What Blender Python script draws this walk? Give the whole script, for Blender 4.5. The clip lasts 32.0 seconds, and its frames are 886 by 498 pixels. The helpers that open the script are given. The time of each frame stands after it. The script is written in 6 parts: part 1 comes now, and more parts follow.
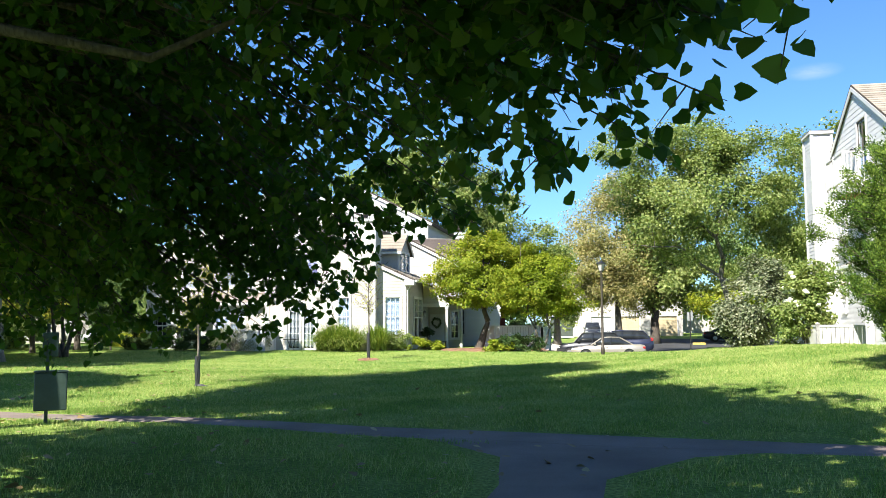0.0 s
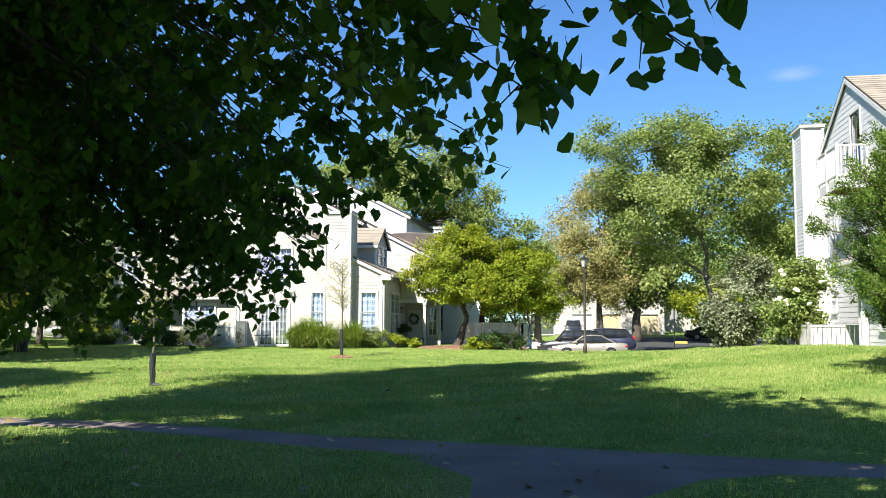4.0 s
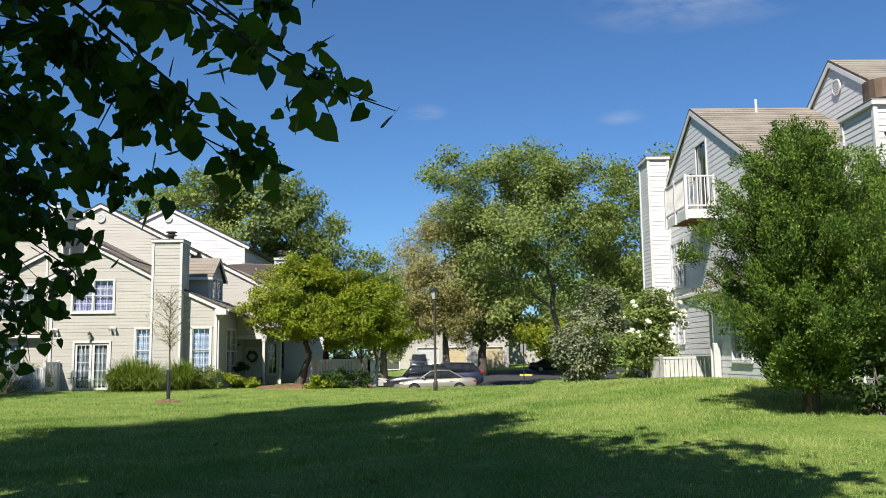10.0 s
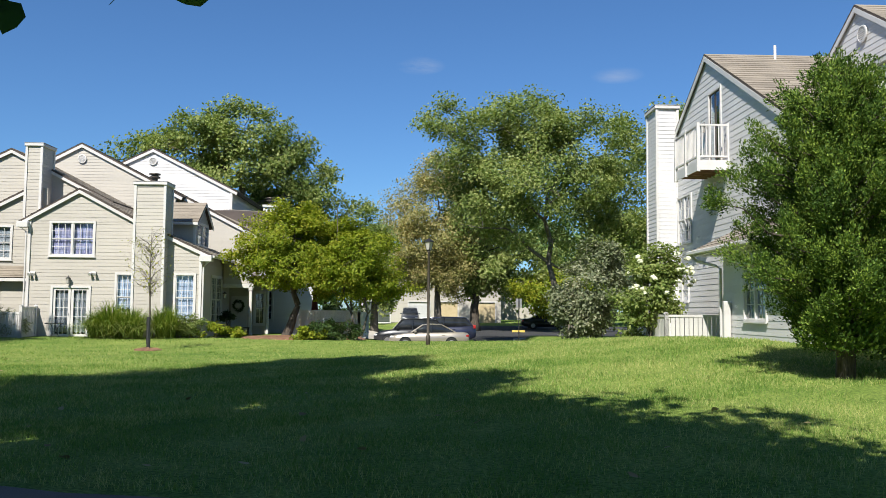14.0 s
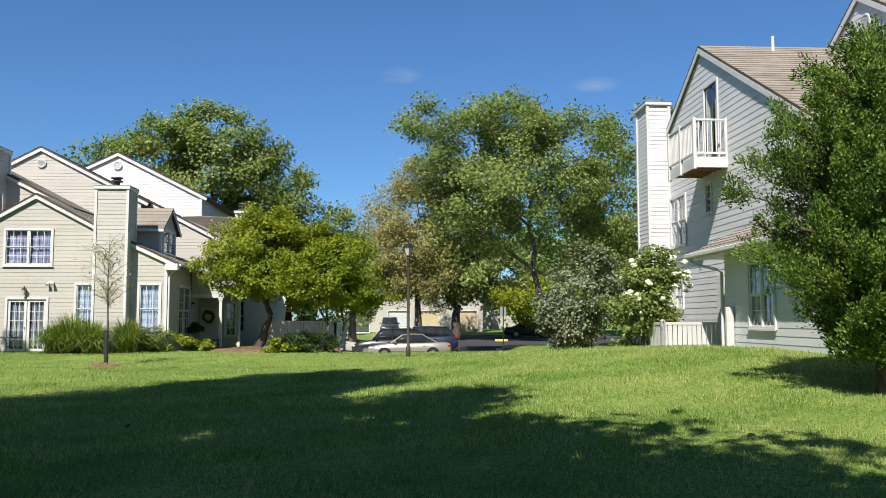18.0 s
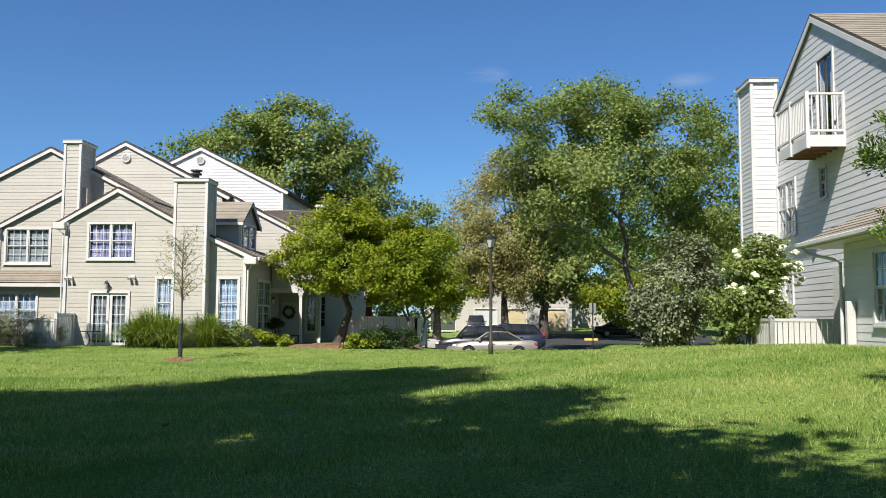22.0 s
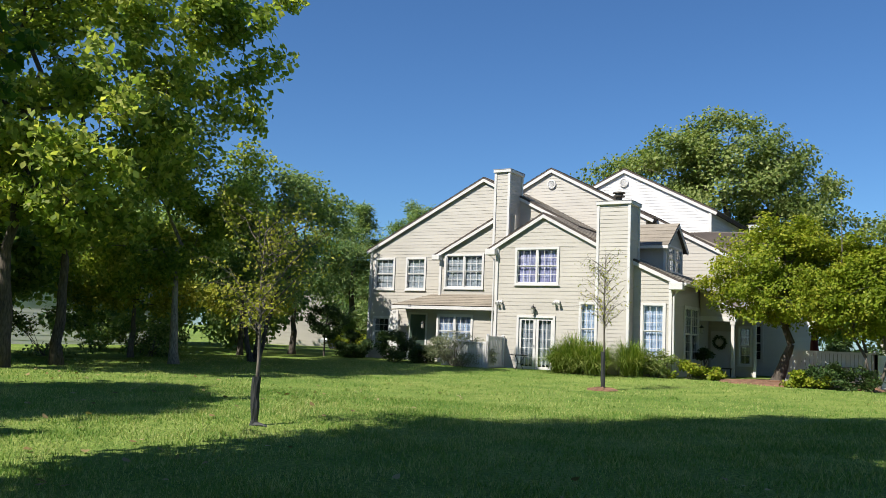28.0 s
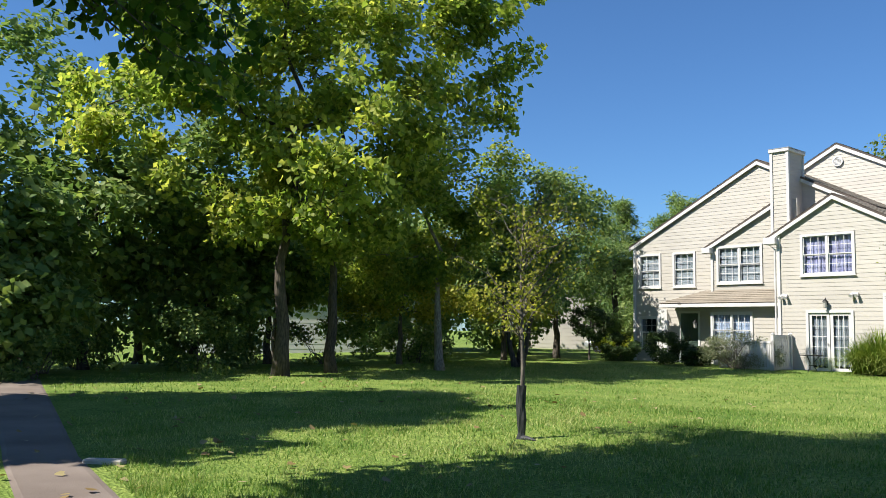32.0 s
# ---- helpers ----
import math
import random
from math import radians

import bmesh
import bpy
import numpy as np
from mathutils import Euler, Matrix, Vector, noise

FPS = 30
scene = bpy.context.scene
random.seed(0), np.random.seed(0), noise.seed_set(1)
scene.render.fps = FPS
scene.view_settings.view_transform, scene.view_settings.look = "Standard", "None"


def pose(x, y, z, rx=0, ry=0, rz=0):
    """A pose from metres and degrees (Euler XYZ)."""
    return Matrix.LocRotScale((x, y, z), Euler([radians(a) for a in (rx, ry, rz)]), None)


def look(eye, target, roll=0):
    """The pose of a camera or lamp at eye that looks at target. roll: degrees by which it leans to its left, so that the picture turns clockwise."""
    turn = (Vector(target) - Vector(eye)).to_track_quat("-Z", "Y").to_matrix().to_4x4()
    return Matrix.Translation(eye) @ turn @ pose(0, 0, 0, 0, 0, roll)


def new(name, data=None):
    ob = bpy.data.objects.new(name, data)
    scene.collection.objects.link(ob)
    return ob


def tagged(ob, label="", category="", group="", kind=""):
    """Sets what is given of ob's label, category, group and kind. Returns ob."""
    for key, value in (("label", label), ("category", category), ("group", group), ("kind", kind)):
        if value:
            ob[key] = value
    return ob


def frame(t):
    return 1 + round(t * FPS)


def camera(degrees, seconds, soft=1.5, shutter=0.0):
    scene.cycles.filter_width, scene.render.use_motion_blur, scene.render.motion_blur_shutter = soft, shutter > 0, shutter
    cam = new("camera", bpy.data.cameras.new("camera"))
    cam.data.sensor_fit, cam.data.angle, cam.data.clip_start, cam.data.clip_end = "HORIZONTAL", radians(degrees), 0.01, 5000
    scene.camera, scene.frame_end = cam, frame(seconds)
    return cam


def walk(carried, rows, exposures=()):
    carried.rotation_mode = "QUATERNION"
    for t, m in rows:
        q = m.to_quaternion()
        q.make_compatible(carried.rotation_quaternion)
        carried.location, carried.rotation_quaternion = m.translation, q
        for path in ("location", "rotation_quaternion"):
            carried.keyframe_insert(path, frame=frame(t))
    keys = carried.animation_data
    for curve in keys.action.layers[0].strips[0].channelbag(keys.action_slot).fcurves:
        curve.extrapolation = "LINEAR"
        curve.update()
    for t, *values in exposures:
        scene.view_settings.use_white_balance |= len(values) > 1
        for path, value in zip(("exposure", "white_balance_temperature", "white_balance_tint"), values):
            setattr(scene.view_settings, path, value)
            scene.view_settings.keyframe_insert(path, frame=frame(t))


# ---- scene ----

cam = camera(54.79, 32.0, 0.75)
PATH = [
    (0.0, pose(0.001, 0.000, 1.501, 95.14, 0.25, -0.02)),
    (0.5, pose(0.071, 0.176, 1.508, 95.19, 0.20, 1.51)),
    (1.0, pose(0.110, 0.339, 1.512, 95.09, 0.00, 2.70)),
    (1.5, pose(0.099, 0.530, 1.516, 95.18, 0.23, 1.74)),
    (2.0, pose(0.093, 0.733, 1.513, 95.15, 0.27, 0.77)),
    (2.5, pose(0.112, 0.935, 1.513, 95.08, 0.25, 0.70)),
    (3.0, pose(0.136, 1.088, 1.509, 94.80, -0.14, 1.33)),
    (3.5, pose(0.149, 1.285, 1.509, 95.01, -0.15, 0.01)),
    (5.5, pose(0.197, 2.045, 1.505, 94.36, -0.40, -3.33)),
    (6.0, pose(0.184, 2.202, 1.502, 94.41, -0.32, -4.35)),
    (6.5, pose(0.201, 2.402, 1.503, 94.48, -0.29, -5.03)),
    (7.0, pose(0.226, 2.585, 1.499, 94.75, -0.24, -5.09)),
    (7.5, pose(0.214, 2.781, 1.494, 94.90, -0.36, -5.31)),
    (8.0, pose(0.228, 2.988, 1.495, 96.27, 0.41, -6.60)),
    (8.5, pose(0.279, 3.189, 1.519, 96.67, 0.63, -7.91)),
    (9.0, pose(0.314, 3.344, 1.550, 97.29, 0.44, -8.50)),
    (9.5, pose(0.283, 3.497, 1.582, 97.16, 0.25, -9.45)),
    (10.0, pose(0.248, 3.681, 1.608, 97.12, 0.74, -11.75)),
    (10.5, pose(0.250, 3.873, 1.627, 97.06, 0.83, -12.98)),
    (11.0, pose(0.264, 4.080, 1.638, 96.86, 0.44, -12.21)),
    (11.5, pose(0.269, 4.285, 1.640, 96.54, 0.09, -11.02)),
    (12.0, pose(0.282, 4.499, 1.638, 96.40, 0.33, -11.88)),
    (12.5, pose(0.324, 4.707, 1.627, 96.35, 0.72, -13.00)),
    (13.0, pose(0.382, 4.883, 1.606, 96.17, 0.56, -12.68)),
    (13.5, pose(0.408, 5.091, 1.575, 95.05, -0.04, -12.35)),
    (14.0, pose(0.448, 5.311, 1.539, 94.13, -0.54, -12.41)),
    (14.5, pose(0.524, 5.541, 1.517, 93.46, -0.72, -12.29)),
    (15.0, pose(0.593, 5.748, 1.514, 94.43, -1.34, -11.47)),
    (15.5, pose(0.587, 6.026, 1.522, 94.79, -1.79, -10.52)),
    (17.5, pose(0.764, 6.969, 1.550, 94.56, -1.03, -10.50)),
    (18.0, pose(0.855, 7.241, 1.547, 94.74, -0.00, -13.72)),
    (18.5, pose(0.964, 7.475, 1.538, 94.72, 0.38, -15.77)),
    (19.0, pose(1.050, 7.709, 1.523, 94.71, 0.44, -16.56)),
    (19.5, pose(1.117, 7.943, 1.504, 94.74, 0.40, -16.72)),
    (20.0, pose(1.195, 8.135, 1.483, 94.31, -0.04, -12.70)),
    (20.5, pose(1.279, 8.292, 1.463, 94.52, -0.32, -8.85)),
    (21.0, pose(1.362, 8.506, 1.443, 94.52, -0.57, -6.45)),
    (21.5, pose(1.406, 8.707, 1.424, 94.55, -0.47, -7.39)),
    (22.0, pose(1.424, 8.915, 1.406, 94.69, -0.35, -7.78)),
    (22.5, pose(1.444, 9.043, 1.391, 94.85, -1.21, -4.70)),
    (23.0, pose(1.408, 9.222, 1.378, 94.82, -1.97, -1.84)),
    (23.5, pose(1.371, 9.374, 1.371, 95.29, -2.08, -0.76)),
    (24.0, pose(1.363, 9.546, 1.374, 95.15, -1.98, 0.24)),
    (24.5, pose(1.375, 9.716, 1.392, 95.05, -2.19, 2.35)),
    (25.0, pose(1.385, 9.919, 1.422, 94.78, -2.32, 3.44)),
    (25.5, pose(1.403, 10.066, 1.459, 94.57, -2.18, 4.83)),
    (26.0, pose(1.433, 10.247, 1.494, 94.88, -1.94, 9.36)),
    (26.5, pose(1.448, 10.382, 1.510, 95.43, -2.47, 14.78)),
    (28.5, pose(1.205, 11.076, 1.553, 95.55, -2.28, 22.18)),
    (29.0, pose(1.116, 11.231, 1.552, 95.29, -2.50, 25.71)),
    (29.5, pose(1.016, 11.394, 1.554, 94.89, -2.60, 27.94)),
    (30.0, pose(0.917, 11.598, 1.550, 94.66, -2.41, 28.38)),
    (30.5, pose(0.813, 11.846, 1.545, 94.86, -3.11, 31.33)),
    (31.0, pose(0.695, 11.996, 1.538, 94.94, -3.63, 35.54)),
    (31.5, pose(0.569, 12.087, 1.537, 95.93, -2.87, 37.05)),
    (32.0, pose(0.466, 12.224, 1.541, 95.40, -0.91, 37.52)),
]
EXPO = ((0.0, 1.6), (3.0, 1.5), (6.0, 1.1), (9.0, 0.75), (13.0, 0.72), (26.0, 0.72), (29.0, 0.75), (32.0, 0.95))
walk(cam, PATH, EXPO)

# ---- world and sun ----
SUN_AZ, SUN_EL = 33.0, 47.0        # light travels this many degrees right of +y
world = bpy.data.worlds.new("sky")
scene.world = world
world.use_nodes = True
wn, wl = world.node_tree.nodes, world.node_tree.links
sky = wn.new("ShaderNodeTexSky")
sky.sky_type = "NISHITA"
sky.sun_disc = False
sky.sun_elevation = radians(SUN_EL)
sky.sun_rotation = radians(180 + SUN_AZ)
sky.air_density, sky.dust_density, sky.ozone_density = 1.0, 0.2, 5.0
tint = wn.new("ShaderNodeMixRGB")
tint.blend_type = "MULTIPLY"
tint.inputs[0].default_value = 1
tint.inputs[2].default_value = (0.51, 0.725, 0.92, 1)
wl.new(sky.outputs[0], tint.inputs[1])
wn["Background"].inputs[1].default_value = 0.08


def wisps(below, spots):
    """Thin cirrus wisps on the sky: (degrees right of +y, elevation, half width, half height, thickness) each."""
    co, tex, mp = wn.new("ShaderNodeTexCoord"), wn.new("ShaderNodeTexNoise"), wn.new("ShaderNodeMapping")
    mp.inputs["Scale"].default_value = (9, 9, 34)
    tex.inputs["Scale"].default_value, tex.inputs["Detail"].default_value, tex.inputs["Roughness"].default_value = 1.0, 8, 0.62
    wl.new(co.outputs["Generated"], mp.inputs[0])
    wl.new(mp.outputs[0], tex.inputs["Vector"])
    torn = wn.new("ShaderNodeMapRange")
    torn.inputs["From Min"].default_value, torn.inputs["From Max"].default_value = 0.42, 0.72
    wl.new(tex.outputs["Fac"], torn.inputs["Value"])
    for az, el, w, h, thick in spots:
        a, e = radians(az), radians(el)
        c = Vector((math.sin(a) * math.cos(e), math.cos(a) * math.cos(e), math.sin(e)))
        sub, mul, ln, rng_, both, mix = (wn.new("ShaderNode" + k) for k in ("VectorMath", "VectorMath", "VectorMath", "MapRange", "Math", "MixRGB"))
        sub.operation, mul.operation, ln.operation, both.operation = "SUBTRACT", "MULTIPLY", "LENGTH", "MULTIPLY"
        sub.inputs[1].default_value = c
        mul.inputs[1].default_value = (1 / radians(w), 1 / radians(w), 1 / radians(h))
        rng_.inputs["From Min"].default_value, rng_.inputs["From Max"].default_value = 1.0, 0.2
        rng_.inputs["To Max"].default_value = thick
        wl.new(co.outputs["Generated"], sub.inputs[0])
        wl.new(sub.outputs[0], mul.inputs[0])
        wl.new(mul.outputs[0], ln.inputs[0])
        wl.new(ln.outputs["Value"], rng_.inputs["Value"])
        wl.new(rng_.outputs[0], both.inputs[0])
        wl.new(torn.outputs[0], both.inputs[1])
        wl.new(both.outputs[0], mix.inputs[0])
        wl.new(below, mix.inputs[1])
        mix.inputs[2].default_value = (4.6, 4.9, 5.4, 1)
        below = mix.outputs[0]
    return below


wl.new(wisps(tint.outputs[0], ((30, 22.5, 9, 2.2, 0.5), (10.7, 16.2, 1.7, 0.6, 0.5), (24.0, 15.4, 1.8, 0.55, 0.35), (41, 24, 7, 2.5, 0.45))), wn["Background"].inputs[0])
sun = new("sun", bpy.data.lights.new("sun", "SUN"))
sun.data.energy, sun.data.angle, sun.data.color = 5.0, radians(0.53), (1.0, 0.95, 0.86)
sun.matrix_world = look((-30 * math.sin(radians(SUN_AZ)), -30 * math.cos(radians(SUN_AZ)), 30 * math.tan(radians(SUN_EL))), (0, 0, 0))


# ---- materials ----
def shade(name, rough=0.6, metal=0.0):
    m = bpy.data.materials.new(name)
    m.use_nodes = True
    b = m.node_tree.nodes["Principled BSDF"]
    b.inputs["Roughness"].default_value, b.inputs["Metallic"].default_value = rough, metal
    return m, m.node_tree.nodes, m.node_tree.links, b


def surface(name, c1, c2, rough=0.6, metal=0.0, grain=40.0, stain=1.5, bump=0.15, bscale=None, vary=0.0, spec=0.5):
    """A paint or stone: two colours by a broad stain and a fine grain, fine relief, and a little change from piece to piece."""
    m, n, l, b = shade(name, rough, metal)
    co = n.new("ShaderNodeTexCoord")
    big, fine = n.new("ShaderNodeTexNoise"), n.new("ShaderNodeTexNoise")
    big.inputs["Scale"].default_value, fine.inputs["Scale"].default_value = stain, grain
    big.inputs["Detail"].default_value = 5
    add = n.new("ShaderNodeMath")
    add.operation = "MULTIPLY_ADD"
    add.inputs[1].default_value = 0.4
    for tex in (big, fine):
        l.new(co.outputs["Object"], tex.inputs["Vector"])
    l.new(fine.outputs["Fac"], add.inputs[0])
    l.new(big.outputs["Fac"], add.inputs[2])
    last = add.outputs[0]
    if vary:
        info = n.new("ShaderNodeObjectInfo")
        more = n.new("ShaderNodeMath")
        more.operation = "MULTIPLY_ADD"
        more.inputs[1].default_value = vary
        l.new(info.outputs["Random"], more.inputs[0])
        l.new(last, more.inputs[2])
        last = more.outputs[0]
    ramp = n.new("ShaderNodeValToRGB")
    ramp.color_ramp.elements[0].position, ramp.color_ramp.elements[1].position = 0.45, 0.95 + vary
    ramp.color_ramp.elements[0].color, ramp.color_ramp.elements[1].color = (*c1, 1), (*c2, 1)
    l.new(last, ramp.inputs[0])
    l.new(ramp.outputs[0], b.inputs["Base Color"])
    b.inputs["Specular IOR Level"].default_value = spec
    if bump:
        bm_ = n.new("ShaderNodeBump")
        bm_.inputs["Strength"].default_value = bump
        bm_.inputs["Distance"].default_value = 0.01
        l.new(fine.outputs["Fac"], bm_.inputs["Height"])
        l.new(bm_.outputs[0], b.inputs["Normal"])
    return m


def leafy(name, c1, c2, c3, through_light=0.35, rough=0.5, patch=0.35):
    """Leaves: colour leaf by leaf and in broad patches, with light passing through."""
    m, n, l, b = shade(name, rough)
    geo, co, tex = n.new("ShaderNodeNewGeometry"), n.new("ShaderNodeTexCoord"), n.new("ShaderNodeTexNoise")
    tex.inputs["Scale"].default_value = patch
    tex.inputs["Detail"].default_value = 3
    l.new(co.outputs["Object"], tex.inputs["Vector"])
    add = n.new("ShaderNodeMath")
    add.operation = "MULTIPLY_ADD"
    add.inputs[1].default_value = 0.55
    l.new(geo.outputs["Random Per Island"], add.inputs[0])
    l.new(tex.outputs["Fac"], add.inputs[2])
    ramp = n.new("ShaderNodeValToRGB")
    e = ramp.color_ramp.elements
    e[0].position, e[1].position = 0.4, 1.1
    e[0].color, e[1].color = (*c1, 1), (*c3, 1)
    mid = e.new(0.75)
    mid.color = (*c2, 1)
    l.new(add.outputs[0], ramp.inputs[0])
    l.new(ramp.outputs[0], b.inputs["Base Color"])
    b.inputs["Specular IOR Level"].default_value = 0.18
    tr, mix = n.new("ShaderNodeBsdfTranslucent"), n.new("ShaderNodeMixShader")
    bright = n.new("ShaderNodeMixRGB")
    bright.blend_type = "MULTIPLY"
    bright.inputs[0].default_value = 1
    bright.inputs[2].default_value = (1.08, 1.12, 0.6, 1)
    l.new(ramp.outputs[0], bright.inputs[1])
    l.new(bright.outputs[0], tr.inputs[0])
    mix.inputs[0].default_value = through_light
    l.new(b.outputs[0], mix.inputs[1])
    l.new(tr.outputs[0], mix.inputs[2])
    l.new(mix.outputs[0], n["Material Output"].inputs[0])
    return m


def glass(name, tint=(0.78, 0.84, 0.90)):
    """A window pane: clear, with a mirror gloss that grows towards the edge-on view."""
    m, n, l, b = shade(name, 0.02)
    clear, gloss, mix, fr = n.new("ShaderNodeBsdfTransparent"), n.new("ShaderNodeBsdfGlossy"), n.new("ShaderNodeMixShader"), n.new("ShaderNodeLayerWeight")
    cube, gain = n.new("ShaderNodeMath"), n.new("ShaderNodeMath")
    clear.inputs[0].default_value = (*tint, 1)
    gloss.inputs["Roughness"].default_value = 0.03
    cube.operation, cube.inputs[1].default_value = "POWER", 3.0
    gain.operation, gain.inputs[1].default_value, gain.inputs[2].default_value = "MULTIPLY_ADD", 0.6, 0.06
    l.new(fr.outputs["Facing"], cube.inputs[0])
    l.new(cube.outputs[0], gain.inputs[0])
    l.new(gain.outputs[0], mix.inputs[0])
    l.new(clear.outputs[0], mix.inputs[1])
    l.new(gloss.outputs[0], mix.inputs[2])
    l.new(mix.outputs[0], n["Material Output"].inputs[0])
    return m


def bark(name, c1, c2):
    m, n, l, b = shade(name, 0.9)
    co, tex, mp = n.new("ShaderNodeTexCoord"), n.new("ShaderNodeTexNoise"), n.new("ShaderNodeMapping")
    mp.inputs["Scale"].default_value = (9, 9, 1.8)
    tex.inputs["Scale"].default_value, tex.inputs["Detail"].default_value = 3, 8
    ramp, bp = n.new("ShaderNodeValToRGB"), n.new("ShaderNodeBump")
    ramp.color_ramp.elements[0].position, ramp.color_ramp.elements[1].position = 0.35, 0.7
    ramp.color_ramp.elements[0].color, ramp.color_ramp.elements[1].color = (*c1, 1), (*c2, 1)
    bp.inputs["Strength"].default_value, bp.inputs["Distance"].default_value = 0.8, 0.03
    l.new(co.outputs["Object"], mp.inputs[0])
    l.new(mp.outputs[0], tex.inputs["Vector"])
    l.new(tex.outputs["Fac"], ramp.inputs[0])
    l.new(tex.outputs["Fac"], bp.inputs["Height"])
    l.new(ramp.outputs[0], b.inputs["Base Color"])
    l.new(bp.outputs[0], b.inputs["Normal"])
    return m


def lawn_material(name):
    """Mown grass: clumps, dry flecks and broad yellower patches, with a rough relief."""
    m, n, l, b = shade(name, 0.85)
    co = n.new("ShaderNodeTexCoord")
    broad, mid, fine = (n.new("ShaderNodeTexNoise") for _ in range(3))
    for tex, s, d in ((broad, 0.16, 4), (mid, 1.1, 6), (fine, 22.0, 6)):
        tex.inputs["Scale"].default_value, tex.inputs["Detail"].default_value = s, d
        l.new(co.outputs["Object"], tex.inputs["Vector"])
    r1, r2 = n.new("ShaderNodeValToRGB"), n.new("ShaderNodeValToRGB")
    r1.color_ramp.elements[0].position, r1.color_ramp.elements[1].position = 0.3, 0.72
    r1.color_ramp.elements[0].color, r1.color_ramp.elements[1].color = (0.088, 0.178, 0.036, 1), (0.285, 0.345, 0.105, 1)
    r2.color_ramp.elements[0].position, r2.color_ramp.elements[1].position = 0.35, 0.7
    r2.color_ramp.elements[0].color, r2.color_ramp.elements[1].color = (0.55, 0.6, 0.5, 1), (1.35, 1.25, 1.1, 1)
    add, mul = n.new("ShaderNodeMath"), n.new("ShaderNodeMixRGB")
    add.operation = "MULTIPLY_ADD"
    add.inputs[1].default_value = 0.5
    mul.blend_type = "MULTIPLY"
    mul.inputs[0].default_value = 1
    half = n.new("ShaderNodeMath")
    half.operation = "MULTIPLY"
    half.inputs[1].default_value = 0.5
    l.new(mid.outputs["Fac"], half.inputs[0])
    l.new(broad.outputs["Fac"], add.inputs[0])
    l.new(half.outputs[0], add.inputs[2])
    l.new(add.outputs[0], r1.inputs[0])
    l.new(fine.outputs["Fac"], r2.inputs[0])
    l.new(r1.outputs[0], mul.inputs[1])
    l.new(r2.outputs[0], mul.inputs[2])
    l.new(mul.outputs[0], b.inputs["Base Color"])
    b.inputs["Specular IOR Level"].default_value = 0.05
    bp = n.new("ShaderNodeBump")
    bp.inputs["Strength"].default_value, bp.inputs["Distance"].default_value = 1.0, 0.06
    l.new(fine.outputs["Fac"], bp.inputs["Height"])
    l.new(bp.outputs[0], b.inputs["Normal"])
    return m


LAWN = lawn_material("lawn")
BLADE = leafy("grass_blades", (0.09, 0.185, 0.034), (0.175, 0.285, 0.055), (0.40, 0.42, 0.16), 0.3, 0.6, 0.5)
ASPHALT = surface("path_asphalt", (0.135, 0.108, 0.092), (0.235, 0.195, 0.168), 0.95, grain=90, stain=0.8, bump=0.5, spec=0.15)
ROAD = surface("road_asphalt", (0.03, 0.031, 0.033), (0.06, 0.061, 0.064), 0.95, grain=60, stain=0.3, bump=0.3, spec=0.2)
CONCRETE = surface("concrete", (0.36, 0.33, 0.28), (0.52, 0.48, 0.42), 0.85, grain=50, stain=1.0, bump=0.3)
CREAM = surface("cream_vinyl_siding", (0.365, 0.342, 0.305), (0.43, 0.404, 0.36), 0.5, grain=8, stain=0.5, bump=0.04, vary=0.25)
WHITESIDE = surface("white_vinyl_siding", (0.50, 0.495, 0.50), (0.575, 0.57, 0.575), 0.5, grain=8, stain=0.5, bump=0.04, vary=0.25)
TRIM = surface("white_trim_paint", (0.50, 0.49, 0.48), (0.58, 0.57, 0.56), 0.45, grain=15, stain=2, bump=0.05)
SHINGLE = surface("asphalt_shingles", (0.14, 0.12, 0.095), (0.26, 0.225, 0.18), 0.95, grain=14, stain=0.9, bump=0.5, vary=0.3)
DARKEDGE = surface("dark_roof_edge", (0.05, 0.04, 0.035), (0.09, 0.07, 0.06), 0.9)
PANE = glass("window_glass")
CURTAIN = surface("white_curtain", (0.44, 0.49, 0.60), (0.62, 0.66, 0.74), 0.9, grain=6, stain=3, bump=0.2)
LACE = surface("lilac_lace_curtain", (0.30, 0.27, 0.42), (0.62, 0.58, 0.72), 0.9, grain=10, stain=4, bump=0.2)
# near-black colour holding the shade of rooms that aren't modelled
ROOMSHADE = surface("room_shade_black", (0.02, 0.022, 0.026), (0.05, 0.05, 0.055), 0.9)
BLIND = surface("grey_blind", (0.34, 0.34, 0.34), (0.48, 0.48, 0.47), 0.8, grain=5, stain=2)
GREENDOOR = surface("dark_green_door", (0.03, 0.05, 0.04), (0.06, 0.09, 0.07), 0.4)
IRON = surface("black_iron", (0.012, 0.012, 0.013), (0.03, 0.03, 0.03), 0.45, metal=0.3)
BRONZE = surface("dark_bronze_metal", (0.05, 0.04, 0.032), (0.10, 0.085, 0.07), 0.55, metal=0.4)
FLUE = surface("rusty_flue_metal", (0.10, 0.065, 0.045), (0.20, 0.14, 0.10), 0.6, metal=0.5)
LAMPGLASS = surface("milky_lamp_glass", (0.30, 0.29, 0.26), (0.42, 0.41, 0.38), 0.25)
WOODRAW = surface("brown_deck_wood", (0.20, 0.11, 0.05), (0.34, 0.20, 0.10), 0.8, grain=20, stain=3)
BARKDARK = bark("dark_bark", (0.035, 0.028, 0.022), (0.11, 0.09, 0.07))
BARKGREY = bark("grey_bark", (0.07, 0.06, 0.05), (0.17, 0.15, 0.122))
BARKPALE = bark("pale_flaking_bark", (0.13, 0.11, 0.085), (0.36, 0.32, 0.26))
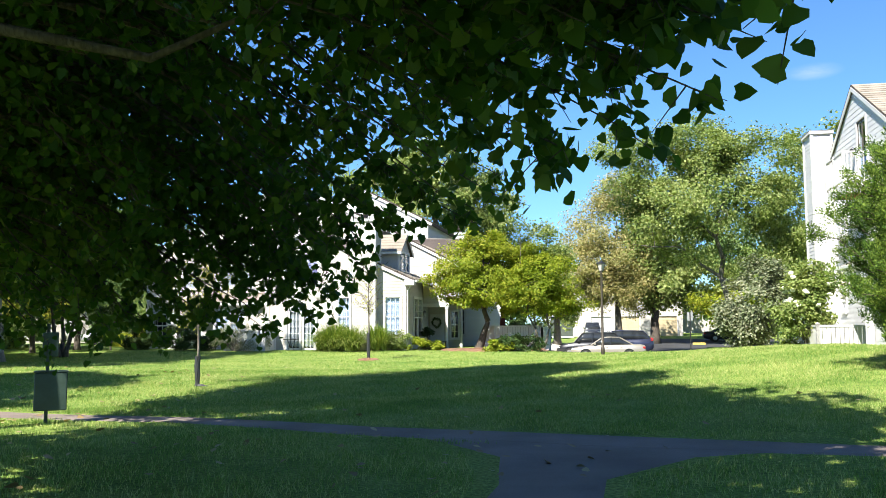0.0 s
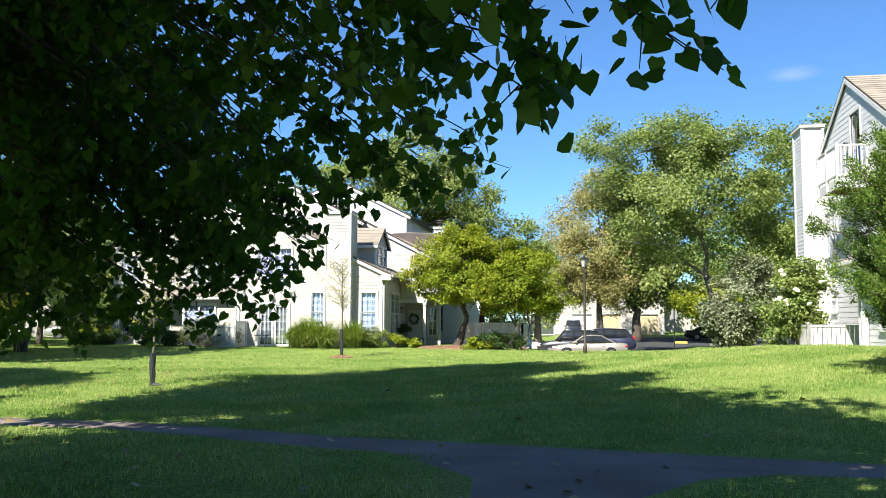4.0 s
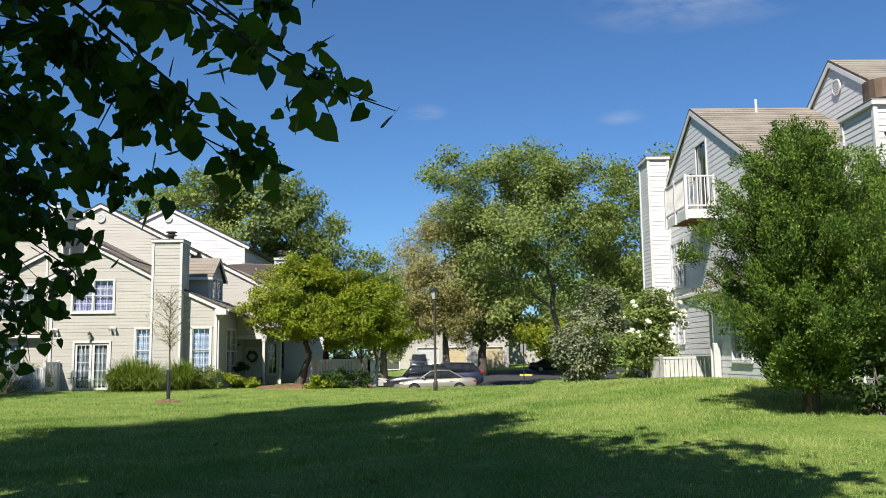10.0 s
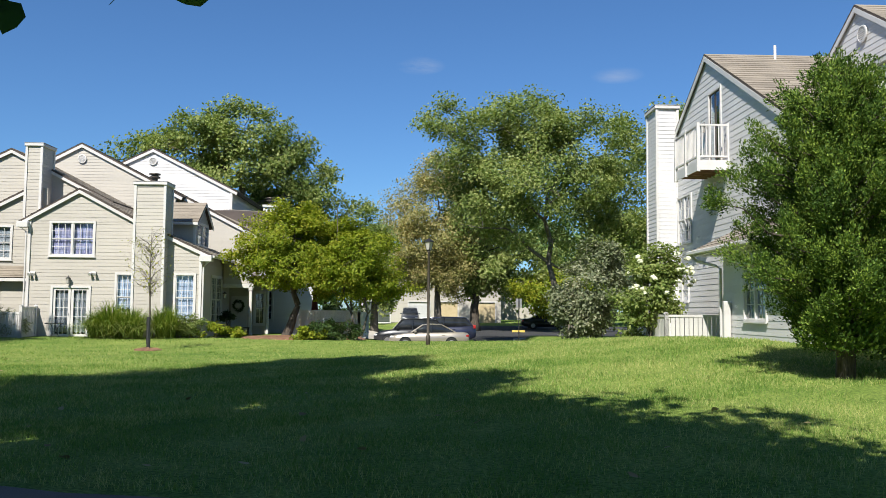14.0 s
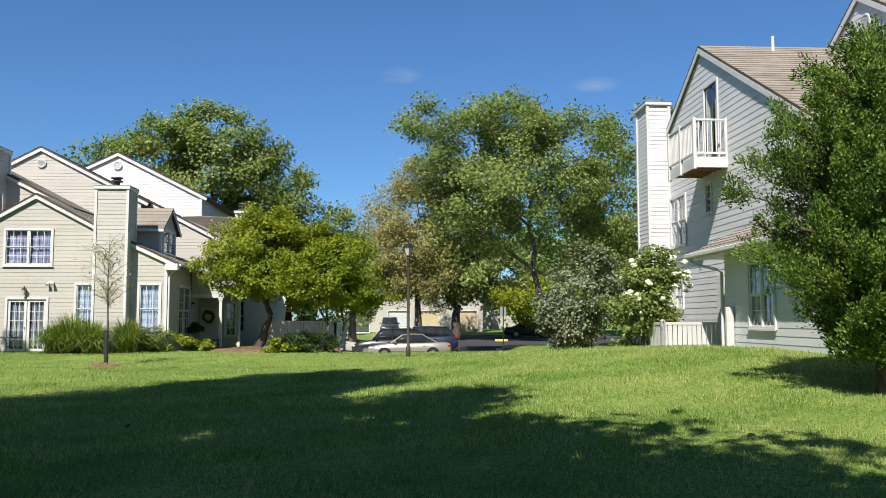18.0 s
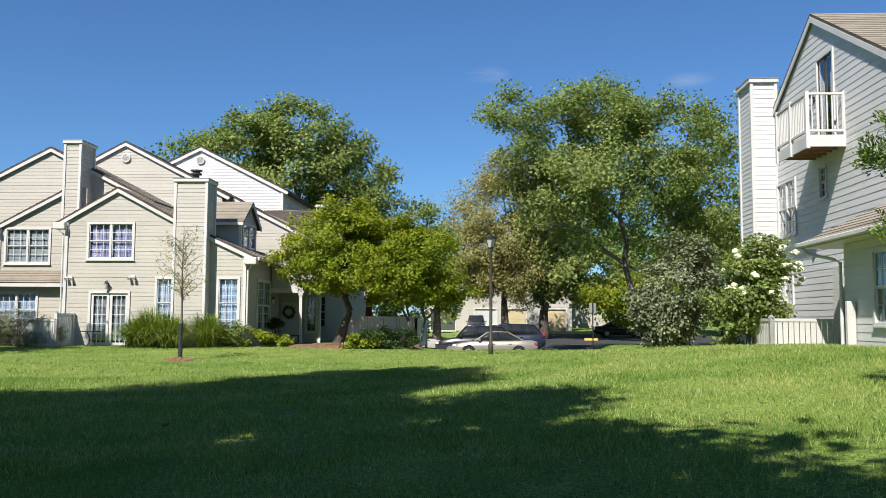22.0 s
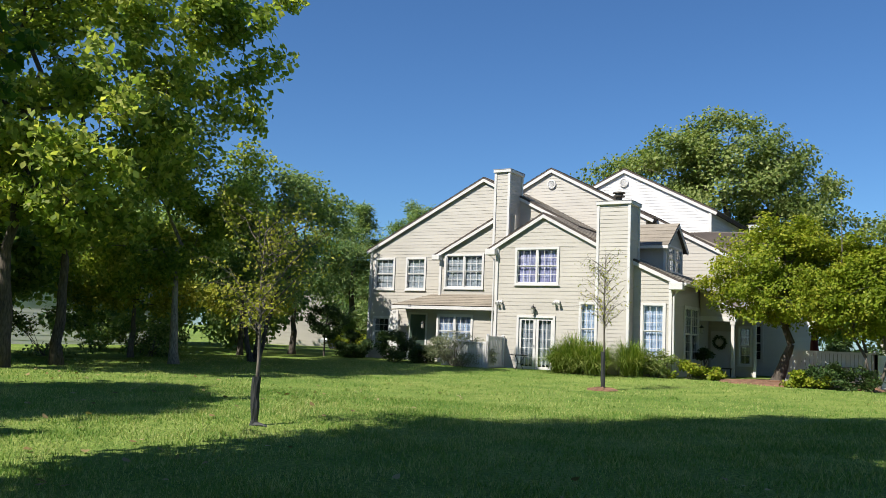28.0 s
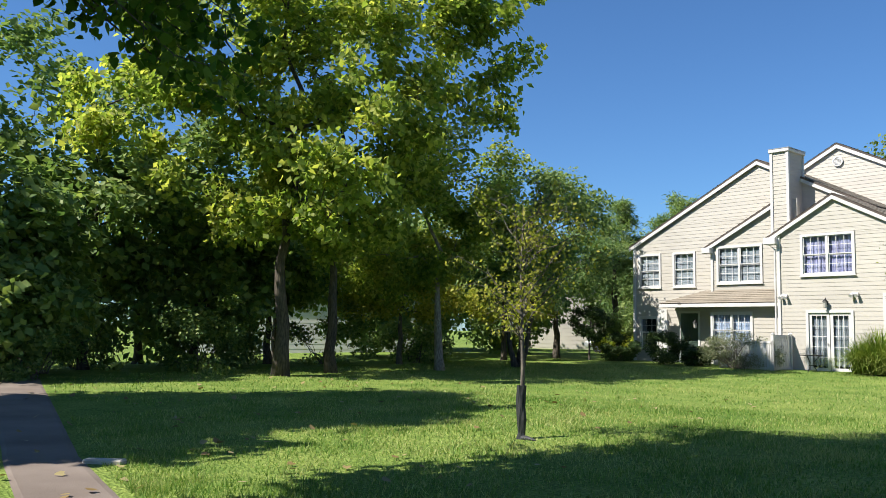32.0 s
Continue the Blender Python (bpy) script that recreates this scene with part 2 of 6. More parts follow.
MULCH = surface("reddish_mulch", (0.09, 0.045, 0.025), (0.24, 0.13, 0.075), 0.95, grain=30, stain=6, bump=0.9)
MESHGUARD = surface("black_plastic_mesh", (0.012, 0.013, 0.014), (0.03, 0.032, 0.034), 0.6, grain=60, bump=0.5)
BOXGREEN = surface("dark_green_metal", (0.018, 0.035, 0.028), (0.035, 0.06, 0.048), 0.45, grain=20, stain=4)
SIGNGREY = surface("grey_sign_metal", (0.22, 0.22, 0.23), (0.34, 0.34, 0.35), 0.5, metal=0.3)
LINDEN = leafy("linden_leaves", (0.034, 0.085, 0.012), (0.055, 0.125, 0.017), (0.11, 0.18, 0.028), 0.55)
DOGWOOD = leafy("yellow_green_leaves", (0.125, 0.185, 0.014), (0.21, 0.27, 0.022), (0.36, 0.36, 0.045), 0.45)
MAPLE = leafy("green_maple_leaves", (0.10, 0.155, 0.04), (0.19, 0.25, 0.068), (0.34, 0.375, 0.14), 0.42)
OLIVE = leafy("olive_turning_leaves", (0.16, 0.175, 0.06), (0.29, 0.28, 0.10), (0.46, 0.39, 0.19), 0.4)
PLANE = leafy("plane_tree_leaves", (0.125, 0.20, 0.04), (0.26, 0.34, 0.07), (0.52, 0.53, 0.14), 0.62)
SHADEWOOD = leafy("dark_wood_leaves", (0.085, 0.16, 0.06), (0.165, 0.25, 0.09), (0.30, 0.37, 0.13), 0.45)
JUNIPER = leafy("juniper_foliage", (0.028, 0.066, 0.012), (0.068, 0.13, 0.02), (0.18, 0.26, 0.04), 0.12, 0.6, 1.6)
BOXHEDGE = leafy("box_hedge_leaves", (0.02, 0.045, 0.012), (0.035, 0.07, 0.018), (0.07, 0.10, 0.028), 0.2, 0.4)
GREYSHRUB = leafy("grey_green_shrub", (0.10, 0.13, 0.065), (0.18, 0.205, 0.12), (0.32, 0.325, 0.22), 0.25)
REEDS = leafy("ornamental_grass_blades", (0.08, 0.15, 0.02), (0.15, 0.23, 0.035), (0.30, 0.34, 0.09), 0.35)
SAPLEAF = leafy("sapling_leaves", (0.20, 0.24, 0.03), (0.31, 0.33, 0.05), (0.47, 0.43, 0.10), 0.5)
HYDRANGEA = surface("cream_flower_heads", (0.52, 0.54, 0.36), (0.76, 0.76, 0.58), 0.8, grain=30, stain=5, bump=0.6)


# ---- building helpers ----
def mesh(name, verts, faces, mat):
    d = bpy.data.meshes.new(name)
    d.from_pydata([tuple(v) for v in verts], [], faces)
    d.update()
    if mat:
        d.materials.append(mat)
    return d


def put(name, data, parent=None, label="", at=None):
    ob = new(name, data)
    if at is not None:
        ob.matrix_basis = at
    if parent:
        ob.parent = parent
    if label:
        ob["label"] = label
    return ob


def part(name, bm, mat, parent, label="", smooth=False):
    d = bpy.data.meshes.new(name)
    bm.to_mesh(d)
    bm.free()
    d.materials.append(mat)
    if smooth:
        d.polygons.foreach_set("use_smooth", [True] * len(d.polygons))
    return put(name, d, parent, label)


def holder(name, m, label, category, group="", kind=""):
    ob = new(name)
    ob.empty_display_size = 0.2
    ob.matrix_basis = m
    return tagged(ob, label, category, group, kind)


def add_box(bm, lo, hi, bevel=0.0, m=None):
    c = [(a + b) / 2 for a, b in zip(lo, hi)]
    s = [abs(b - a) for a, b in zip(lo, hi)]
    r = bmesh.ops.create_cube(bm, size=1, matrix=Matrix.Translation(c) @ Matrix.Diagonal((*s, 1)))
    vs = r["verts"]
    if bevel:
        es = list({e for v in vs for e in v.link_edges})
        r = bmesh.ops.bevel(bm, geom=es, offset=bevel, segments=1, affect="EDGES")
        vs = r["verts"]
    if m is not None:
        bmesh.ops.transform(bm, matrix=m, verts=vs)
    return vs


def boxes(*items, bevel=0.0):
    bm = bmesh.new()
    for lo, hi in items:
        add_box(bm, lo, hi, bevel)
    return bm


def add_tube(bm, pts, radii, sides=8, cap=True):
    """A tapered tube along points."""
    rings = []
    for i, p in enumerate(pts):
        p = Vector(p)
        d = Vector(pts[min(i + 1, len(pts) - 1)]) - Vector(pts[max(i - 1, 0)])
        d = d.normalized() if d.length else Vector((0, 0, 1))
        a = d.orthogonal().normalized() if abs(d.z) < 0.9 else (Vector((1, 0, 0)) - d * d.x).normalized()
        b = d.cross(a)
        rings.append([bm.verts.new(p + (a * math.cos(2 * math.pi * k / sides) + b * math.sin(2 * math.pi * k / sides)) * radii[i]) for k in range(sides)])
    for r0, r1 in zip(rings, rings[1:]):
        for k in range(sides):
            bm.faces.new((r0[k], r0[(k + 1) % sides], r1[(k + 1) % sides], r1[k]))
    if cap:
        bm.faces.new(rings[0][::-1])
        bm.faces.new(rings[-1])


def tube(pts, radii, sides=8):
    bm = bmesh.new()
    if not isinstance(radii, (list, tuple)):
        radii = [radii] * len(pts)
    add_tube(bm, pts, radii, sides)
    return bm


def lathe(profile, sides=16):
    """A turned shape from (radius, height) pairs."""
    bm = bmesh.new()
    rings = [[bm.verts.new((r * math.cos(2 * math.pi * k / sides), r * math.sin(2 * math.pi * k / sides), z)) for k in range(sides)] for r, z in profile]
    for r0, r1 in zip(rings, rings[1:]):
        for k in range(sides):
            bm.faces.new((r0[k], r0[(k + 1) % sides], r1[(k + 1) % sides], r1[k]))
    bm.faces.new(rings[0][::-1])
    bm.faces.new(rings[-1])
    return bm


def slab(quad, thick):
    """A roof plane: four corners and a thickness below them."""
    a = [Vector(p) for p in quad]
    n = (a[1] - a[0]).cross(a[3] - a[0]).normalized()
    if n.z < 0:
        n = -n
    bm = bmesh.new()
    t = [bm.verts.new(p) for p in a]
    b = [bm.verts.new(p - n * thick) for p in a]
    bm.faces.new(t)
    bm.faces.new(b[::-1])
    for i in range(4):
        j = (i + 1) % 4
        bm.faces.new((t[j], t[i], b[i], b[j]))
    bmesh.ops.recalc_face_normals(bm, faces=bm.faces)
    return bm


def soup(name, verts, faces, mat, parent=None, label=""):
    """A large mesh from arrays: verts (n, 3), faces (m, 3) or (m, 4)."""
    d = bpy.data.meshes.new(name)
    k = faces.shape[1]
    d.vertices.add(len(verts))
    d.vertices.foreach_set("co", np.ascontiguousarray(verts, dtype=np.float32).ravel())
    d.loops.add(faces.size)
    d.loops.foreach_set("vertex_index", np.ascontiguousarray(faces, dtype=np.int32).ravel())
    d.polygons.add(len(faces))
    d.polygons.foreach_set("loop_start", np.arange(0, faces.size, k, dtype=np.int32))
    d.update(calc_edges=True)
    d.materials.append(mat)
    return put(name, d, parent, label)


# ---- ground ----
def step(a, b, x):
    t = np.clip((x - a) / (b - a), 0, 1)
    return t * t * (3 - 2 * t)


def height(x, y):
    """The lawn: level where one walks, a low rise to the east, a dip to the west, the road sunk beyond the crest."""
    x, y = np.asarray(x, dtype=float), np.asarray(y, dtype=float)
    z = 0.85 * np.exp(-((x - 13) / 7) ** 2 - ((y - 26) / 13) ** 2)
    z = z - 0.25 * np.exp(-((x + 8) / 6.5) ** 2 - ((y - 18.5) / 6) ** 2)
    z = z + 0.22 * step(36, 46, y + 0.19 * x) * step(8, 3, x)
    v, uu = 0.188 * x + 0.982 * y, 0.982 * x - 0.188 * y
    low = np.maximum(step(47.0, 52.5, v) * step(-4.5, -2.5, uu) * step(6.8, 5.6, uu), step(60.5, 63.5, v) * step(-4.5, -2.5, uu))
    z = z * (1 - low) + np.interp(v, [49, 57, 61, 66, 85, 98], [-0.65, -0.72, -0.66, -0.36, -0.2, 0.4]) * low
    return z


def gz(x, y):
    return float(height(x, y))


def axis(lo, hi, inner_lo, inner_hi, fine, coarse):
    a = list(np.arange(inner_lo, inner_hi, fine))
    v, s = inner_hi, fine
    while v < hi:
        a.append(v)
        s = min(s * 1.25, coarse)
        v += s
    a.append(hi)
    v, s, b = inner_lo, fine, []
    while v > lo:
        s = min(s * 1.25, coarse)
        v -= s
        b.append(max(v, lo))
    return np.array(b[::-1] + a)


gx, gy = axis(-1500, 1500, -32, 34, 0.5, 150), axis(-1500, 1500, -6, 70, 0.5, 150)
GX, GY = np.meshgrid(gx, gy)
gv = np.stack([GX.ravel(), GY.ravel(), height(GX, GY).ravel()], 1)
ix = np.arange(len(gx) * len(gy)).reshape(len(gy), len(gx))
gf = np.stack([ix[:-1, :-1].ravel(), ix[:-1, 1:].ravel(), ix[1:, 1:].ravel(), ix[1:, :-1].ravel()], 1)
ground = soup("ground", gv, gf, LAWN)
ground.data.polygons.foreach_set("use_smooth", [True] * len(ground.data.polygons))
tagged(ground, "mown green lawn on gently rolling ground", "lawn", kind="structure")


def strip(name, left, right, lift, mat, label, cat, n=8):
    """A paved strip between two edge lines that follows the ground, with a low edge of its own."""
    vs, fs = [], []
    L, R = np.array(left, float), np.array(right, float)
    t = np.linspace(0, len(L) - 1, (len(L) - 1) * n + 1)
    base = np.arange(len(L))
    lx, ly, rx, ry = (np.interp(t, base, a) for a in (L[:, 0], L[:, 1], R[:, 0], R[:, 1]))
    m = 6
    for i in range(len(t)):
        for j in range(m + 1):
            k = j / m
            wob = 0.03 * math.sin(3.1 * t[i] + (5 if j else 0)) if j in (0, m) else 0
            x, y = lx[i] * (1 - k) + rx[i] * k + wob, ly[i] * (1 - k) + ry[i] * k + wob
            vs.append((x, y, gz(x, y) + (lift if 0 < j < m else -0.03)))
    for i in range(len(t) - 1):
        for j in range(m):
            a = i * (m + 1) + j
            fs.append((a, a + 1, a + m + 2, a + m + 1))
    ob = put(name, mesh(name, vs, fs, mat))
    return tagged(ob, label, cat, kind="structure")


strip("path", [(16, 5.6), (10, 8.0), (5.3, 10.35), (2.3, 11.8), (-1.0, 13.3), (-4.8, 16.15), (-7.0, 17.25), (-10.5, 18.65), (-20.5, 23.4), (-40, 33)],
      [(16, 4.3), (10, 6.8), (4.9, 9.5), (1.9, 10.4), (-1.4, 12.2), (-4.8, 14.85), (-8.0, 16.35), (-10.1, 17.2), (-21.2, 22.1), (-40, 31.0)], 0.016, ASPHALT,
      "grey asphalt footpath across the lawn", "path")
strip("path_2", [(-0.9, -6), (-0.75, 2), (-0.1, 6.4), (0.35, 8.2), (0.3, 10.0), (-1.2, 12.3)], [(0.6, -6), (0.75, 2), (1.3, 6.4), (1.75, 8.5), (3.2, 9.75), (5.2, 9.9)], 0.011, ASPHALT,
      "grey asphalt side path joining the footpath", "path")


# ---- walls with siding, windows, doors ----
COURSE = 0.16


def spans(z, prof):
    """The stretch of x in which a single-peaked profile [(x, z), ...] stands above z."""
    xs, zs = [p[0] for p in prof], [p[1] for p in prof]
    k = int(np.argmax(zs))
    if z >= zs[k]:
        return None
    lo, hi = xs[0], xs[-1]
    for i in range(k):
        if zs[i] <= z <= zs[i + 1] and zs[i + 1] > zs[i]:
            lo = xs[i] + (z - zs[i]) / (zs[i + 1] - zs[i]) * (xs[i + 1] - xs[i])
    for i in range(len(xs) - 1, k, -1):
        if zs[i] <= z <= zs[i - 1] and zs[i - 1] > zs[i]:
            hi = xs[i] + (z - zs[i]) / (zs[i - 1] - zs[i]) * (xs[i - 1] - xs[i])
    return lo, hi


def cells(prof, z0, holes, breaks):
    """Trapezoids (za, zb, [xa0, xa1, xb0, xb1]) that fill the profile from z0 up, less the holes (x0, x1, za, zb)."""
    top = max(p[1] for p in prof)
    cuts = sorted({z0, top - 0.004, *[p[1] for p in prof if z0 < p[1] < top], *[z for h in holes for z in h[2:] if z0 < z < top], *[b for b in breaks if z0 < b < top]})
    for za, zb in zip(cuts, cuts[1:]):
        if zb - za < 0.004:
            continue
        a, b = spans(za + 1e-5, prof), spans(zb - 1e-5, prof)
        if not a or not b:
            continue
        inside = sorted((h[0], h[1]) for h in holes if h[2] < zb - 1e-4 and h[3] > za + 1e-4)
        left = (a[0], b[0])
        for x0, x1 in inside:
            if x0 > left[0]:
                yield za, zb, (left[0], x0, left[1], x0)
            left = (x1, x1)
        if a[1] > left[0]:
            yield za, zb, (left[0], a[1], left[1], b[1])


def wall(house, name, m, prof, z0, holes, mat, label, thick=0.2, course=COURSE):
    """A framed wall with lap siding. In its own plane x runs along the wall and y into the house; m sets it in the house."""
    vs, fs = [], []
    for za, zb, (a0, a1, b0, b1) in cells(prof, z0, holes, ()):
        k = len(vs)
        vs += [(a0, 0, za), (a1, 0, za), (b1, 0, zb), (b0, 0, zb), (a0, thick, za), (a1, thick, za), (b1, thick, zb), (b0, thick, zb)]
        fs += [(k, k + 1, k + 2, k + 3), (k + 5, k + 4, k + 7, k + 6), (k + 4, k, k + 3, k + 7), (k + 1, k + 5, k + 6, k + 2), (k + 3, k + 2, k + 6, k + 7), (k + 4, k + 5, k + 1, k)]
    w = put(name, mesh(name, vs, fs, mat), house, label, m)
    n = int((max(p[1] for p in prof) - z0) / course) + 1
    marks = [z0 + course * i for i in range(n + 1)]
    for za, zb, (a0, a1, b0, b1) in cells(prof, z0, holes, marks):
        if min(a1 - a0, 9) + (b1 - b0) < 0.05:
            continue
        i = int((za - z0 + 1e-4) / course)
        f0, f1 = (za - marks[i]) / course, (zb - marks[i]) / course
        y0, y1 = -0.014 + 0.01 * f0, -0.014 + 0.01 * f1
        v = [(a0, y0, za + 0.004), (a1, y0, za + 0.004), (b1, y1, zb), (b0, y1, zb), (a0, -0.001, za + 0.004), (a1, -0.001, za + 0.004), (b1, -0.001, zb), (b0, -0.001, zb)]
        f = [(0, 1, 2, 3), (4, 0, 3, 7), (1, 5, 6, 2), (4, 5, 1, 0)]
        put("siding_board", mesh("siding_board", v, f, mat), w)
    return w


def window(house, m, x0, x1, z0, z1, cols=3, rows=4, double=False, back=None, low=None, trim=0.1, name="window"):
    """A sash window with a white casing, bars, panes and a curtain behind, backed by a near-black board for the unlit
    room; x and z give the outside of the casing.
    """
    win = put(name, mesh(name, *ring(x0, x1, z0, z1, trim, -0.06, 0.02), TRIM), house, "", m)
    put("window_sill", mesh("window_sill", *brick(x0 - 0.03, x1 + 0.03, -0.09, -0.062, z0 - 0.025, z0 + 0.02), TRIM), win)
    units = [(x0 + trim, x1 - trim)]
    if double:
        c = (x0 + x1) / 2
        units = [(x0 + trim, c - 0.04), (c + 0.04, x1 - trim)]
        put("mullion", mesh("mullion", *brick(c - 0.04, c + 0.04, -0.045, 0.03, z0 + trim, z1 - trim), TRIM), win)
    za, zb = z0 + trim, z1 - trim
    zm = (za + zb) / 2
    for a, b in units:
        for k, (s0, s1) in enumerate(((za, zm), (zm, zb))):
            off = 0.02 if k == 0 else -0.005
            put("sash", mesh("sash", *ring(a, b, s0, s1, 0.035, off - 0.015, off + 0.02), TRIM), win)
            put("pane", mesh("pane", *brick(a + 0.03, b - 0.03, off, off + 0.004, s0 + 0.03, s1 - 0.03), PANE), win).visible_shadow = False
            half = rows // 2
            for i in range(1, cols):
                x = a + (b - a) * i / cols
                put("glazing_bar", mesh("glazing_bar", *brick(x - 0.011, x + 0.011, off - 0.012, off - 0.001, s0 + 0.035, s1 - 0.035), TRIM), win)
            for j in range(1, half):
                z = s0 + (s1 - s0) * j / half
                put("glazing_bar", mesh("glazing_bar", *brick(a + 0.035, b - 0.035, off - 0.0125, off - 0.001, z - 0.011, z + 0.011), TRIM), win)
        if back is BLIND:
            z = low if low is not None else za
            bl = put("blind", mesh("blind", *brick(a, b, 0.09, 0.094, z, zb), back), win)
            while z < zb - 0.02:
                put("slat", mesh("slat", *brick(a, b, 0.084, 0.0895, z + 0.012, z + 0.05), back), bl)
                z += 0.062
        elif back:
            drape(win, a, b, low if low is not None else za, zb, back)
    # added board, its black colour standing in for the room's shade
    put("room_shade_board", mesh("room_shade_board", *brick(x0, x1, 0.5, 0.52, z0, z1), ROOMSHADE), win)
    return win


def brick(x0, x1, y0, y1, z0, z1):
    v = [(x, y, z) for x in (x0, x1) for y in (y0, y1) for z in (z0, z1)]
    return v, [(0, 1, 3, 2), (4, 6, 7, 5), (0, 4, 5, 1), (2, 3, 7, 6), (0, 2, 6, 4), (1, 5, 7, 3)]


def ring(x0, x1, z0, z1, w, y0, y1):
    """A rectangular frame of width w between depths y0 and y1."""
    o, i = [(x0, z0), (x1, z0), (x1, z1), (x0, z1)], [(x0 + w, z0 + w), (x1 - w, z0 + w), (x1 - w, z1 - w), (x0 + w, z1 - w)]
    v = [(x, y0, z) for x, z in o] + [(x, y0, z) for x, z in i] + [(x, y1, z) for x, z in o] + [(x, y1, z) for x, z in i]
    f = []
    for k in range(4):
        j = (k + 1) % 4
        f += [(k, j, 4 + j, 4 + k), (8 + j, 8 + k, 12 + k, 12 + j), (j, k, 8 + k, 8 + j), (4 + k, 4 + j, 12 + j, 12 + k)]
    return v, f


def drape(win, x0, x1, z0, z1, mat):
    """A hanging curtain with folds."""
    n = 24
    v, f = [], []
    for i in range(n + 1):
        x = x0 + (x1 - x0) * i / n
        y = 0.12 + 0.025 * math.sin(i * 1.9) + 0.012 * math.sin(i * 4.3)
        v += [(x, y, z0 + 0.03 * math.sin(i * 0.9)), (x, y + 0.01, z1)]
    for i in range(n):
        f.append((2 * i, 2 * i + 2, 2 * i + 3, 2 * i + 1))
    put("curtain", mesh("curtain", v, f, mat), win)


def roof(house, quad, label="", thick=0.16, rake=True):
    """A shingled roof plane: quad = eave-left, eave-right, ridge-right, ridge-left, with rows of shingles proud of it."""
    r = part("roof", slab(quad, thick), DARKEDGE, house, label)
    a, b, c, d = (Vector(p) for p in quad)
    n = (b - a).cross(d - a).normalized()
    if n.z < 0:
        n = -n
    rows = max(2, int((d - a).length / 0.3))
    for i in range(rows):
        k0, k1 = i / rows, (i + 1) / rows
        p = [a.lerp(d, k0), b.lerp(c, k0), b.lerp(c, k1), a.lerp(d, k1)]
        v = [p[0] + n * 0.024, p[1] + n * 0.024, p[2] + n * 0.008, p[3] + n * 0.008, p[0] + n * 0.002, p[1] + n * 0.002]
        put("shingle_course", mesh("shingle_course", v, [(0, 1, 2, 3), (4, 5, 1, 0)], SHINGLE), r)
    return r


def beam(house, name, p, q, w, h, mat=None, label=""):
    """A board from p to q: w thick sideways, h deep below the line."""
    p, q = Vector(p), Vector(q)
    if name == "rake_board":
        p, q, h = p - Vector((0, 0, 0.06)), q - Vector((0, 0, 0.06)), h * 0.55
    d = (q - p).normalized()
    side = Vector((0, 0, 1)).cross(d)
    side = side.normalized() * w / 2 if side.length > 1e-3 else Vector((w / 2, 0, 0))
    up = d.cross(side).normalized() * h if abs(d.z) < 0.99 else Vector((0, h / 2, 0))
    if up.z > 0:
        up = -up
    v = [p - side, p + side, q + side, q - side, p - side + up, p + side + up, q + side + up, q - side + up]
    return put(name, mesh(name, v, [(0, 1, 2, 3), (7, 6, 5, 4), (0, 4, 5, 1), (1, 5, 6, 2), (2, 6, 7, 3), (3, 7, 4, 0)], mat or TRIM), house, label)


def post(house, name, x, y, z0, z1, w, mat=None, label=""):
    return part(name, boxes(((x - w / 2, y - w / 2, z0), (x + w / 2, y + w / 2, z1)), bevel=0.008), mat or TRIM, house, label)


def chimney(house, x0, x1, y0, y1, z0, z1, mat, label, flue=True):
    """A boxed chimney clad in siding, with white corner boards and a cap."""
    c = put("chimney", mesh("chimney", *brick(x0, x1, y0, y1, z0, z1), mat), house, label)
    n = int((z1 - z0) / COURSE)
    for i in range(n):
        za, zb = z0 + COURSE * i + 0.004, min(z1, z0 + COURSE * (i + 1))
        o, t = 0.016, 0.004
        v = [(x0 - o, y0 - o, za), (x1 + o, y0 - o, za), (x1 + o, y1 + o, za), (x0 - o, y1 + o, za), (x0 - t, y0 - t, zb), (x1 + t, y0 - t, zb), (x1 + t, y1 + t, zb), (x0 - t, y1 + t, zb),
             (x0, y0, za), (x1, y0, za), (x1, y1, za), (x0, y1, za)]
        put("siding_board", mesh("siding_board", v, [(0, 1, 5, 4), (1, 2, 6, 5), (2, 3, 7, 6), (3, 0, 4, 7), (8, 9, 1, 0), (9, 10, 2, 1), (10, 11, 3, 2), (11, 8, 0, 3)], mat), c)
    for x, y in ((x0, y0), (x1, y0), (x0, y1), (x1, y1)):
        put("corner_board", mesh("corner_board", *brick(x - 0.055, x + 0.055, y - 0.055, y + 0.055, z0, z1 - 0.1), TRIM), c)
    part("cap", boxes(((x0 - 0.1, y0 - 0.1, z1 - 0.1), (x1 + 0.1, y1 + 0.1, z1 + 0.04)), bevel=0.015), TRIM, c)
    part("cap_sheet", boxes(((x0 - 0.11, y0 - 0.11, z1 + 0.042), (x1 + 0.11, y1 + 0.11, z1 + 0.065))), SIGNGREY, c)
    if flue:
        fl = part("flue", lathe([(0.13, z1 + 0.06), (0.13, z1 + 0.3), (0.24, z1 + 0.3), (0.24, z1 + 0.36), (0.16, z1 + 0.37), (0.16, z1 + 0.44), (0.26, z1 + 0.45), (0.25, z1 + 0.5)], 14), BRONZE, c, "dark metal flue pipe")
        fl.matrix_basis = Matrix.Translation(((x0 + x1) / 2, (y0 + y1) / 2, 0))
    return c


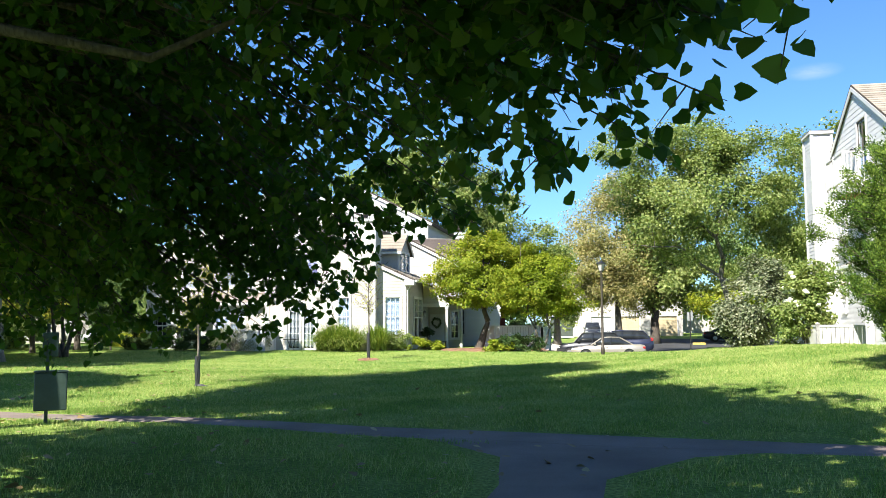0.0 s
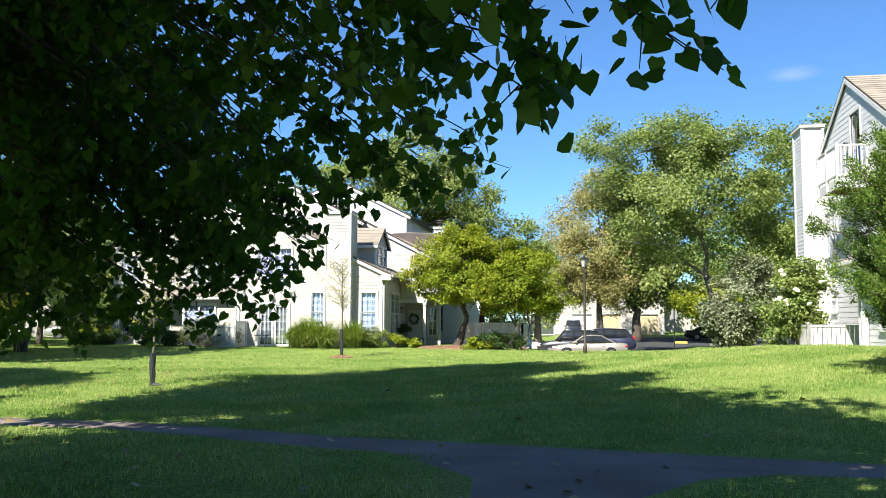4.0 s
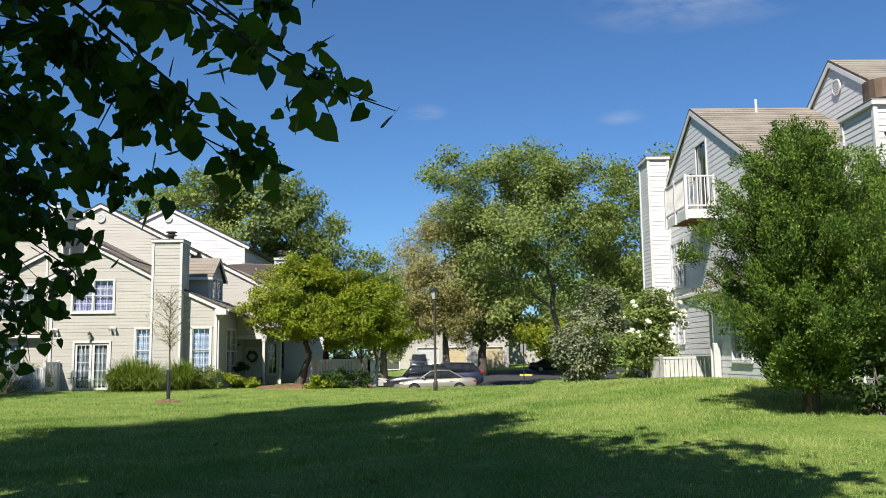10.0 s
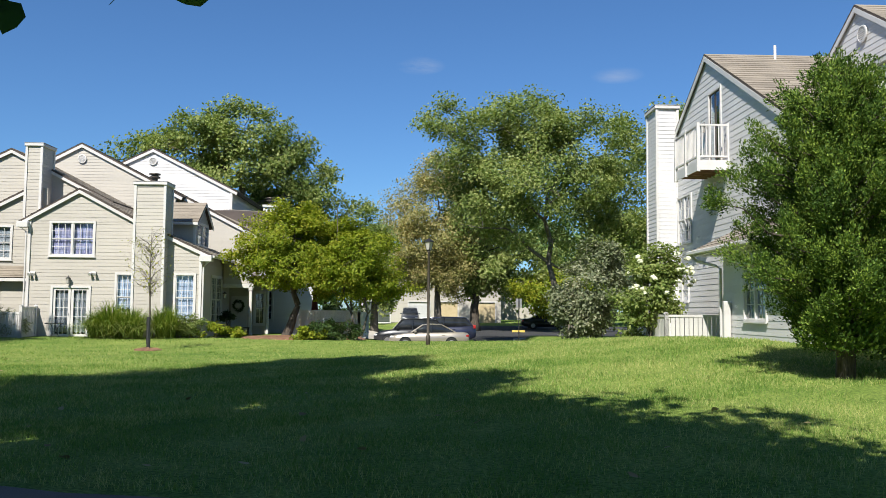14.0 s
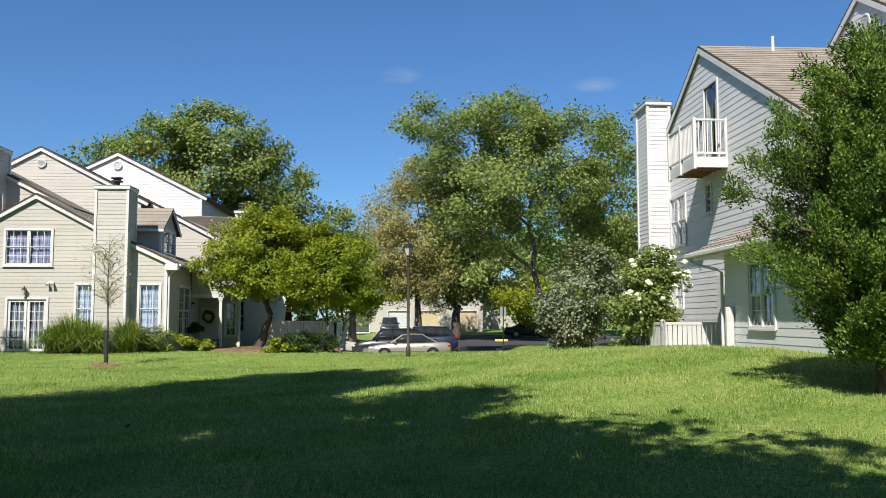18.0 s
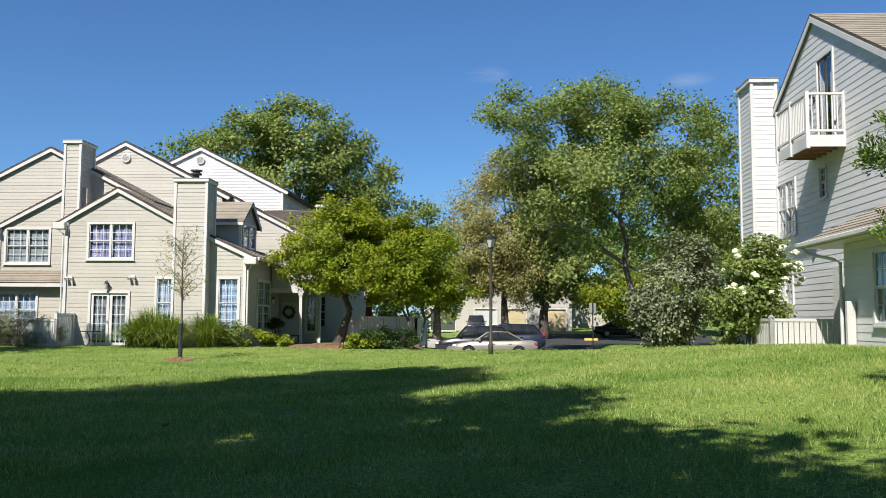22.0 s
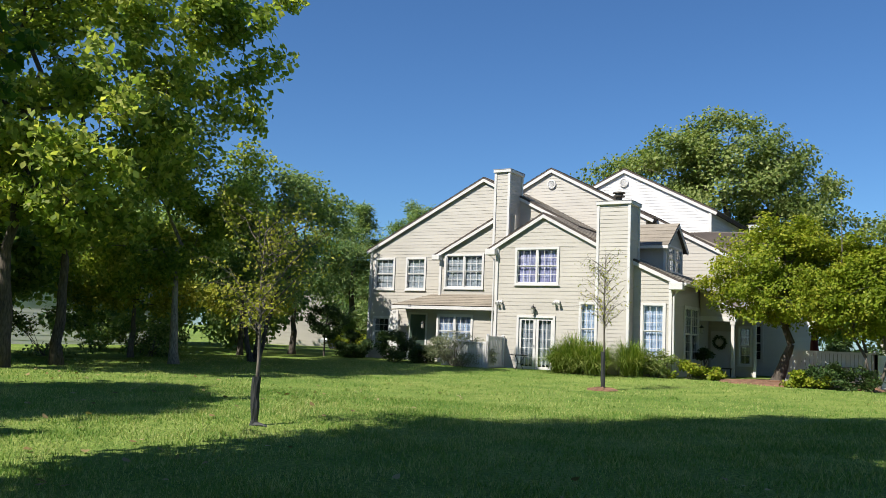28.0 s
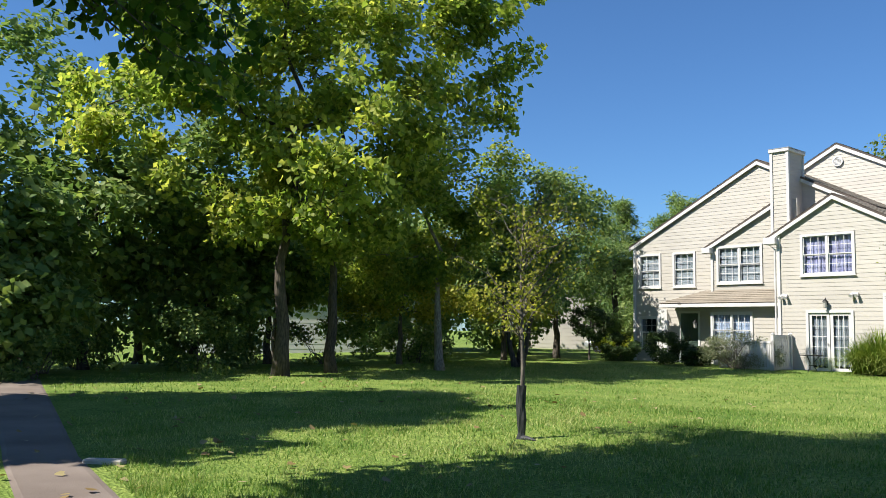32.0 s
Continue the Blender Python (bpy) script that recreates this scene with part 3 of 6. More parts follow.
def vent(house, x, y, z, r=0.23):
    """A round louvred gable vent, facing -y of its house."""
    v = part("gable_vent", lathe([(r, 0), (r, 0.05), (r - 0.05, 0.06), (r - 0.05, 0.02)], 20), TRIM, house)
    v.matrix_basis = Matrix.Translation((x, y, z)) @ Matrix.Rotation(radians(90), 4, "X")
    for k in range(-3, 4):
        zz = k * r / 4.2
        hw = math.sqrt(max(0.001, (r - 0.05) ** 2 - zz * zz))
        put("slat", mesh("slat", *brick(-hw, hw, zz - 0.018, zz + 0.012, 0.02, 0.045), TRIM), v)
    return v


def facing_x(x, y):
    """A wall plane that runs along +y of the house with its outside towards -x."""
    return pose(x, y, 0, 0, 0, -90)


def wall_lamp(house, x, y, z, m=None):
    l = put("wall_lantern", mesh("wall_lantern", *brick(x - 0.05, x + 0.05, y - 0.02, y, z - 0.05, z + 0.12), IRON), house, "black iron wall lantern", m)
    part("lantern_cage", lathe_at(x, y - 0.14, [(0.03, z - 0.16), (0.07, z - 0.14), (0.085, z + 0.08), (0.10, z + 0.09), (0.02, z + 0.17)], 6), LAMPGLASS, l)
    part("lantern_arm", tube([(x, y - 0.01, z + 0.1), (x, y - 0.09, z + 0.24), (x, y - 0.14, z + 0.17)], 0.012, 6), IRON, l)
    part("lantern_cap", lathe_at(x, y - 0.14, [(0.12, z + 0.085), (0.11, z + 0.1), (0.02, z + 0.19)], 6), IRON, l)
    return l


def lathe_at(x, y, profile, sides):
    bm = lathe(profile, sides)
    bmesh.ops.translate(bm, verts=bm.verts, vec=(x, y, 0))
    return bm


def floodlight(house, x, y, z):
    b = part("floodlight", boxes(((x - 0.12, y - 0.06, z - 0.05), (x + 0.12, y - 0.001, z + 0.05)), bevel=0.01), TRIM, house)
    for dx in (-0.1, 0.1):
        part("lamp_head", tube([(x + dx, y - 0.06, z - 0.02), (x + dx, y - 0.2, z - 0.1)], [0.045, 0.075], 10), TRIM, b)


# ---- the cream town house ----
TH = -10.83
HOUSE = pose(-7.32, 46.90, 0, 0, 0, TH)
house = holder("town_house", HOUSE, "cream vinyl-sided town house with white trim and brown shingle roofs", "house")
I4 = Matrix.Identity(4)


def at_y(y):
    return Matrix.Translation((0, y, 0))


# centre wing and low right wing, one front
wall(house, "wall", at_y(0), [(-2.37, 5.6), (-0.16, 6.83), (2.5, 5.42), (3.6, 4.9), (5.44, 4.05)], 0.05,
     [(-1.44, 0.57, 3.87, 5.44), (-1.27, 0.46, 0.2, 2.48), (1.6, 2.43, 0.93, 3.1), (4.26, 5.2, 0.93, 3.1)], CREAM, "cream lap-sided gable front")
window(house, at_y(0), -1.48, 0.61, 3.83, 5.48, 3, 4, True, LACE)
window(house, at_y(0), 1.56, 2.47, 0.89, 3.14, 3, 6, False, CURTAIN, 1.5)
window(house, at_y(0), 4.22, 5.24, 0.89, 3.14, 3, 6, False, CURTAIN)
# double glazed door
dr = put("patio_door", mesh("patio_door", *ring(-1.31, 0.5, 0.1, 2.52, 0.1, -0.06, 0.02), TRIM), house, "white double patio door with glazing bars")
for a, b in ((-1.21, -0.42), (-0.39, 0.4)):
    leaf = put("door_leaf", mesh("door_leaf", *ring(a, b, 0.22, 2.42, 0.11, 0.0, 0.045), TRIM), dr)
    put("pane", mesh("pane", *brick(a + 0.1, b - 0.1, 0.02, 0.026, 0.32, 2.32), PANE), leaf).visible_shadow = False
    for i in range(1, 3):
        x = a + 0.11 + (b - a - 0.22) * i / 3
        put("glazing_bar", mesh("glazing_bar", *brick(x - 0.011, x + 0.011, 0.006, 0.019, 0.33, 2.31), TRIM), leaf)
    for j in range(1, 5):
        z = 0.33 + 1.98 * j / 5
        put("glazing_bar", mesh("glazing_bar", *brick(a + 0.11, b - 0.11, 0.005, 0.019, z - 0.011, z + 0.011), TRIM), leaf)
    drape(dr, a + 0.1, b - 0.1, 0.4, 2.3, BLIND)
part("door_knob", boxes(((-0.5, -0.05, 1.18), (-0.46, 0.0, 1.26)), bevel=0.008), SIGNGREY, dr)
# black board in place of the shaded interior behind the patio door
put("room_shade_board", mesh("room_shade_board", *brick(-1.3, 0.5, 0.5, 0.52, 0.1, 2.5), ROOMSHADE), dr)
wall_lamp(house, -0.5, -0.02, 2.75)
floodlight(house, -2.15, -0.03, 3.1)
floodlight(house, 0.58, -0.03, 3.13)
# roofs of the centre wing
roof(house, [(-2.85, -0.12, 5.44), (-2.85, 7.0, 5.44), (-0.16, 7.0, 6.99), (-0.16, -0.12, 6.99)], "brown asphalt shingle roof")
roof(house, [(2.9, 7.0, 5.36), (2.9, -0.12, 5.36), (-0.16, -0.12, 6.99), (-0.16, 7.0, 6.99)])
beam(house, "rake_board", (-2.85, -0.12, 5.42), (-0.16, -0.12, 6.96), 0.04, 0.24)
beam(house, "rake_board", (2.5, -0.12, 5.55), (-0.16, -0.122, 6.96), 0.04, 0.24)
part("eave_return", boxes(((-2.86, -0.33, 5.14), (-2.36, 0.1, 5.42)), bevel=0.02), TRIM, house)
# low right roof
roof(house, [(5.95, 4.3, 3.98), (5.95, -0.12, 3.98), (3.3, -0.12, 5.2), (3.3, 4.3, 5.2)])
roof(house, [(7.35, 7.4, 3.08), (7.35, 4.08, 3.08), (4.6, 4.08, 4.62), (4.6, 7.4, 4.62)])
beam(house, "rake_board", (7.35, 4.08, 3.06), (5.6, 4.08, 4.04), 0.04, 0.26)
beam(house, "rake_board", (5.95, -0.12, 3.96), (3.8, -0.12, 4.95), 0.04, 0.26)
part("eave_return", boxes(((5.42, -0.33, 3.66), (5.97, 0.1, 3.95)), bevel=0.02), TRIM, house)
part("gutter", boxes(((5.93, -0.1, 3.84), (6.06, 4.1, 3.96)), bevel=0.02), TRIM, house)
part("downspout", tube([(5.98, -0.14, 3.86), (5.7, -0.1, 3.6), (5.56, -0.06, 3.4), (5.56, -0.06, 0.35), (5.62, -0.12, 0.22)], 0.045, 8), TRIM, house)
for x in (-2.37, 5.42):
    post(house, "corner_board", x, -0.01, 0.05, 5.5 if x < 0 else 3.95, 0.13)
part("downspout", tube([(-2.72, -0.28, 5.2), (-2.5, -0.08, 4.95), (-2.5, -0.08, 0.2)], 0.04, 8), TRIM, house)
chimney(house, 2.55, 3.88, -0.6, 0.5, 0.1, 7.2, CREAM, "cream-sided chimney with white corner boards")
# side wall with its tall window, porch
side = pose(5.44, 0, 0, 0, 0, 90)
wall(house, "wall", side, [(0, 3.95), (5.9, 3.95)], 0.05, [(1.85, 4.05, 0.85, 3.1)], CREAM, "cream lap-sided side wall")
window(house, side, 1.8, 4.1, 0.8, 3.15, 3, 6, True, BLIND, 2.0)
wall(house, "wall", at_y(4.2), [(5.5, 3.95), (7.0, 3.2)], 2.66, [], CREAM, "siding over the porch")
beam(house, "porch_beam", (5.5, 4.2, 2.8), (7.05, 4.2, 2.8), 0.22, 0.2)
pp = post(house, "porch_post", 6.9, 4.2, 0.2, 2.62, 0.14)
part("base_block", boxes(((6.8, 4.1, 0.12), (7.0, 4.3, 0.3)), bevel=0.01), TRIM, pp)
part("cap_block", boxes(((6.8, 4.1, 2.46), (7.0, 4.3, 2.62)), bevel=0.01), TRIM, pp)
wall(house, "wall", at_y(6.0), [(3.0, 3.3), (7.45, 3.3)], 0.05, [(6.78, 7.28, 0.75, 2.4)], CREAM, "cream porch back wall")
window(house, at_y(6.0), 6.72, 7.34, 0.69, 2.46, 2, 4, False, None, trim=0.08)
post(house, "corner_board", 7.45, 6.0, 0.05, 3.25, 0.12)
part("porch_floor", boxes(((5.44, 3.9, -0.1), (7.3, 6.0, 0.16))), CONCRETE, house)
part("porch_door", boxes(((5.55, 5.93, 0.17), (6.4, 5.965, 2.2)), bevel=0.01), TRIM, house, "white porch door")
wall_lamp(house, 5.62, 4.16, 2.2)
# main block behind the dormer, and the low roof that leans on it
wall(house, "wall", at_y(6.1), [(2.25, 7.72), (8.3, 4.62)], 3.2, [], CREAM, "cream lap-sided upper wall")
roof(house, [(8.5, 9.0, 4.62), (8.5, 5.98, 4.62), (1.9, 5.98, 8.02), (1.9, 9.0, 8.02)])
beam(house, "rake_board", (8.5, 5.99, 4.59), (1.9, 5.99, 7.99), 0.04, 0.26)
roof(house, [(4.3, 6.3, 6.76), (8.2, 6.3, 4.76), (8.6, 8.44, 6.9), (4.9, 8.44, 7.06)], thick=0.08)
# dormer facing east on the low roof
wall(house, "dormer_wall", at_y(1.9), [(2.6, 5.78), (4.62, 5.78)], 4.3, [], CREAM, "grey-shaded dormer cheek")
dface = pose(4.62, 1.9, 0, 0, 0, 90)
wall(house, "dormer_wall", dface, [(0, 5.78), (1.3, 6.66), (2.6, 5.78)], 4.3, [(0.3, 2.3, 4.62, 5.68)], CREAM, "dormer gable")
window(house, dface, 0.24, 2.36, 4.56, 5.74, 3, 4, True, BLIND, 5.2, trim=0.08)
roof(house, [(1.6, 1.62, 5.66), (4.82, 1.62, 5.66), (4.82, 3.2, 6.78), (1.6, 3.2, 6.78)], thick=0.1)
roof(house, [(4.82, 4.78, 5.66), (1.6, 4.78, 5.66), (1.6, 3.2, 6.78), (4.82, 3.2, 6.78)], thick=0.1)
beam(house, "rake_board", (4.8, 1.62, 5.68), (4.8, 3.2, 6.8), 0.04, 0.2)
beam(house, "rake_board", (4.8, 4.78, 5.68), (4.802, 3.2, 6.8), 0.04, 0.2)
post(house, "corner_board", 4.6, 1.89, 4.35, 5.72, 0.13)
beam(house, "fascia", (1.9, 1.63, 5.66), (4.8, 1.63, 5.66), 0.03, 0.13)
# left part: sub-gable and big gable
wall(house, "wall", at_y(1.3), [(-6.1, 5.45), (-2.8, 7.15), (-2.2, 7.15)], 0.05, [(-5.84, -3.78, 3.75, 5.34), (-6.16, -4.26, 0.94, 2.48)], CREAM, "cream lap-sided front")
window(house, at_y(1.3), -5.88, -3.74, 3.71, 5.38, 3, 4, True, BLIND)
window(house, at_y(1.3), -6.2, -4.22, 0.9, 2.52, 3, 4, True, CURTAIN)
post(house, "corner_board", -6.1, 1.29, 3.3, 5.4, 0.12)
roof(house, [(-6.45, 1.15, 5.35), (-6.45, 4.0, 5.35), (-2.8, 4.0, 7.28), (-2.8, 1.15, 7.28)])
beam(house, "rake_board", (-6.45, 1.16, 5.33), (-2.8, 1.16, 7.25), 0.04, 0.24)
part("eave_return", boxes(((-6.46, 0.98, 5.08), (-6.05, 1.35, 5.33)), bevel=0.02), TRIM, house)
wall(house, "wall", at_y(2.2), [(-10.86, 5.85), (-4.36, 9.05), (0.3, 6.68)], 0.05, [(-8.66, -7.53, 3.72, 5.30), (-10.59, -9.4, 3.72, 5.30), (-8.36, -7.34, 0.2, 2.53), (-10.54, -9.55, 0.85, 2.31)], CREAM, "cream lap-sided gable front")
window(house, at_y(2.2), -8.7, -7.49, 3.68, 5.34, 3, 4, False, BLIND)
window(house, at_y(2.2), -10.63, -9.36, 3.68, 5.34, 3, 4, False, BLIND)
window(house, at_y(2.2), -10.58, -9.51, 0.81, 2.35, 3, 4, False, None)
gd = put("front_door", mesh("front_door", *ring(-8.4, -7.3, 0.1, 2.57, 0.09, -0.05, 0.02), TRIM), house, "dark green panelled front door")
dl = part("door_leaf", boxes(((-8.31, 0.0, 0.18), (-7.39, 0.05, 2.48))), GREENDOOR, gd)
for x0, x1, z0, z1 in ((-8.2, -7.9, 0.35, 1.0), (-7.8, -7.5, 0.35, 1.0), (-8.2, -7.9, 1.15, 1.9), (-7.8, -7.5, 1.15, 1.9)):
    put("door_panel", mesh("door_panel", *ring(x0, x1, z0, z1, 0.04, -0.012, 0.0), GREENDOOR), dl)
gd.matrix_basis = at_y(2.2)
wall_lamp(house, -6.9, 1.27, 1.95)
post(house, "corner_board", -10.86, 2.19, 0.05, 5.75, 0.13)
roof(house, [(-11.15, 2.07, 5.72), (-11.15, 10.0, 5.72), (-4.36, 10.0, 9.2), (-4.36, 2.07, 9.2)])
roof(house, [(0.6, 10.0, 6.65), (0.6, 2.07, 6.65), (-4.36, 2.07, 9.2), (-4.36, 10.0, 9.2)])
beam(house, "rake_board", (-11.15, 2.08, 5.7), (-4.36, 2.08, 9.17), 0.04, 0.24)
beam(house, "rake_board", (0.6, 2.08, 6.62), (-4.36, 2.082, 9.17), 0.04, 0.24)
wall(house, "wall", pose(-10.86, 10, 0, 0, 0, -90), [(0, 5.75), (7.8, 5.75)], 0.05, [], CREAM, "cream lap-sided end wall")
# porch roof over the front door
roof(house, [(-8.6, 0.92, 2.9), (-2.45, 0.92, 2.9), (-2.45, 1.29, 3.46), (-6.45, 1.29, 3.46)], "low brown porch roof", 0.1)
roof(house, [(-8.6, 2.19, 2.9), (-8.6, 0.92, 2.9), (-6.45, 1.29, 3.46), (-6.45, 2.19, 3.46)], "", 0.1)
beam(house, "fascia", (-8.61, 0.91, 2.87), (-2.45, 0.91, 2.87), 0.04, 0.15)
num = bpy.data.curves.new("house_number", "FONT")
num.body, num.size, num.extrude, num.align_x = "13", 0.17, 0.006, "CENTER"
num.materials.append(IRON)
put("house_number", num, house, "black house number on the porch fascia", Matrix.Translation((-7.55, 0.88, 2.82)) @ Matrix.Rotation(radians(90), 4, "X"))
beam(house, "fascia", (-8.61, 2.19, 2.87), (-8.61, 0.91, 2.868), 0.04, 0.15)
part("soffit", boxes(((-8.56, 0.95, 2.74), (-2.47, 1.28, 2.77)), ((-8.56, 1.29, 2.74), (-6.2, 2.18, 2.77))), TRIM, house)
part("porch_screen", boxes(((-9.15, 1.5, 0.12), (-8.6, 1.56, 2.64)), bevel=0.01), TRIM, house, "white porch side panel")
chimney(house, -3.12, -2.42, 1.0, 2.3, 5.6, 9.2, CREAM, "tall narrow cream-sided chimney", False)
# rear gables
wall(house, "wall", at_y(5.5), [(-7.0, 7.6), (-2.32, 10.0), (2.6, 7.4)], 5.6, [], CREAM, "cream lap-sided rear gable")
roof(house, [(-7.2, 5.38, 7.55), (-7.2, 12.0, 7.55), (-2.32, 12.0, 10.15), (-2.32, 5.38, 10.15)])
roof(house, [(3.0, 12.0, 7.4), (3.0, 5.38, 7.4), (-2.32, 5.38, 10.15), (-2.32, 12.0, 10.15)])
beam(house, "rake_board", (-7.2, 5.39, 7.52), (-2.32, 5.39, 10.12), 0.04, 0.26)
beam(house, "rake_board", (3.0, 5.39, 7.37), (-2.32, 5.392, 10.12), 0.04, 0.26)
vent(house, -2.3, 5.46, 9.3)
white = holder("town_house", HOUSE, "white vinyl-sided town house with a brown shingle roof", "house")
wall(white, "wall", at_y(8.5), [(-4.0, 8.2), (0.45, 10.38), (4.85, 8.15)], 3.0, [], WHITESIDE, "white lap-sided gable")
wall(white, "wall", pose(4.85, 8.5, 0, 0, 0, 90), [(0, 8.05), (9, 8.05)], 0.05, [], WHITESIDE, "white lap-sided side wall")
roof(white, [(-4.3, 8.38, 8.2), (-4.3, 18.0, 8.2), (0.45, 18.0, 10.5), (0.45, 8.38, 10.5)], "brown asphalt shingle roof")
roof(white, [(5.2, 18.0, 8.1), (5.2, 8.38, 8.1), (0.45, 8.38, 10.5), (0.45, 18.0, 10.5)])
beam(white, "rake_board", (-4.3, 8.39, 8.17), (0.45, 8.39, 10.47), 0.04, 0.26)
beam(white, "rake_board", (5.2, 8.39, 8.07), (0.45, 8.392, 10.47), 0.04, 0.26)
vent(white, 0.43, 8.46, 9.75)
post(white, "corner_board", 4.85, 8.49, 3.0, 8.0, 0.14)
wall(white, "wall", at_y(9.0), [(4.9, 4.4), (9.5, 4.4)], 0.0, [(6.2, 7.2, 0.9, 2.6)], WHITESIDE, "white lap-sided wing")
window(white, at_y(9.0), 6.15, 7.25, 0.85, 2.65, 3, 4, False, None)
roof(white, [(4.8, 8.7, 4.4), (9.7, 8.7, 4.4), (9.7, 11.5, 5.6), (4.8, 11.5, 5.6)])
chimney(white, 6.35, 6.95, 10.4, 11.0, 4.0, 7.55, WHITESIDE, "white-sided chimney", True)

# ---- the tall white building on the rise ----
TALL = pose(9.70 * math.cos(radians(TH)), 9.70 * math.sin(radians(TH)), 0, 0, 0, TH)
tall = holder("apartment_building", TALL, "tall white-sided apartment building with brown roofs and a balcony", "building")


def w_at(x):
    return facing_x(x, 0)


def wl_prof(pts):
    """Profile along the wall: its x is minus the building's y."""
    return [(-y, z) for y, z in sorted(pts, reverse=True)]


def wl_hole(y0, y1, z0, z1):
    return (-y1, -y0, z0, z1)


wall(tall, "wall", w_at(0), wl_prof([(27.4, 6.43), (35.28, 10.72), (39.75, 8.15)]), 0.35,
     [wl_hole(34.6, 35.04, 5.1, 6.0), wl_hole(37.15, 38.8, 4.27, 6.03), wl_hole(37.6, 38.3, 2.0, 2.85), wl_hole(33.9, 35.05, 6.6, 9.3)], WHITESIDE, "white lap-sided gable wall", course=0.2)
window(tall, w_at(0), -35.1, -34.54, 5.04, 6.07, 2, 4, False, None, trim=0.06)
window(tall, w_at(0), -38.86, -37.1, 4.2, 6.1, 2, 4, True, BLIND, 5.2, trim=0.08)
window(tall, w_at(0), -38.36, -37.53, 1.94, 2.9, 2, 4, False, BLIND, trim=0.06)
sd = put("balcony_door", mesh("balcony_door", *ring(-35.12, -33.82, 6.55, 9.36, 0.08, -0.05, 0.02), TRIM), tall, "sliding glass balcony door with dark curtain", w_at(0))
for a, b in ((-35.05, -34.5), (-34.46, -33.9)):
    put("door_leaf", mesh("door_leaf", *ring(a, b, 6.62, 9.28, 0.05, 0.0, 0.03), BRONZE), sd)
    put("pane", mesh("pane", *brick(a + 0.04, b - 0.04, 0.01, 0.015, 6.66, 9.24), PANE), sd).visible_shadow = False
drape(sd, -34.46, -33.9, 6.65, 9.2, BLIND)
# black board in place of the shaded interior behind the balcony door
put("room_shade_board", mesh("room_shade_board", *brick(-35.1, -33.85, 0.5, 0.52, 6.6, 9.3), ROOMSHADE), sd)
wall_lamp(tall, -35.35, -0.02, 8.15, w_at(0))
roof(tall, [(-0.1, 26.9, 6.27), (12, 26.9, 6.27), (12, 35.28, 10.86), (-0.1, 35.28, 10.86)], "brown asphalt shingle roof")
roof(tall, [(12, 40.1, 8.1), (-0.1, 40.1, 8.1), (-0.1, 35.28, 10.86), (12, 35.28, 10.86)])
beam(tall, "rake_board", (-0.09, 26.9, 6.25), (-0.09, 35.28, 10.84), 0.04, 0.3)
beam(tall, "rake_board", (-0.09, 40.1, 8.08), (-0.092, 35.28, 10.84), 0.04, 0.3)
part("eave_return", boxes(((-0.11, 39.7, 7.8), (0.1, 40.12, 8.08)), bevel=0.02), TRIM, tall)
part("vent_pipe", lathe_at(2.2, 34.6, [(0.05, 10.4), (0.05, 11.0)], 8), TRIM, tall)
for x, y in ((5.5, 33.3), (9.5, 33.0)):
    part("roof_vent", boxes(((x - 0.25, y - 0.2, 9.75), (x + 0.25, y + 0.2, 10.0)), bevel=0.03), FLUE, tall, "rusty roof vent")
chimney(tall, -0.82, 0.0, 38.9, 40.3, 0.35, 9.8, WHITESIDE, "white-sided chimney with corner boards", False)
post(tall, "corner_board", 0.0, 27.38, 0.4, 6.4, 0.12)
wall(tall, "wall", at_y(27.38), [(0.0, 6.4), (6.0, 6.4)], 0.35, [], WHITESIDE, "white lap-sided return wall", course=0.2)
wall(tall, "wall", pose(6.0, 39.75, 0, 0, 0, 180), [(0, 8.1), (6, 8.1)], 0.35, [], WHITESIDE, "white lap-sided north wall", course=0.4)
# balcony
bal = put("balcony", mesh("balcony", *brick(-1.0, 0.0, 33.2, 35.75, 6.5, 6.56), WOODRAW), tall, "white-railed balcony with brown wooden underside")
for y in np.arange(33.35, 35.7, 0.4):
    put("joist", mesh("joist", *brick(-0.95, 0, y, y + 0.05, 6.32, 6.499), WOODRAW), bal)
beam(bal, "fascia", (-1.02, 33.18, 6.62), (-1.02, 35.77, 6.62), 0.04, 0.33)
beam(bal, "fascia", (-1.0, 33.18, 6.62), (0.0, 33.18, 6.62), 0.04, 0.33)
for y in (33.22, 34.5, 35.7):
    put("rail_post", mesh("rail_post", *brick(-1.09, -0.99, y - 0.05, y + 0.05, 6.25, 7.88), TRIM), bal)
put("rail_post", mesh("rail_post", *brick(-0.06, 0.02, 33.17, 33.27, 6.4, 7.88), TRIM), bal)
for z in (6.72, 7.78):
    put("rail", mesh("rail", *brick(-1.07, -1.01, 33.2, 35.7, z, z + 0.06), TRIM), bal)
    put("rail", mesh("rail", *brick(-1.0, 0.0, 33.19, 33.25, z, z + 0.06), TRIM), bal)
for y in np.arange(33.38, 35.7, 0.13):
    put("baluster", mesh("baluster", *brick(-1.055, -1.025, y - 0.015, y + 0.015, 6.74, 7.8), TRIM), bal)
for x in np.arange(-0.9, -0.05, 0.14):
    put("baluster", mesh("baluster", *brick(x - 0.015, x + 0.015, 33.205, 33.235, 6.74, 7.8), TRIM), bal)
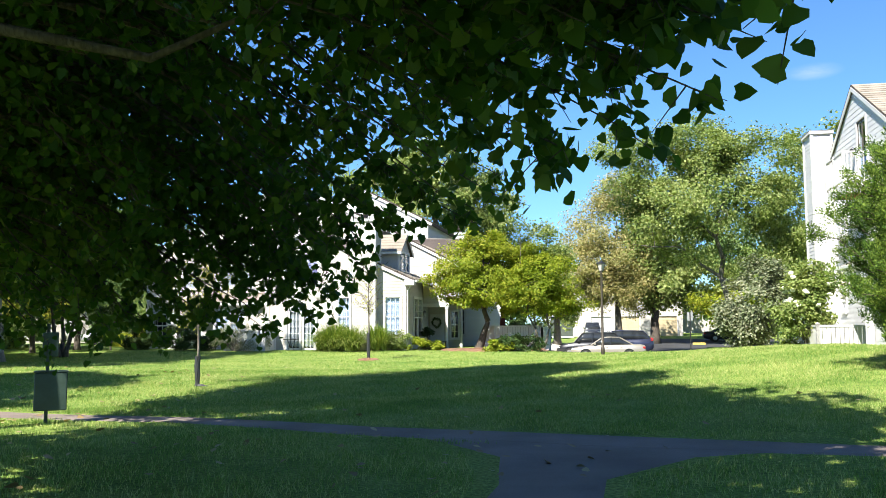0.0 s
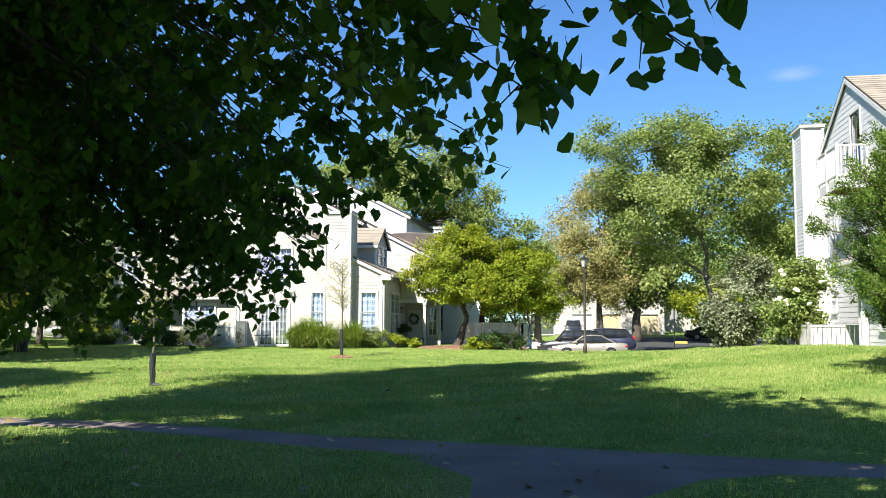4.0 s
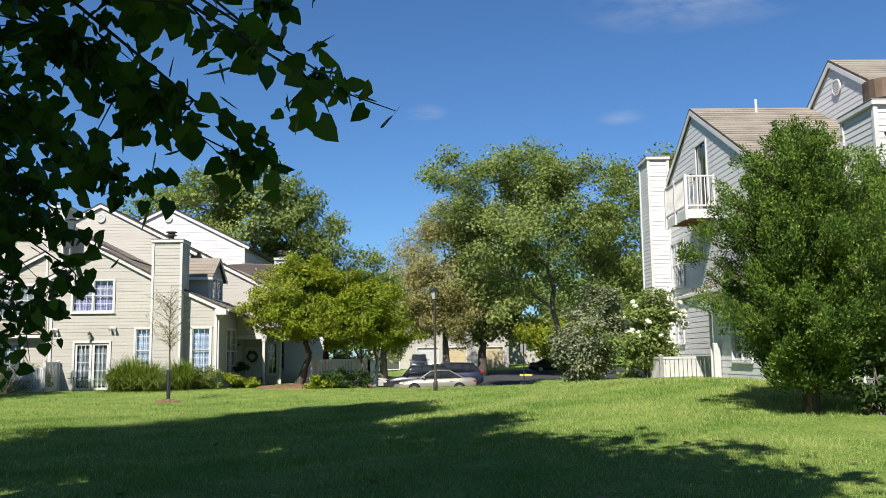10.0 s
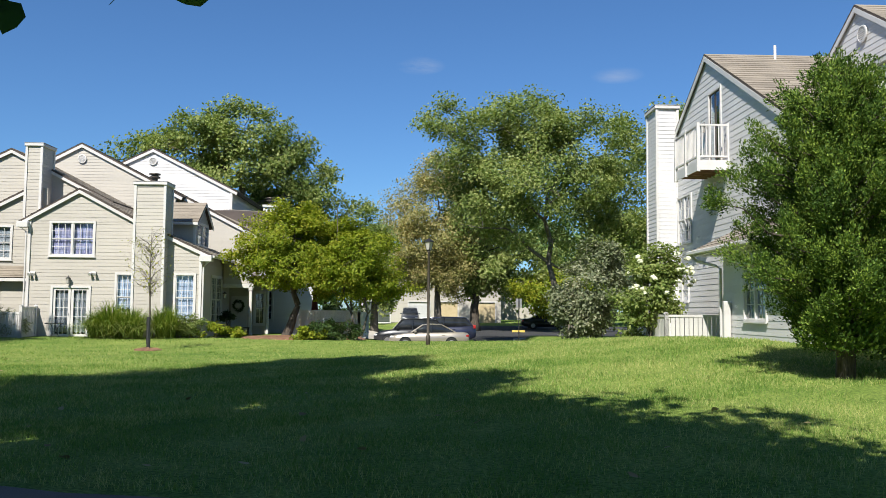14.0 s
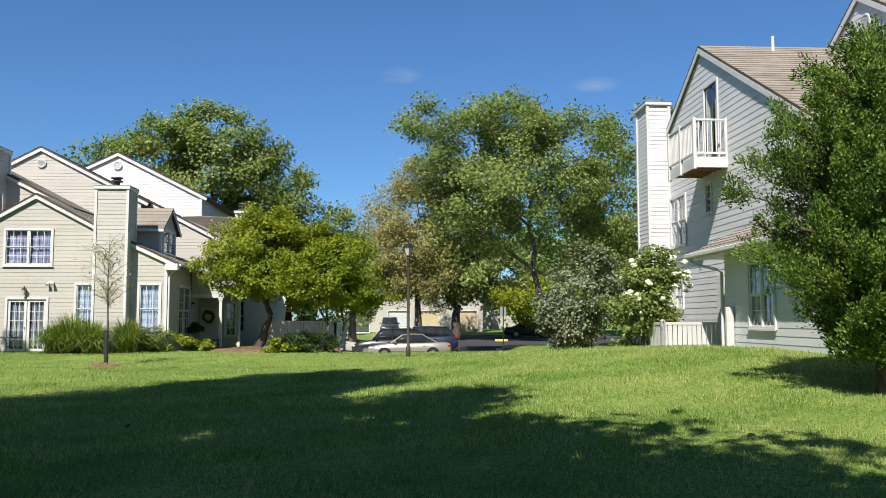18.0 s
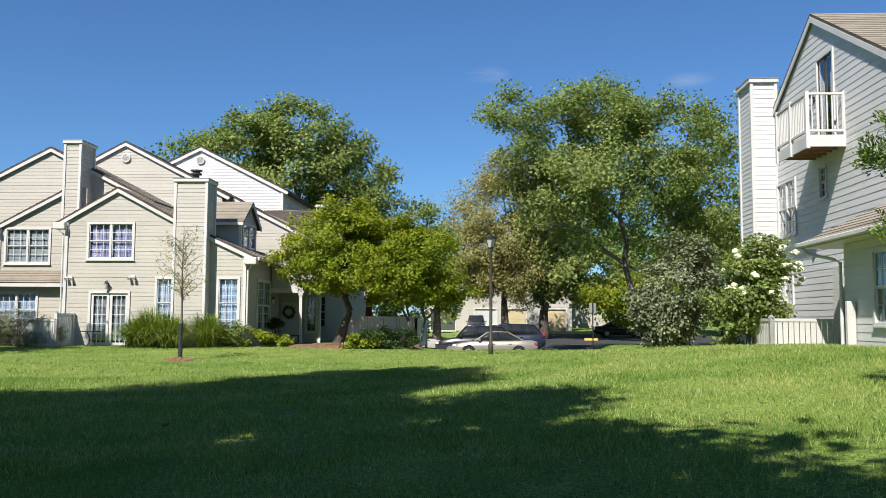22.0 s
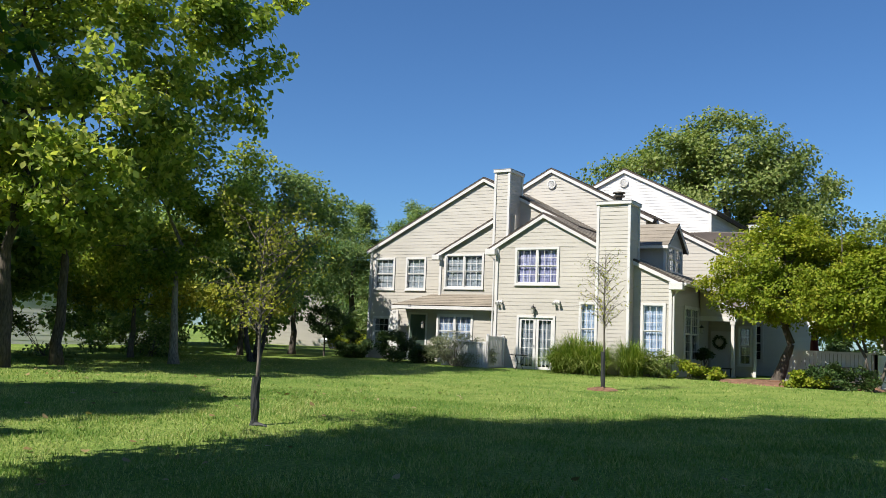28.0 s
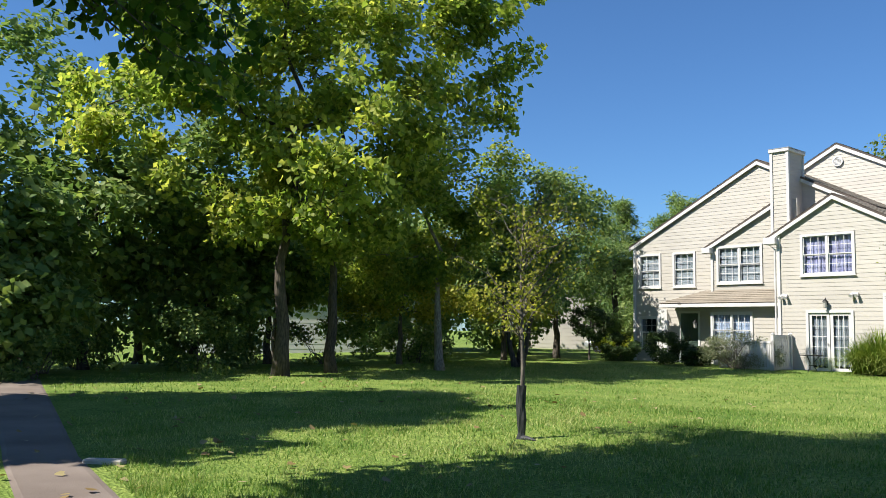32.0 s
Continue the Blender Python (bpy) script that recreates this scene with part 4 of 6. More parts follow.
# low wing with its hip roof
wall(tall, "wall", w_at(-1.0), wl_prof([(25.0, 3.45), (31.1, 3.45)]), 0.35, [wl_hole(27.85, 29.4, 1.35, 3.05)], WHITESIDE, "white lap-sided low wing", course=0.2)
window(tall, w_at(-1.0), -29.45, -27.8, 1.3, 3.1, 2, 4, True, CURTAIN, 1.4, trim=0.08)
wall(tall, "wall", pose(0, 31.1, 0, 0, 0, 180), [(0, 3.45), (1.0, 3.45)], 0.35, [], WHITESIDE, "white lap-sided return")
roof(tall, [(-1.55, 32.6, 3.5), (-1.55, 24.5, 3.5), (0.0, 24.5, 4.35), (0.0, 31.2, 4.35)], "low hip roof of brown shingles", 0.1)
roof(tall, [(0.0, 32.6, 3.5), (-1.55, 32.6, 3.5), (0.0, 31.2, 4.35), (0.02, 31.2, 4.35)], "", 0.1)
part("gutter", boxes(((-1.68, 24.5, 3.38), (-1.54, 32.6, 3.5)), bevel=0.02), TRIM, tall)
part("soffit", boxes(((-1.5, 24.5, 3.36), (-0.01, 32.55, 3.39))), TRIM, tall)
part("downspout", tube([(-1.6, 32.4, 3.4), (-1.45, 32.3, 3.2), (-1.1, 31.5, 3.0), (-1.06, 31.2, 2.9), (-1.06, 31.2, 0.5)], 0.045, 8), TRIM, tall)
part("closet_door", boxes(((-0.05, 33.6, 0.5), (-0.02, 34.3, 3.0)), bevel=0.008), TRIM, tall, "white storage closet door")
part("pilaster", boxes(((-1.25, 30.4, 0.4), (-1.04, 30.55, 1.9)), bevel=0.02), TRIM, tall)
# higher block behind
wall(tall, "wall", w_at(4.5), wl_prof([(27.5, 8.4), (33.3, 11.9), (38.8, 8.5)]), 3.0, [], WHITESIDE, "white lap-sided high gable", course=0.2)
roof(tall, [(4.4, 27.0, 8.2), (16, 27.0, 8.2), (16, 33.3, 12.05), (4.4, 33.3, 12.05)])
roof(tall, [(16, 39.2, 8.4), (4.4, 39.2, 8.4), (4.4, 33.3, 12.05), (16, 33.3, 12.05)])
beam(tall, "rake_board", (4.41, 27.0, 8.17), (4.41, 33.3, 12.03), 0.04, 0.3)
beam(tall, "rake_board", (4.41, 39.2, 8.37), (4.412, 33.3, 12.03), 0.04, 0.3)
chimney(tall, 1.0, 2.2, 24.3, 25.6, 0.4, 7.75, WHITESIDE, "white-sided chimney with a fat metal flue", True)
hv_ = vent(tall, 0, 0, 0, 0.3)
hv_.matrix_basis = facing_x(4.46, 32.9) @ Matrix.Translation((0, 0, 10.9)) @ Matrix.Rotation(radians(90), 4, "X")
wall(tall, "wall", w_at(1.5), wl_prof([(17.0, 6.2), (27.36, 6.2)]), 0.35, [], WHITESIDE, "white lap-sided wall", course=0.2)
roof(tall, [(1.1, 16.5, 6.9), (1.1, 30.7, 6.9), (8.0, 30.7, 10.0), (8.0, 16.5, 10.0)])
ch = chimney(tall, 0.9, 2.3, 24.0, 25.6, 5.5, 7.7, WHITESIDE, "white chimney with a rusty round cap", False)
fl = part("flue", lathe([(0.2, 7.7), (0.2, 7.95), (0.48, 7.95), (0.48, 8.45), (0.3, 8.5)], 18), FLUE, ch, "rusty round flue cap")
fl.matrix_basis = Matrix.Translation((1.6, 24.8, 0))


# ---- trees and plants ----
def unit(a):
    return a / np.maximum(1e-6, np.linalg.norm(a, axis=1))[:, None]


def leaf_mesh(rng, centers, size, shape="rhomb", droop=0.4, up=None, face=None):
    """Leaves at the centres: small folded blades that hang or rise, turned at random or with their faces outwards. Returns arrays."""
    n = len(centers)
    a = rng.normal(size=(n, 3))
    a[:, 2] -= droop
    if up is not None:
        a = a * 0.6 + up
    a = unit(a)
    if face is None:
        b = rng.normal(size=(n, 3))
        b = unit(b - a * np.sum(a * b, 1)[:, None])
        c = np.cross(a, b)
    else:
        c = unit(face + rng.normal(size=(n, 3)) * 0.75)
        b = unit(np.cross(c, a))
        a = np.cross(b, c)
    s = size * rng.uniform(0.65, 1.3, (n, 1))
    if shape == "heart":
        prof = [(0.05, 0, 0), (-0.06, 0.34, 0.04), (0.3, 0.56, 0.05), (0.78, 0.36, 0.03), (1.22, 0, 0), (0.78, -0.36, 0.03), (0.3, -0.56, 0.05), (-0.06, -0.34, 0.04)]
        tri = [(0, k, k + 1) for k in range(1, 7)]
    elif shape == "scale":
        prof = [(0, 0, 0), (0.4, 0.24, 0.03), (1, 0, 0), (0.4, -0.24, 0.03)]
        tri = [(0, 1, 2), (0, 2, 3)]
    elif shape == "needle":
        prof = [(0, 0, 0), (0.5, 0.085, 0), (1, 0, 0), (0.5, -0.085, 0)]
        tri = [(0, 1, 2), (0, 2, 3)]
    else:
        prof = [(0, 0, 0), (0.5, 0.36, 0.1), (1, 0, 0), (0.5, -0.36, 0.1)]
        tri = [(0, 1, 2), (0, 2, 3)]
    v = np.concatenate([(centers + s * (a * p + b * q + c * r))[:, None, :] for p, q, r in prof], 1)
    k = len(prof)
    f = np.concatenate([(np.arange(n) * k)[:, None] + np.array(t)[None] for t in tri], 0)
    return v.reshape(-1, 3), f


def ball(rng, n):
    """Points spread evenly in a ball."""
    return unit(rng.normal(size=(n, 3))) * np.cbrt(rng.random(n))[:, None]


def crown_points(rng, blobs, clusters, per, spread, shell=0.75, squash=0.7, tufts=7):
    """Boughs on and in the lumps of a crown, tufts on each bough, and leaf places in the tufts."""
    vol = np.array([b[3] * b[4] * b[5] for b in blobs]) ** 0.67
    boughs = max(8, clusters // tufts)
    pick = rng.choice(len(blobs), boughs, p=vol / vol.sum())
    d = unit(rng.normal(size=(boughs, 3)))
    r = rng.uniform(shell ** 3, 1.0, boughs) ** (1 / 3) * rng.normal(1.0, 0.1, boughs)
    bl = np.array([b[:6] for b in blobs])[pick]
    big = bl[:, :3] + d * bl[:, 3:] * r[:, None]
    wide = np.cbrt(bl[:, 3] * bl[:, 4] * bl[:, 5]) * (0.36 if tufts < 9 else 0.25)
    own = rng.integers(0, boughs, clusters)
    cen = big[own] + ball(rng, clusters) * (wide[own] * rng.uniform(0.6, 1.4, clusters))[:, None] * np.array([1, 1, 0.5 if tufts < 9 else 0.85])
    pts = np.repeat(cen, per, 0) + ball(rng, clusters * per) * 1.8 * np.array([spread, spread, spread * squash])
    mid = np.average(np.array([b[:3] for b in blobs]), 0, vol)
    face = unit(cen - mid) * 0.7 + np.array([0, 0, 0.8])
    return cen, pts, np.repeat(face, per, 0)


def limb_path(rng, p, q, n=5, sag=0.12, wob=0.03):
    p, q = np.array(p), np.array(q)
    L = np.linalg.norm(q - p)
    out = []
    for i in range(n + 1):
        t = i / n
        w = p + (q - p) * t
        w[2] += math.sin(t * math.pi) * L * sag
        if 0 < i < n:
            w += rng.normal(size=3) * L * wob
        out.append(tuple(w))
    return out


def tree(name, label, x, y, trunk_h, r, blobs, leaf, mat, bark_mat, clusters=500, per=30, spread=0.45, limbs=26, seed=1, stems=1, shape="rhomb", shell=0.7, twig=0.012, lean=(0, 0), group="", tufts=9):
    rng = np.random.default_rng(seed)
    t = holder(name, Matrix.Translation((x, y, gz(x, y))), label, "tree", group)
    cen, pts, face = crown_points(rng, blobs, clusters, per, spread, shell, 0.7, tufts)
    v, f = leaf_mesh(rng, pts, leaf, shape, 0.4, None, face)
    tagged(soup("crown", v, f, mat, t), kind="stuff")
    forks = []
    for s in range(stems):
        a = 2 * math.pi * s / stems + seed
        off = 0.0 if stems == 1 else r * 1.1
        b = np.array([math.cos(a) * off, math.sin(a) * off, -0.15])
        top = np.array([lean[0] + math.cos(a) * off * 5, lean[1] + math.sin(a) * off * 5, trunk_h])
        path = limb_path(rng, b, top, 6, 0.0, 0.012)
        rad = [r * (1.35 if i == 0 else 1.0 - 0.09 * i) for i in range(7)]
        part("trunk", tube(path, rad, 10), bark_mat, t, smooth=True)
        forks.append(path[-1])
    # limbs: the first reach far apart into the crown, the rest fork off the nearest limb
    br = bmesh.new()
    nodes, rads = [np.array(p) for p in forks], [r * 0.5] * len(forks)
    mid = np.mean(cen, 0)
    lead = mid + np.array([0, 0, 0.5 * (cen[:, 2].max() - mid[2])])
    for fk in forks:
        path = limb_path(rng, fk, lead + rng.normal(size=3) * (0.1 if stems == 1 else 0.9), 6, 0.0, 0.045)
        rr = [r * 0.52 * (1 - q / 6.6) + twig for q in range(7)]
        add_tube(br, path, rr, 7, False)
        nodes += [np.array(p) for p in path[1:]]
        rads += rr[1:]
    pool = cen[rng.permutation(len(cen))[:max(limbs * 2, 20)]]
    far = [pool[np.argmax(np.linalg.norm((pool - mid) * np.array([1, 1, 0.8]), axis=1))]]
    while len(far) < min(8, limbs):
        gap = np.min([np.linalg.norm(pool - q, axis=1) for q in far], 0)
        far.append(pool[np.argmax(gap)])
    rest = sorted(pool[:limbs], key=lambda q: float(np.linalg.norm(q - np.array(forks[0]))))
    for k, tip in enumerate(far + rest):
        N = np.array(nodes)
        cost = np.linalg.norm(N - tip, axis=1) + 1.3 * np.maximum(0, N[:, 2] + 0.2 - tip[2]) + 0.02 * np.arange(len(N)) / len(N)
        b = int(np.argmin(cost))
        L = float(np.linalg.norm(tip - N[b]))
        r0 = min(rads[b] * 0.8, 0.014 * L + twig * 1.5)
        path = limb_path(rng, N[b], tip, 5, 0.1, 0.05)
        rr = [r0 * (1 - q / 5.4) + twig * 0.5 for q in range(6)]
        add_tube(br, path, rr, 6 if k < 8 else 5, False)
        nodes += [np.array(p) for p in path[1:]]
        rads += rr[1:]
    tagged(part("branchwork", br, bark_mat, t, smooth=True), kind="stuff")
    return t


def bush(name, label, x, y, blobs, leaf, mat, clusters=140, per=40, spread=0.12, seed=1, stems=8, shape="rhomb", cat="bush", group="", up=None, shell=0.5):
    rng = np.random.default_rng(seed)
    t = holder(name, Matrix.Translation((x, y, gz(x, y))), label, cat, group)
    cen, pts, face = crown_points(rng, blobs, clusters, per, spread, shell)
    pts[:, 2] = np.maximum(pts[:, 2], 0.03)
    v, f = leaf_mesh(rng, pts, leaf, shape, 0.0, up, face)
    soup("foliage", v, f, mat, t)
    br = bmesh.new()
    for i in rng.permutation(len(cen))[:stems]:
        add_tube(br, limb_path(rng, (rng.normal() * 0.12, rng.normal() * 0.12, -0.05), cen[i], 4, 0.05), [0.02, 0.017, 0.013, 0.01, 0.006], 5, False)
    tagged(part("stemwork", br, BARKGREY, t), kind="stuff")
    return t


# the linden over the path: drooping sprays of heart-shaped leaves
rng = np.random.default_rng(11)
linden = holder("linden_tree", Matrix.Translation((-6.3, 5.0, gz(-6.3, 5.0))), "large linden with drooping leafy branches over the path", "tree")
edge_a = np.radians([-75, -45, -26, -17, -12, -8, -4, 0, 7, 13, 17, 22, 27, 42, 50, 59, 75, 95, 130])
edge_r = np.array([7.4, 8.0, 7.9, 7.8, 7.5, 7.3, 7.0, 6.75, 6.3, 7.0, 7.2, 6.6, 6.5, 6.8, 7.2, 6.6, 6.2, 6.0, 6.0])
edge_z = np.array([2.5, 2.5, 2.6, 2.6, 2.5, 2.5, 2.46, 2.45, 2.52, 2.48, 2.53, 2.46, 2.25, 1.95, 1.65, 1.4, 1.32, 1.4, 1.6])
twigs, spots = bmesh.new(), []


def spray(rng, twigs, spots, start, tip):
    """A drooping branch with side twigs and the leaves along them."""
    n = 13
    path = []
    for i in range(n + 1):
        t = i / n
        w = start + (tip - start) * t
        w[2] += 0.5 * math.sin(t * math.pi) * (1 - 0.4 * t)
        if 0 < i < n:
            w += rng.normal(size=3) * 0.05
        path.append(w)
    add_tube(twigs, [tuple(w) for w in path[::2] + path[-1:]], [0.022 * (1 - i / (n + 1.5)) + 0.002 for i in list(range(0, n + 1, 2)) + [n]], 4, False)
    for i in range(2, n + 1):
        for _ in range(3):
            d = rng.normal(size=3) * np.array([1, 1, 0.45])
            d /= np.linalg.norm(d)
            L = rng.uniform(0.16, 0.5) * (1.15 - 0.6 * i / n)
            e = path[i] + d * L - np.array([0, 0, 0.1])
            add_tube(twigs, [tuple(path[i]), tuple(e)], [0.0045, 0.002], 3, False)
            for s in np.linspace(0.3, 1, 5):
                spots.append(path[i] + (e - path[i]) * s + rng.normal(size=3) * 0.04)
    for s in range(8):
        spots.append(path[-1] + rng.normal(size=3) * 0.06)


def reach(a, q, lift):
    R, zt = np.interp(a, edge_a, edge_r), np.interp(a, edge_a, edge_z)
    tip = np.array([math.cos(a) * R * q, math.sin(a) * R * q, zt + lift + (1 - q) * 1.1])
    spray(rng, twigs, spots, tip * np.array([0.35, 0.35, 0]) + np.array([0, 0, tip[2] + 1.3 + rng.random() * 1.0]), tip)


# fingers at the rim, a looser roof of branches within, and the low skirt towards the path
for finger in (-62, -54, -47, -40, -33, -27, -21, -16, -12, -8, -4, -1, 13, 17, 22, 27, 33, 38, 42, 45, 48, 51, 54, 58, 63, 68, 74, 80):
    top = rng.uniform(0.6, 1.6)
    for k in range(4 if finger in (-4, -1) else 10 if 38 < finger < 62 else 7):
        reach(radians(finger) + rng.normal() * 0.03, rng.uniform(0.9, 1.0) if k else 1.0, top * (k / 6) ** 1.2)
for k in range(30):
    reach(rng.uniform(-0.5, -0.2), rng.uniform(0.9, 1.0), rng.uniform(0.4, 1.5))
for k in range(24):
    reach(rng.uniform(-0.32, -0.16), rng.uniform(0.92, 0.99), rng.uniform(0.15, 0.7))
for k in range(52):
    reach(rng.uniform(-0.24, 0.06), rng.uniform(0.94, 1.06), rng.uniform(0.6, 1.35))
for k in range(20):
    reach(rng.uniform(0.06, 0.35), rng.uniform(0.9, 1.05), rng.uniform(0.9, 1.6))
for k in range(28):
    reach(rng.uniform(-1.15, 1.5), rng.uniform(0.5, 0.86), rng.uniform(0.4, 2.4))
for k in range(46):
    reach(rng.uniform(0.55, 1.5), rng.uniform(0.6, 0.97), rng.uniform(0.0, 1.5) ** 1.3)
v, f = leaf_mesh(rng, np.array(spots), 0.072, "heart", 0.9)
soup("low_foliage", v, f, LINDEN, linden, "drooping heart-shaped dark green leaves")
part("twig_sprays", twigs, BARKDARK, linden)
part("trunk", tube([(0, 0, -0.2), (0.02, 0.03, 0.6), (0.0, 0.1, 2.0), (0.15, 0.1, 4.0), (0.2, 0.0, 7.0), (0.1, 0.1, 10.0)], [0.48, 0.36, 0.31, 0.27, 0.2, 0.1], 14), BARKDARK, linden, smooth=True)
_, pts, face = crown_points(rng, [(0.5, 0, 7.5, 5.5, 5.0, 2.8), (3.1, 1.0, 11.0, 4.0, 4.0, 3.0), (1.5, 4.0, 14.6, 3.0, 3.0, 2.6), (0.0, 4.6, 12.4, 2.0, 1.8, 1.6), (0.5, 0, 12.0, 4.0, 4.0, 3.2), (3.0, -3.5, 9.0, 4.0, 4.5, 3.0), (1.8, 4.3, 10.5, 2.4, 2.2, 1.6), (1.8, 4.3, 8.6, 2.0, 2.0, 1.4), (5.4, 0.4, 10.5, 2.0, 2.2, 1.5), (5.6, 0.4, 9.6, 2.0, 2.2, 1.3), (4.6, 2.8, 11.0, 1.2, 1.2, 1.0), (1.2, 5.4, 14.0, 1.6, 1.5, 1.4), (3.2, 2.2, 13.0, 2.0, 2.0, 1.6)], 1500, 30, 0.5, 0.1)
v, f = leaf_mesh(rng, pts, 0.36, "rhomb", 0.4, None, face)
tagged(soup("crown", v, f, LINDEN, linden), kind="stuff")
limbs = bmesh.new()
for k in range(26):
    a = k * 2.4
    z0 = 2.2 + 0.28 * k
    L = 5.2 - 0.12 * k
    add_tube(limbs, limb_path(rng, (0.1, 0.05, z0), (math.cos(a) * L, math.sin(a) * L, z0 + 1.2), 6, 0.08), [0.1, 0.085, 0.07, 0.055, 0.04, 0.028, 0.015], 6, False)
tagged(part("branchwork", limbs, BARKDARK, linden, smooth=True), kind="stuff")

# tall trees beside and behind the walker, which shade the lawn
for k, (x, y, h, blobs) in enumerate((
        (-8.3, 13.0, 7.0, [(0.6, 0.9, 7.5, 3.4, 3.0, 2.6), (1.0, 1.0, 11.5, 3.3, 3.1, 3.2), (1.1, 0.9, 15.5, 2.9, 2.7, 3.0), (1.3, 1.0, 18.9, 2.0, 2.0, 2.0)]),
        (-2.0, -6.0, 5.0, [(0, 0, 9.0, 5.0, 5.0, 3.4), (0.5, 0, 12.5, 3.6, 3.6, 2.6)]),
        (-20.2, 13.6, 6.0, [(0, 0, 10.5, 3.0, 3.0, 2.8), (0.3, 0.4, 14.4, 2.8, 2.8, 2.6), (4.2, -1.2, 8.0, 2.1, 2.0, 1.8), (3.2, -0.4, 9.6, 1.6, 1.6, 1.4)]),
        (5.0, -8.0, 5.0, [(0, 0, 8.0, 4.6, 4.6, 3.4), (0, 0, 11.0, 3.4, 3.4, 2.4)]))):
    shade_tree = tree("shade_tree", "tall leafy tree shading the lawn", x, y, h, 0.32, blobs, 0.3 if k == 0 else 0.5, LINDEN, BARKDARK, 1700 if k == 0 else 1050, 30 if k == 0 else 20, 0.5, 16, 40 + k, shell=0.08, group="tall shade trees")
    if k == 0:
        twigs, spots = bmesh.new(), []
        for _ in range(20):
            tip = np.array([rng.uniform(0.8, 2.6), rng.uniform(3.4, 5.2), rng.uniform(3.9, 5.0)])
            spray(rng, twigs, spots, np.array([0.6, 0.8, tip[2] + 1.2]), tip)
        v, f = leaf_mesh(rng, np.array(spots), 0.08, "heart", 0.9)
        soup("low_foliage", v, f, LINDEN, shade_tree, "drooping dark green leaves")
        tagged(part("twig_sprays", twigs, BARKDARK, shade_tree), kind="stuff")


# trees by the house
tree("dogwood_tree", "yellow-green spreading tree with a dark leaning trunk", 1.9, 46.3, 1.5, 0.26, [(0.0, -0.3, 3.3, 2.5, 2.2, 1.2), (0.3, -0.1, 4.6, 2.2, 2.1, 1.1), (0.4, 0.2, 5.6, 1.5, 1.5, 0.8), (-1.3, -0.6, 3.8, 1.4, 1.3, 0.9), (1.9, -0.2, 3.3, 1.6, 1.6, 1.2)], 0.12, DOGWOOD, BARKDARK, 1000, 40, 0.2, 44, 3, lean=(0.55, 0), shell=0.35, tufts=6)
tree("dogwood_tree", "small yellow-green tree with slender stems", 5.2, 45.6, 1.2, 0.085, [(0.0, 0, 3.1, 2.1, 2.0, 1.2), (0.0, 0.1, 4.2, 1.7, 1.7, 0.9), (-0.4, 0.2, 5.0, 1.1, 1.1, 0.6), (1.1, -0.2, 2.6, 1.2, 1.2, 0.8), (-1.1, -0.2, 2.6, 1.4, 1.2, 0.9)], 0.12, DOGWOOD, BARKGREY, 850, 40, 0.2, 34, 4, stems=3, shell=0.35, tufts=6)
# the large trees by the car park
tree("maple_tree", "large green maple by the car park", 19.0, 53.5, 4.5, 0.3, [(-2.6, 0.2, 8.4, 4.8, 4.2, 3.2), (-8.0, 0.8, 11.7, 2.3, 2.2, 2.3), (-4.4, 0.3, 12.0, 3.0, 3.0, 2.7), (0.6, 0.2, 12.2, 3.4, 3.2, 2.8), (-1.9, 0.2, 13.0, 2.4, 2.4, 2.2), (2.6, -0.3, 8.6, 2.3, 2.6, 3.4), (1.2, -0.4, 4.9, 2.6, 2.4, 1.5), (-5.6, 0.4, 8.4, 2.6, 2.4, 2.4)], 0.17, MAPLE, BARKGREY, 1500, 42, 0.36, 90, 5, lean=(-1.4, 0.5), shell=0.35, tufts=8)
tree("maple_tree", "olive-leaved maple turning brown beyond the car park", 16.4, 80.0, 4.2, 0.42, [(-0.6, 0, 10.0, 4.0, 3.8, 4.2), (0.4, 0, 13.2, 3.4, 3.2, 2.8), (-2.4, 0, 7.4, 2.8, 2.8, 2.8), (2.6, 0, 7.8, 3.4, 3.2, 3.2), (0.2, 0, 4.9, 4.0, 3.4, 1.8)], 0.19, OLIVE, BARKGREY, 1350, 44, 0.5, 70, 6, shell=0.5, tufts=7)
tree("maple_tree", "dark-trunked maple beyond the parked cars", 19.6, 79.4, 4.4, 0.5, [(1.5, 0, 10.0, 4.6, 4.4, 3.6), (3.8, 0, 14.6, 3.8, 3.6, 3.0), (4.2, 0, 5.4, 4.6, 4.2, 2.8), (0.5, 0, 5.6, 3.4, 3.2, 2.2)], 0.274, MAPLE, BARKDARK, 800, 36, 0.5, 70, 7, shell=0.5)
tree("maple_tree", "tall green tree behind the white building", 26.0, 58.0, 5.0, 0.4, [(0, 0, 8.0, 4.6, 4.2, 4.4), (0.5, 0, 12.8, 3.8, 3.2, 2.8), (-2.5, 0, 5.0, 3.4, 3.4, 2.6)], 0.228, MAPLE, BARKGREY, 700, 36, 0.42, 30, 8, shell=0.65)
tree("maple_tree", "tall tree behind the town house", -0.9, 66.0, 7.0, 0.5, [(0.0, 0, 10.6, 4.8, 4.4, 4.0), (-4.6, 0, 11.0, 3.2, 3.2, 3.0), (3.6, 0, 10.2, 3.4, 3.4, 3.2), (0.6, 0, 13.4, 3.2, 3.2, 2.5), (-2.4, 0, 12.8, 2.8, 2.8, 2.2), (5.4, -1, 7.6, 2.6, 2.6, 2.8)], 0.220, MAPLE, BARKGREY, 1350, 36, 0.40, 60, 9, shell=0.5)
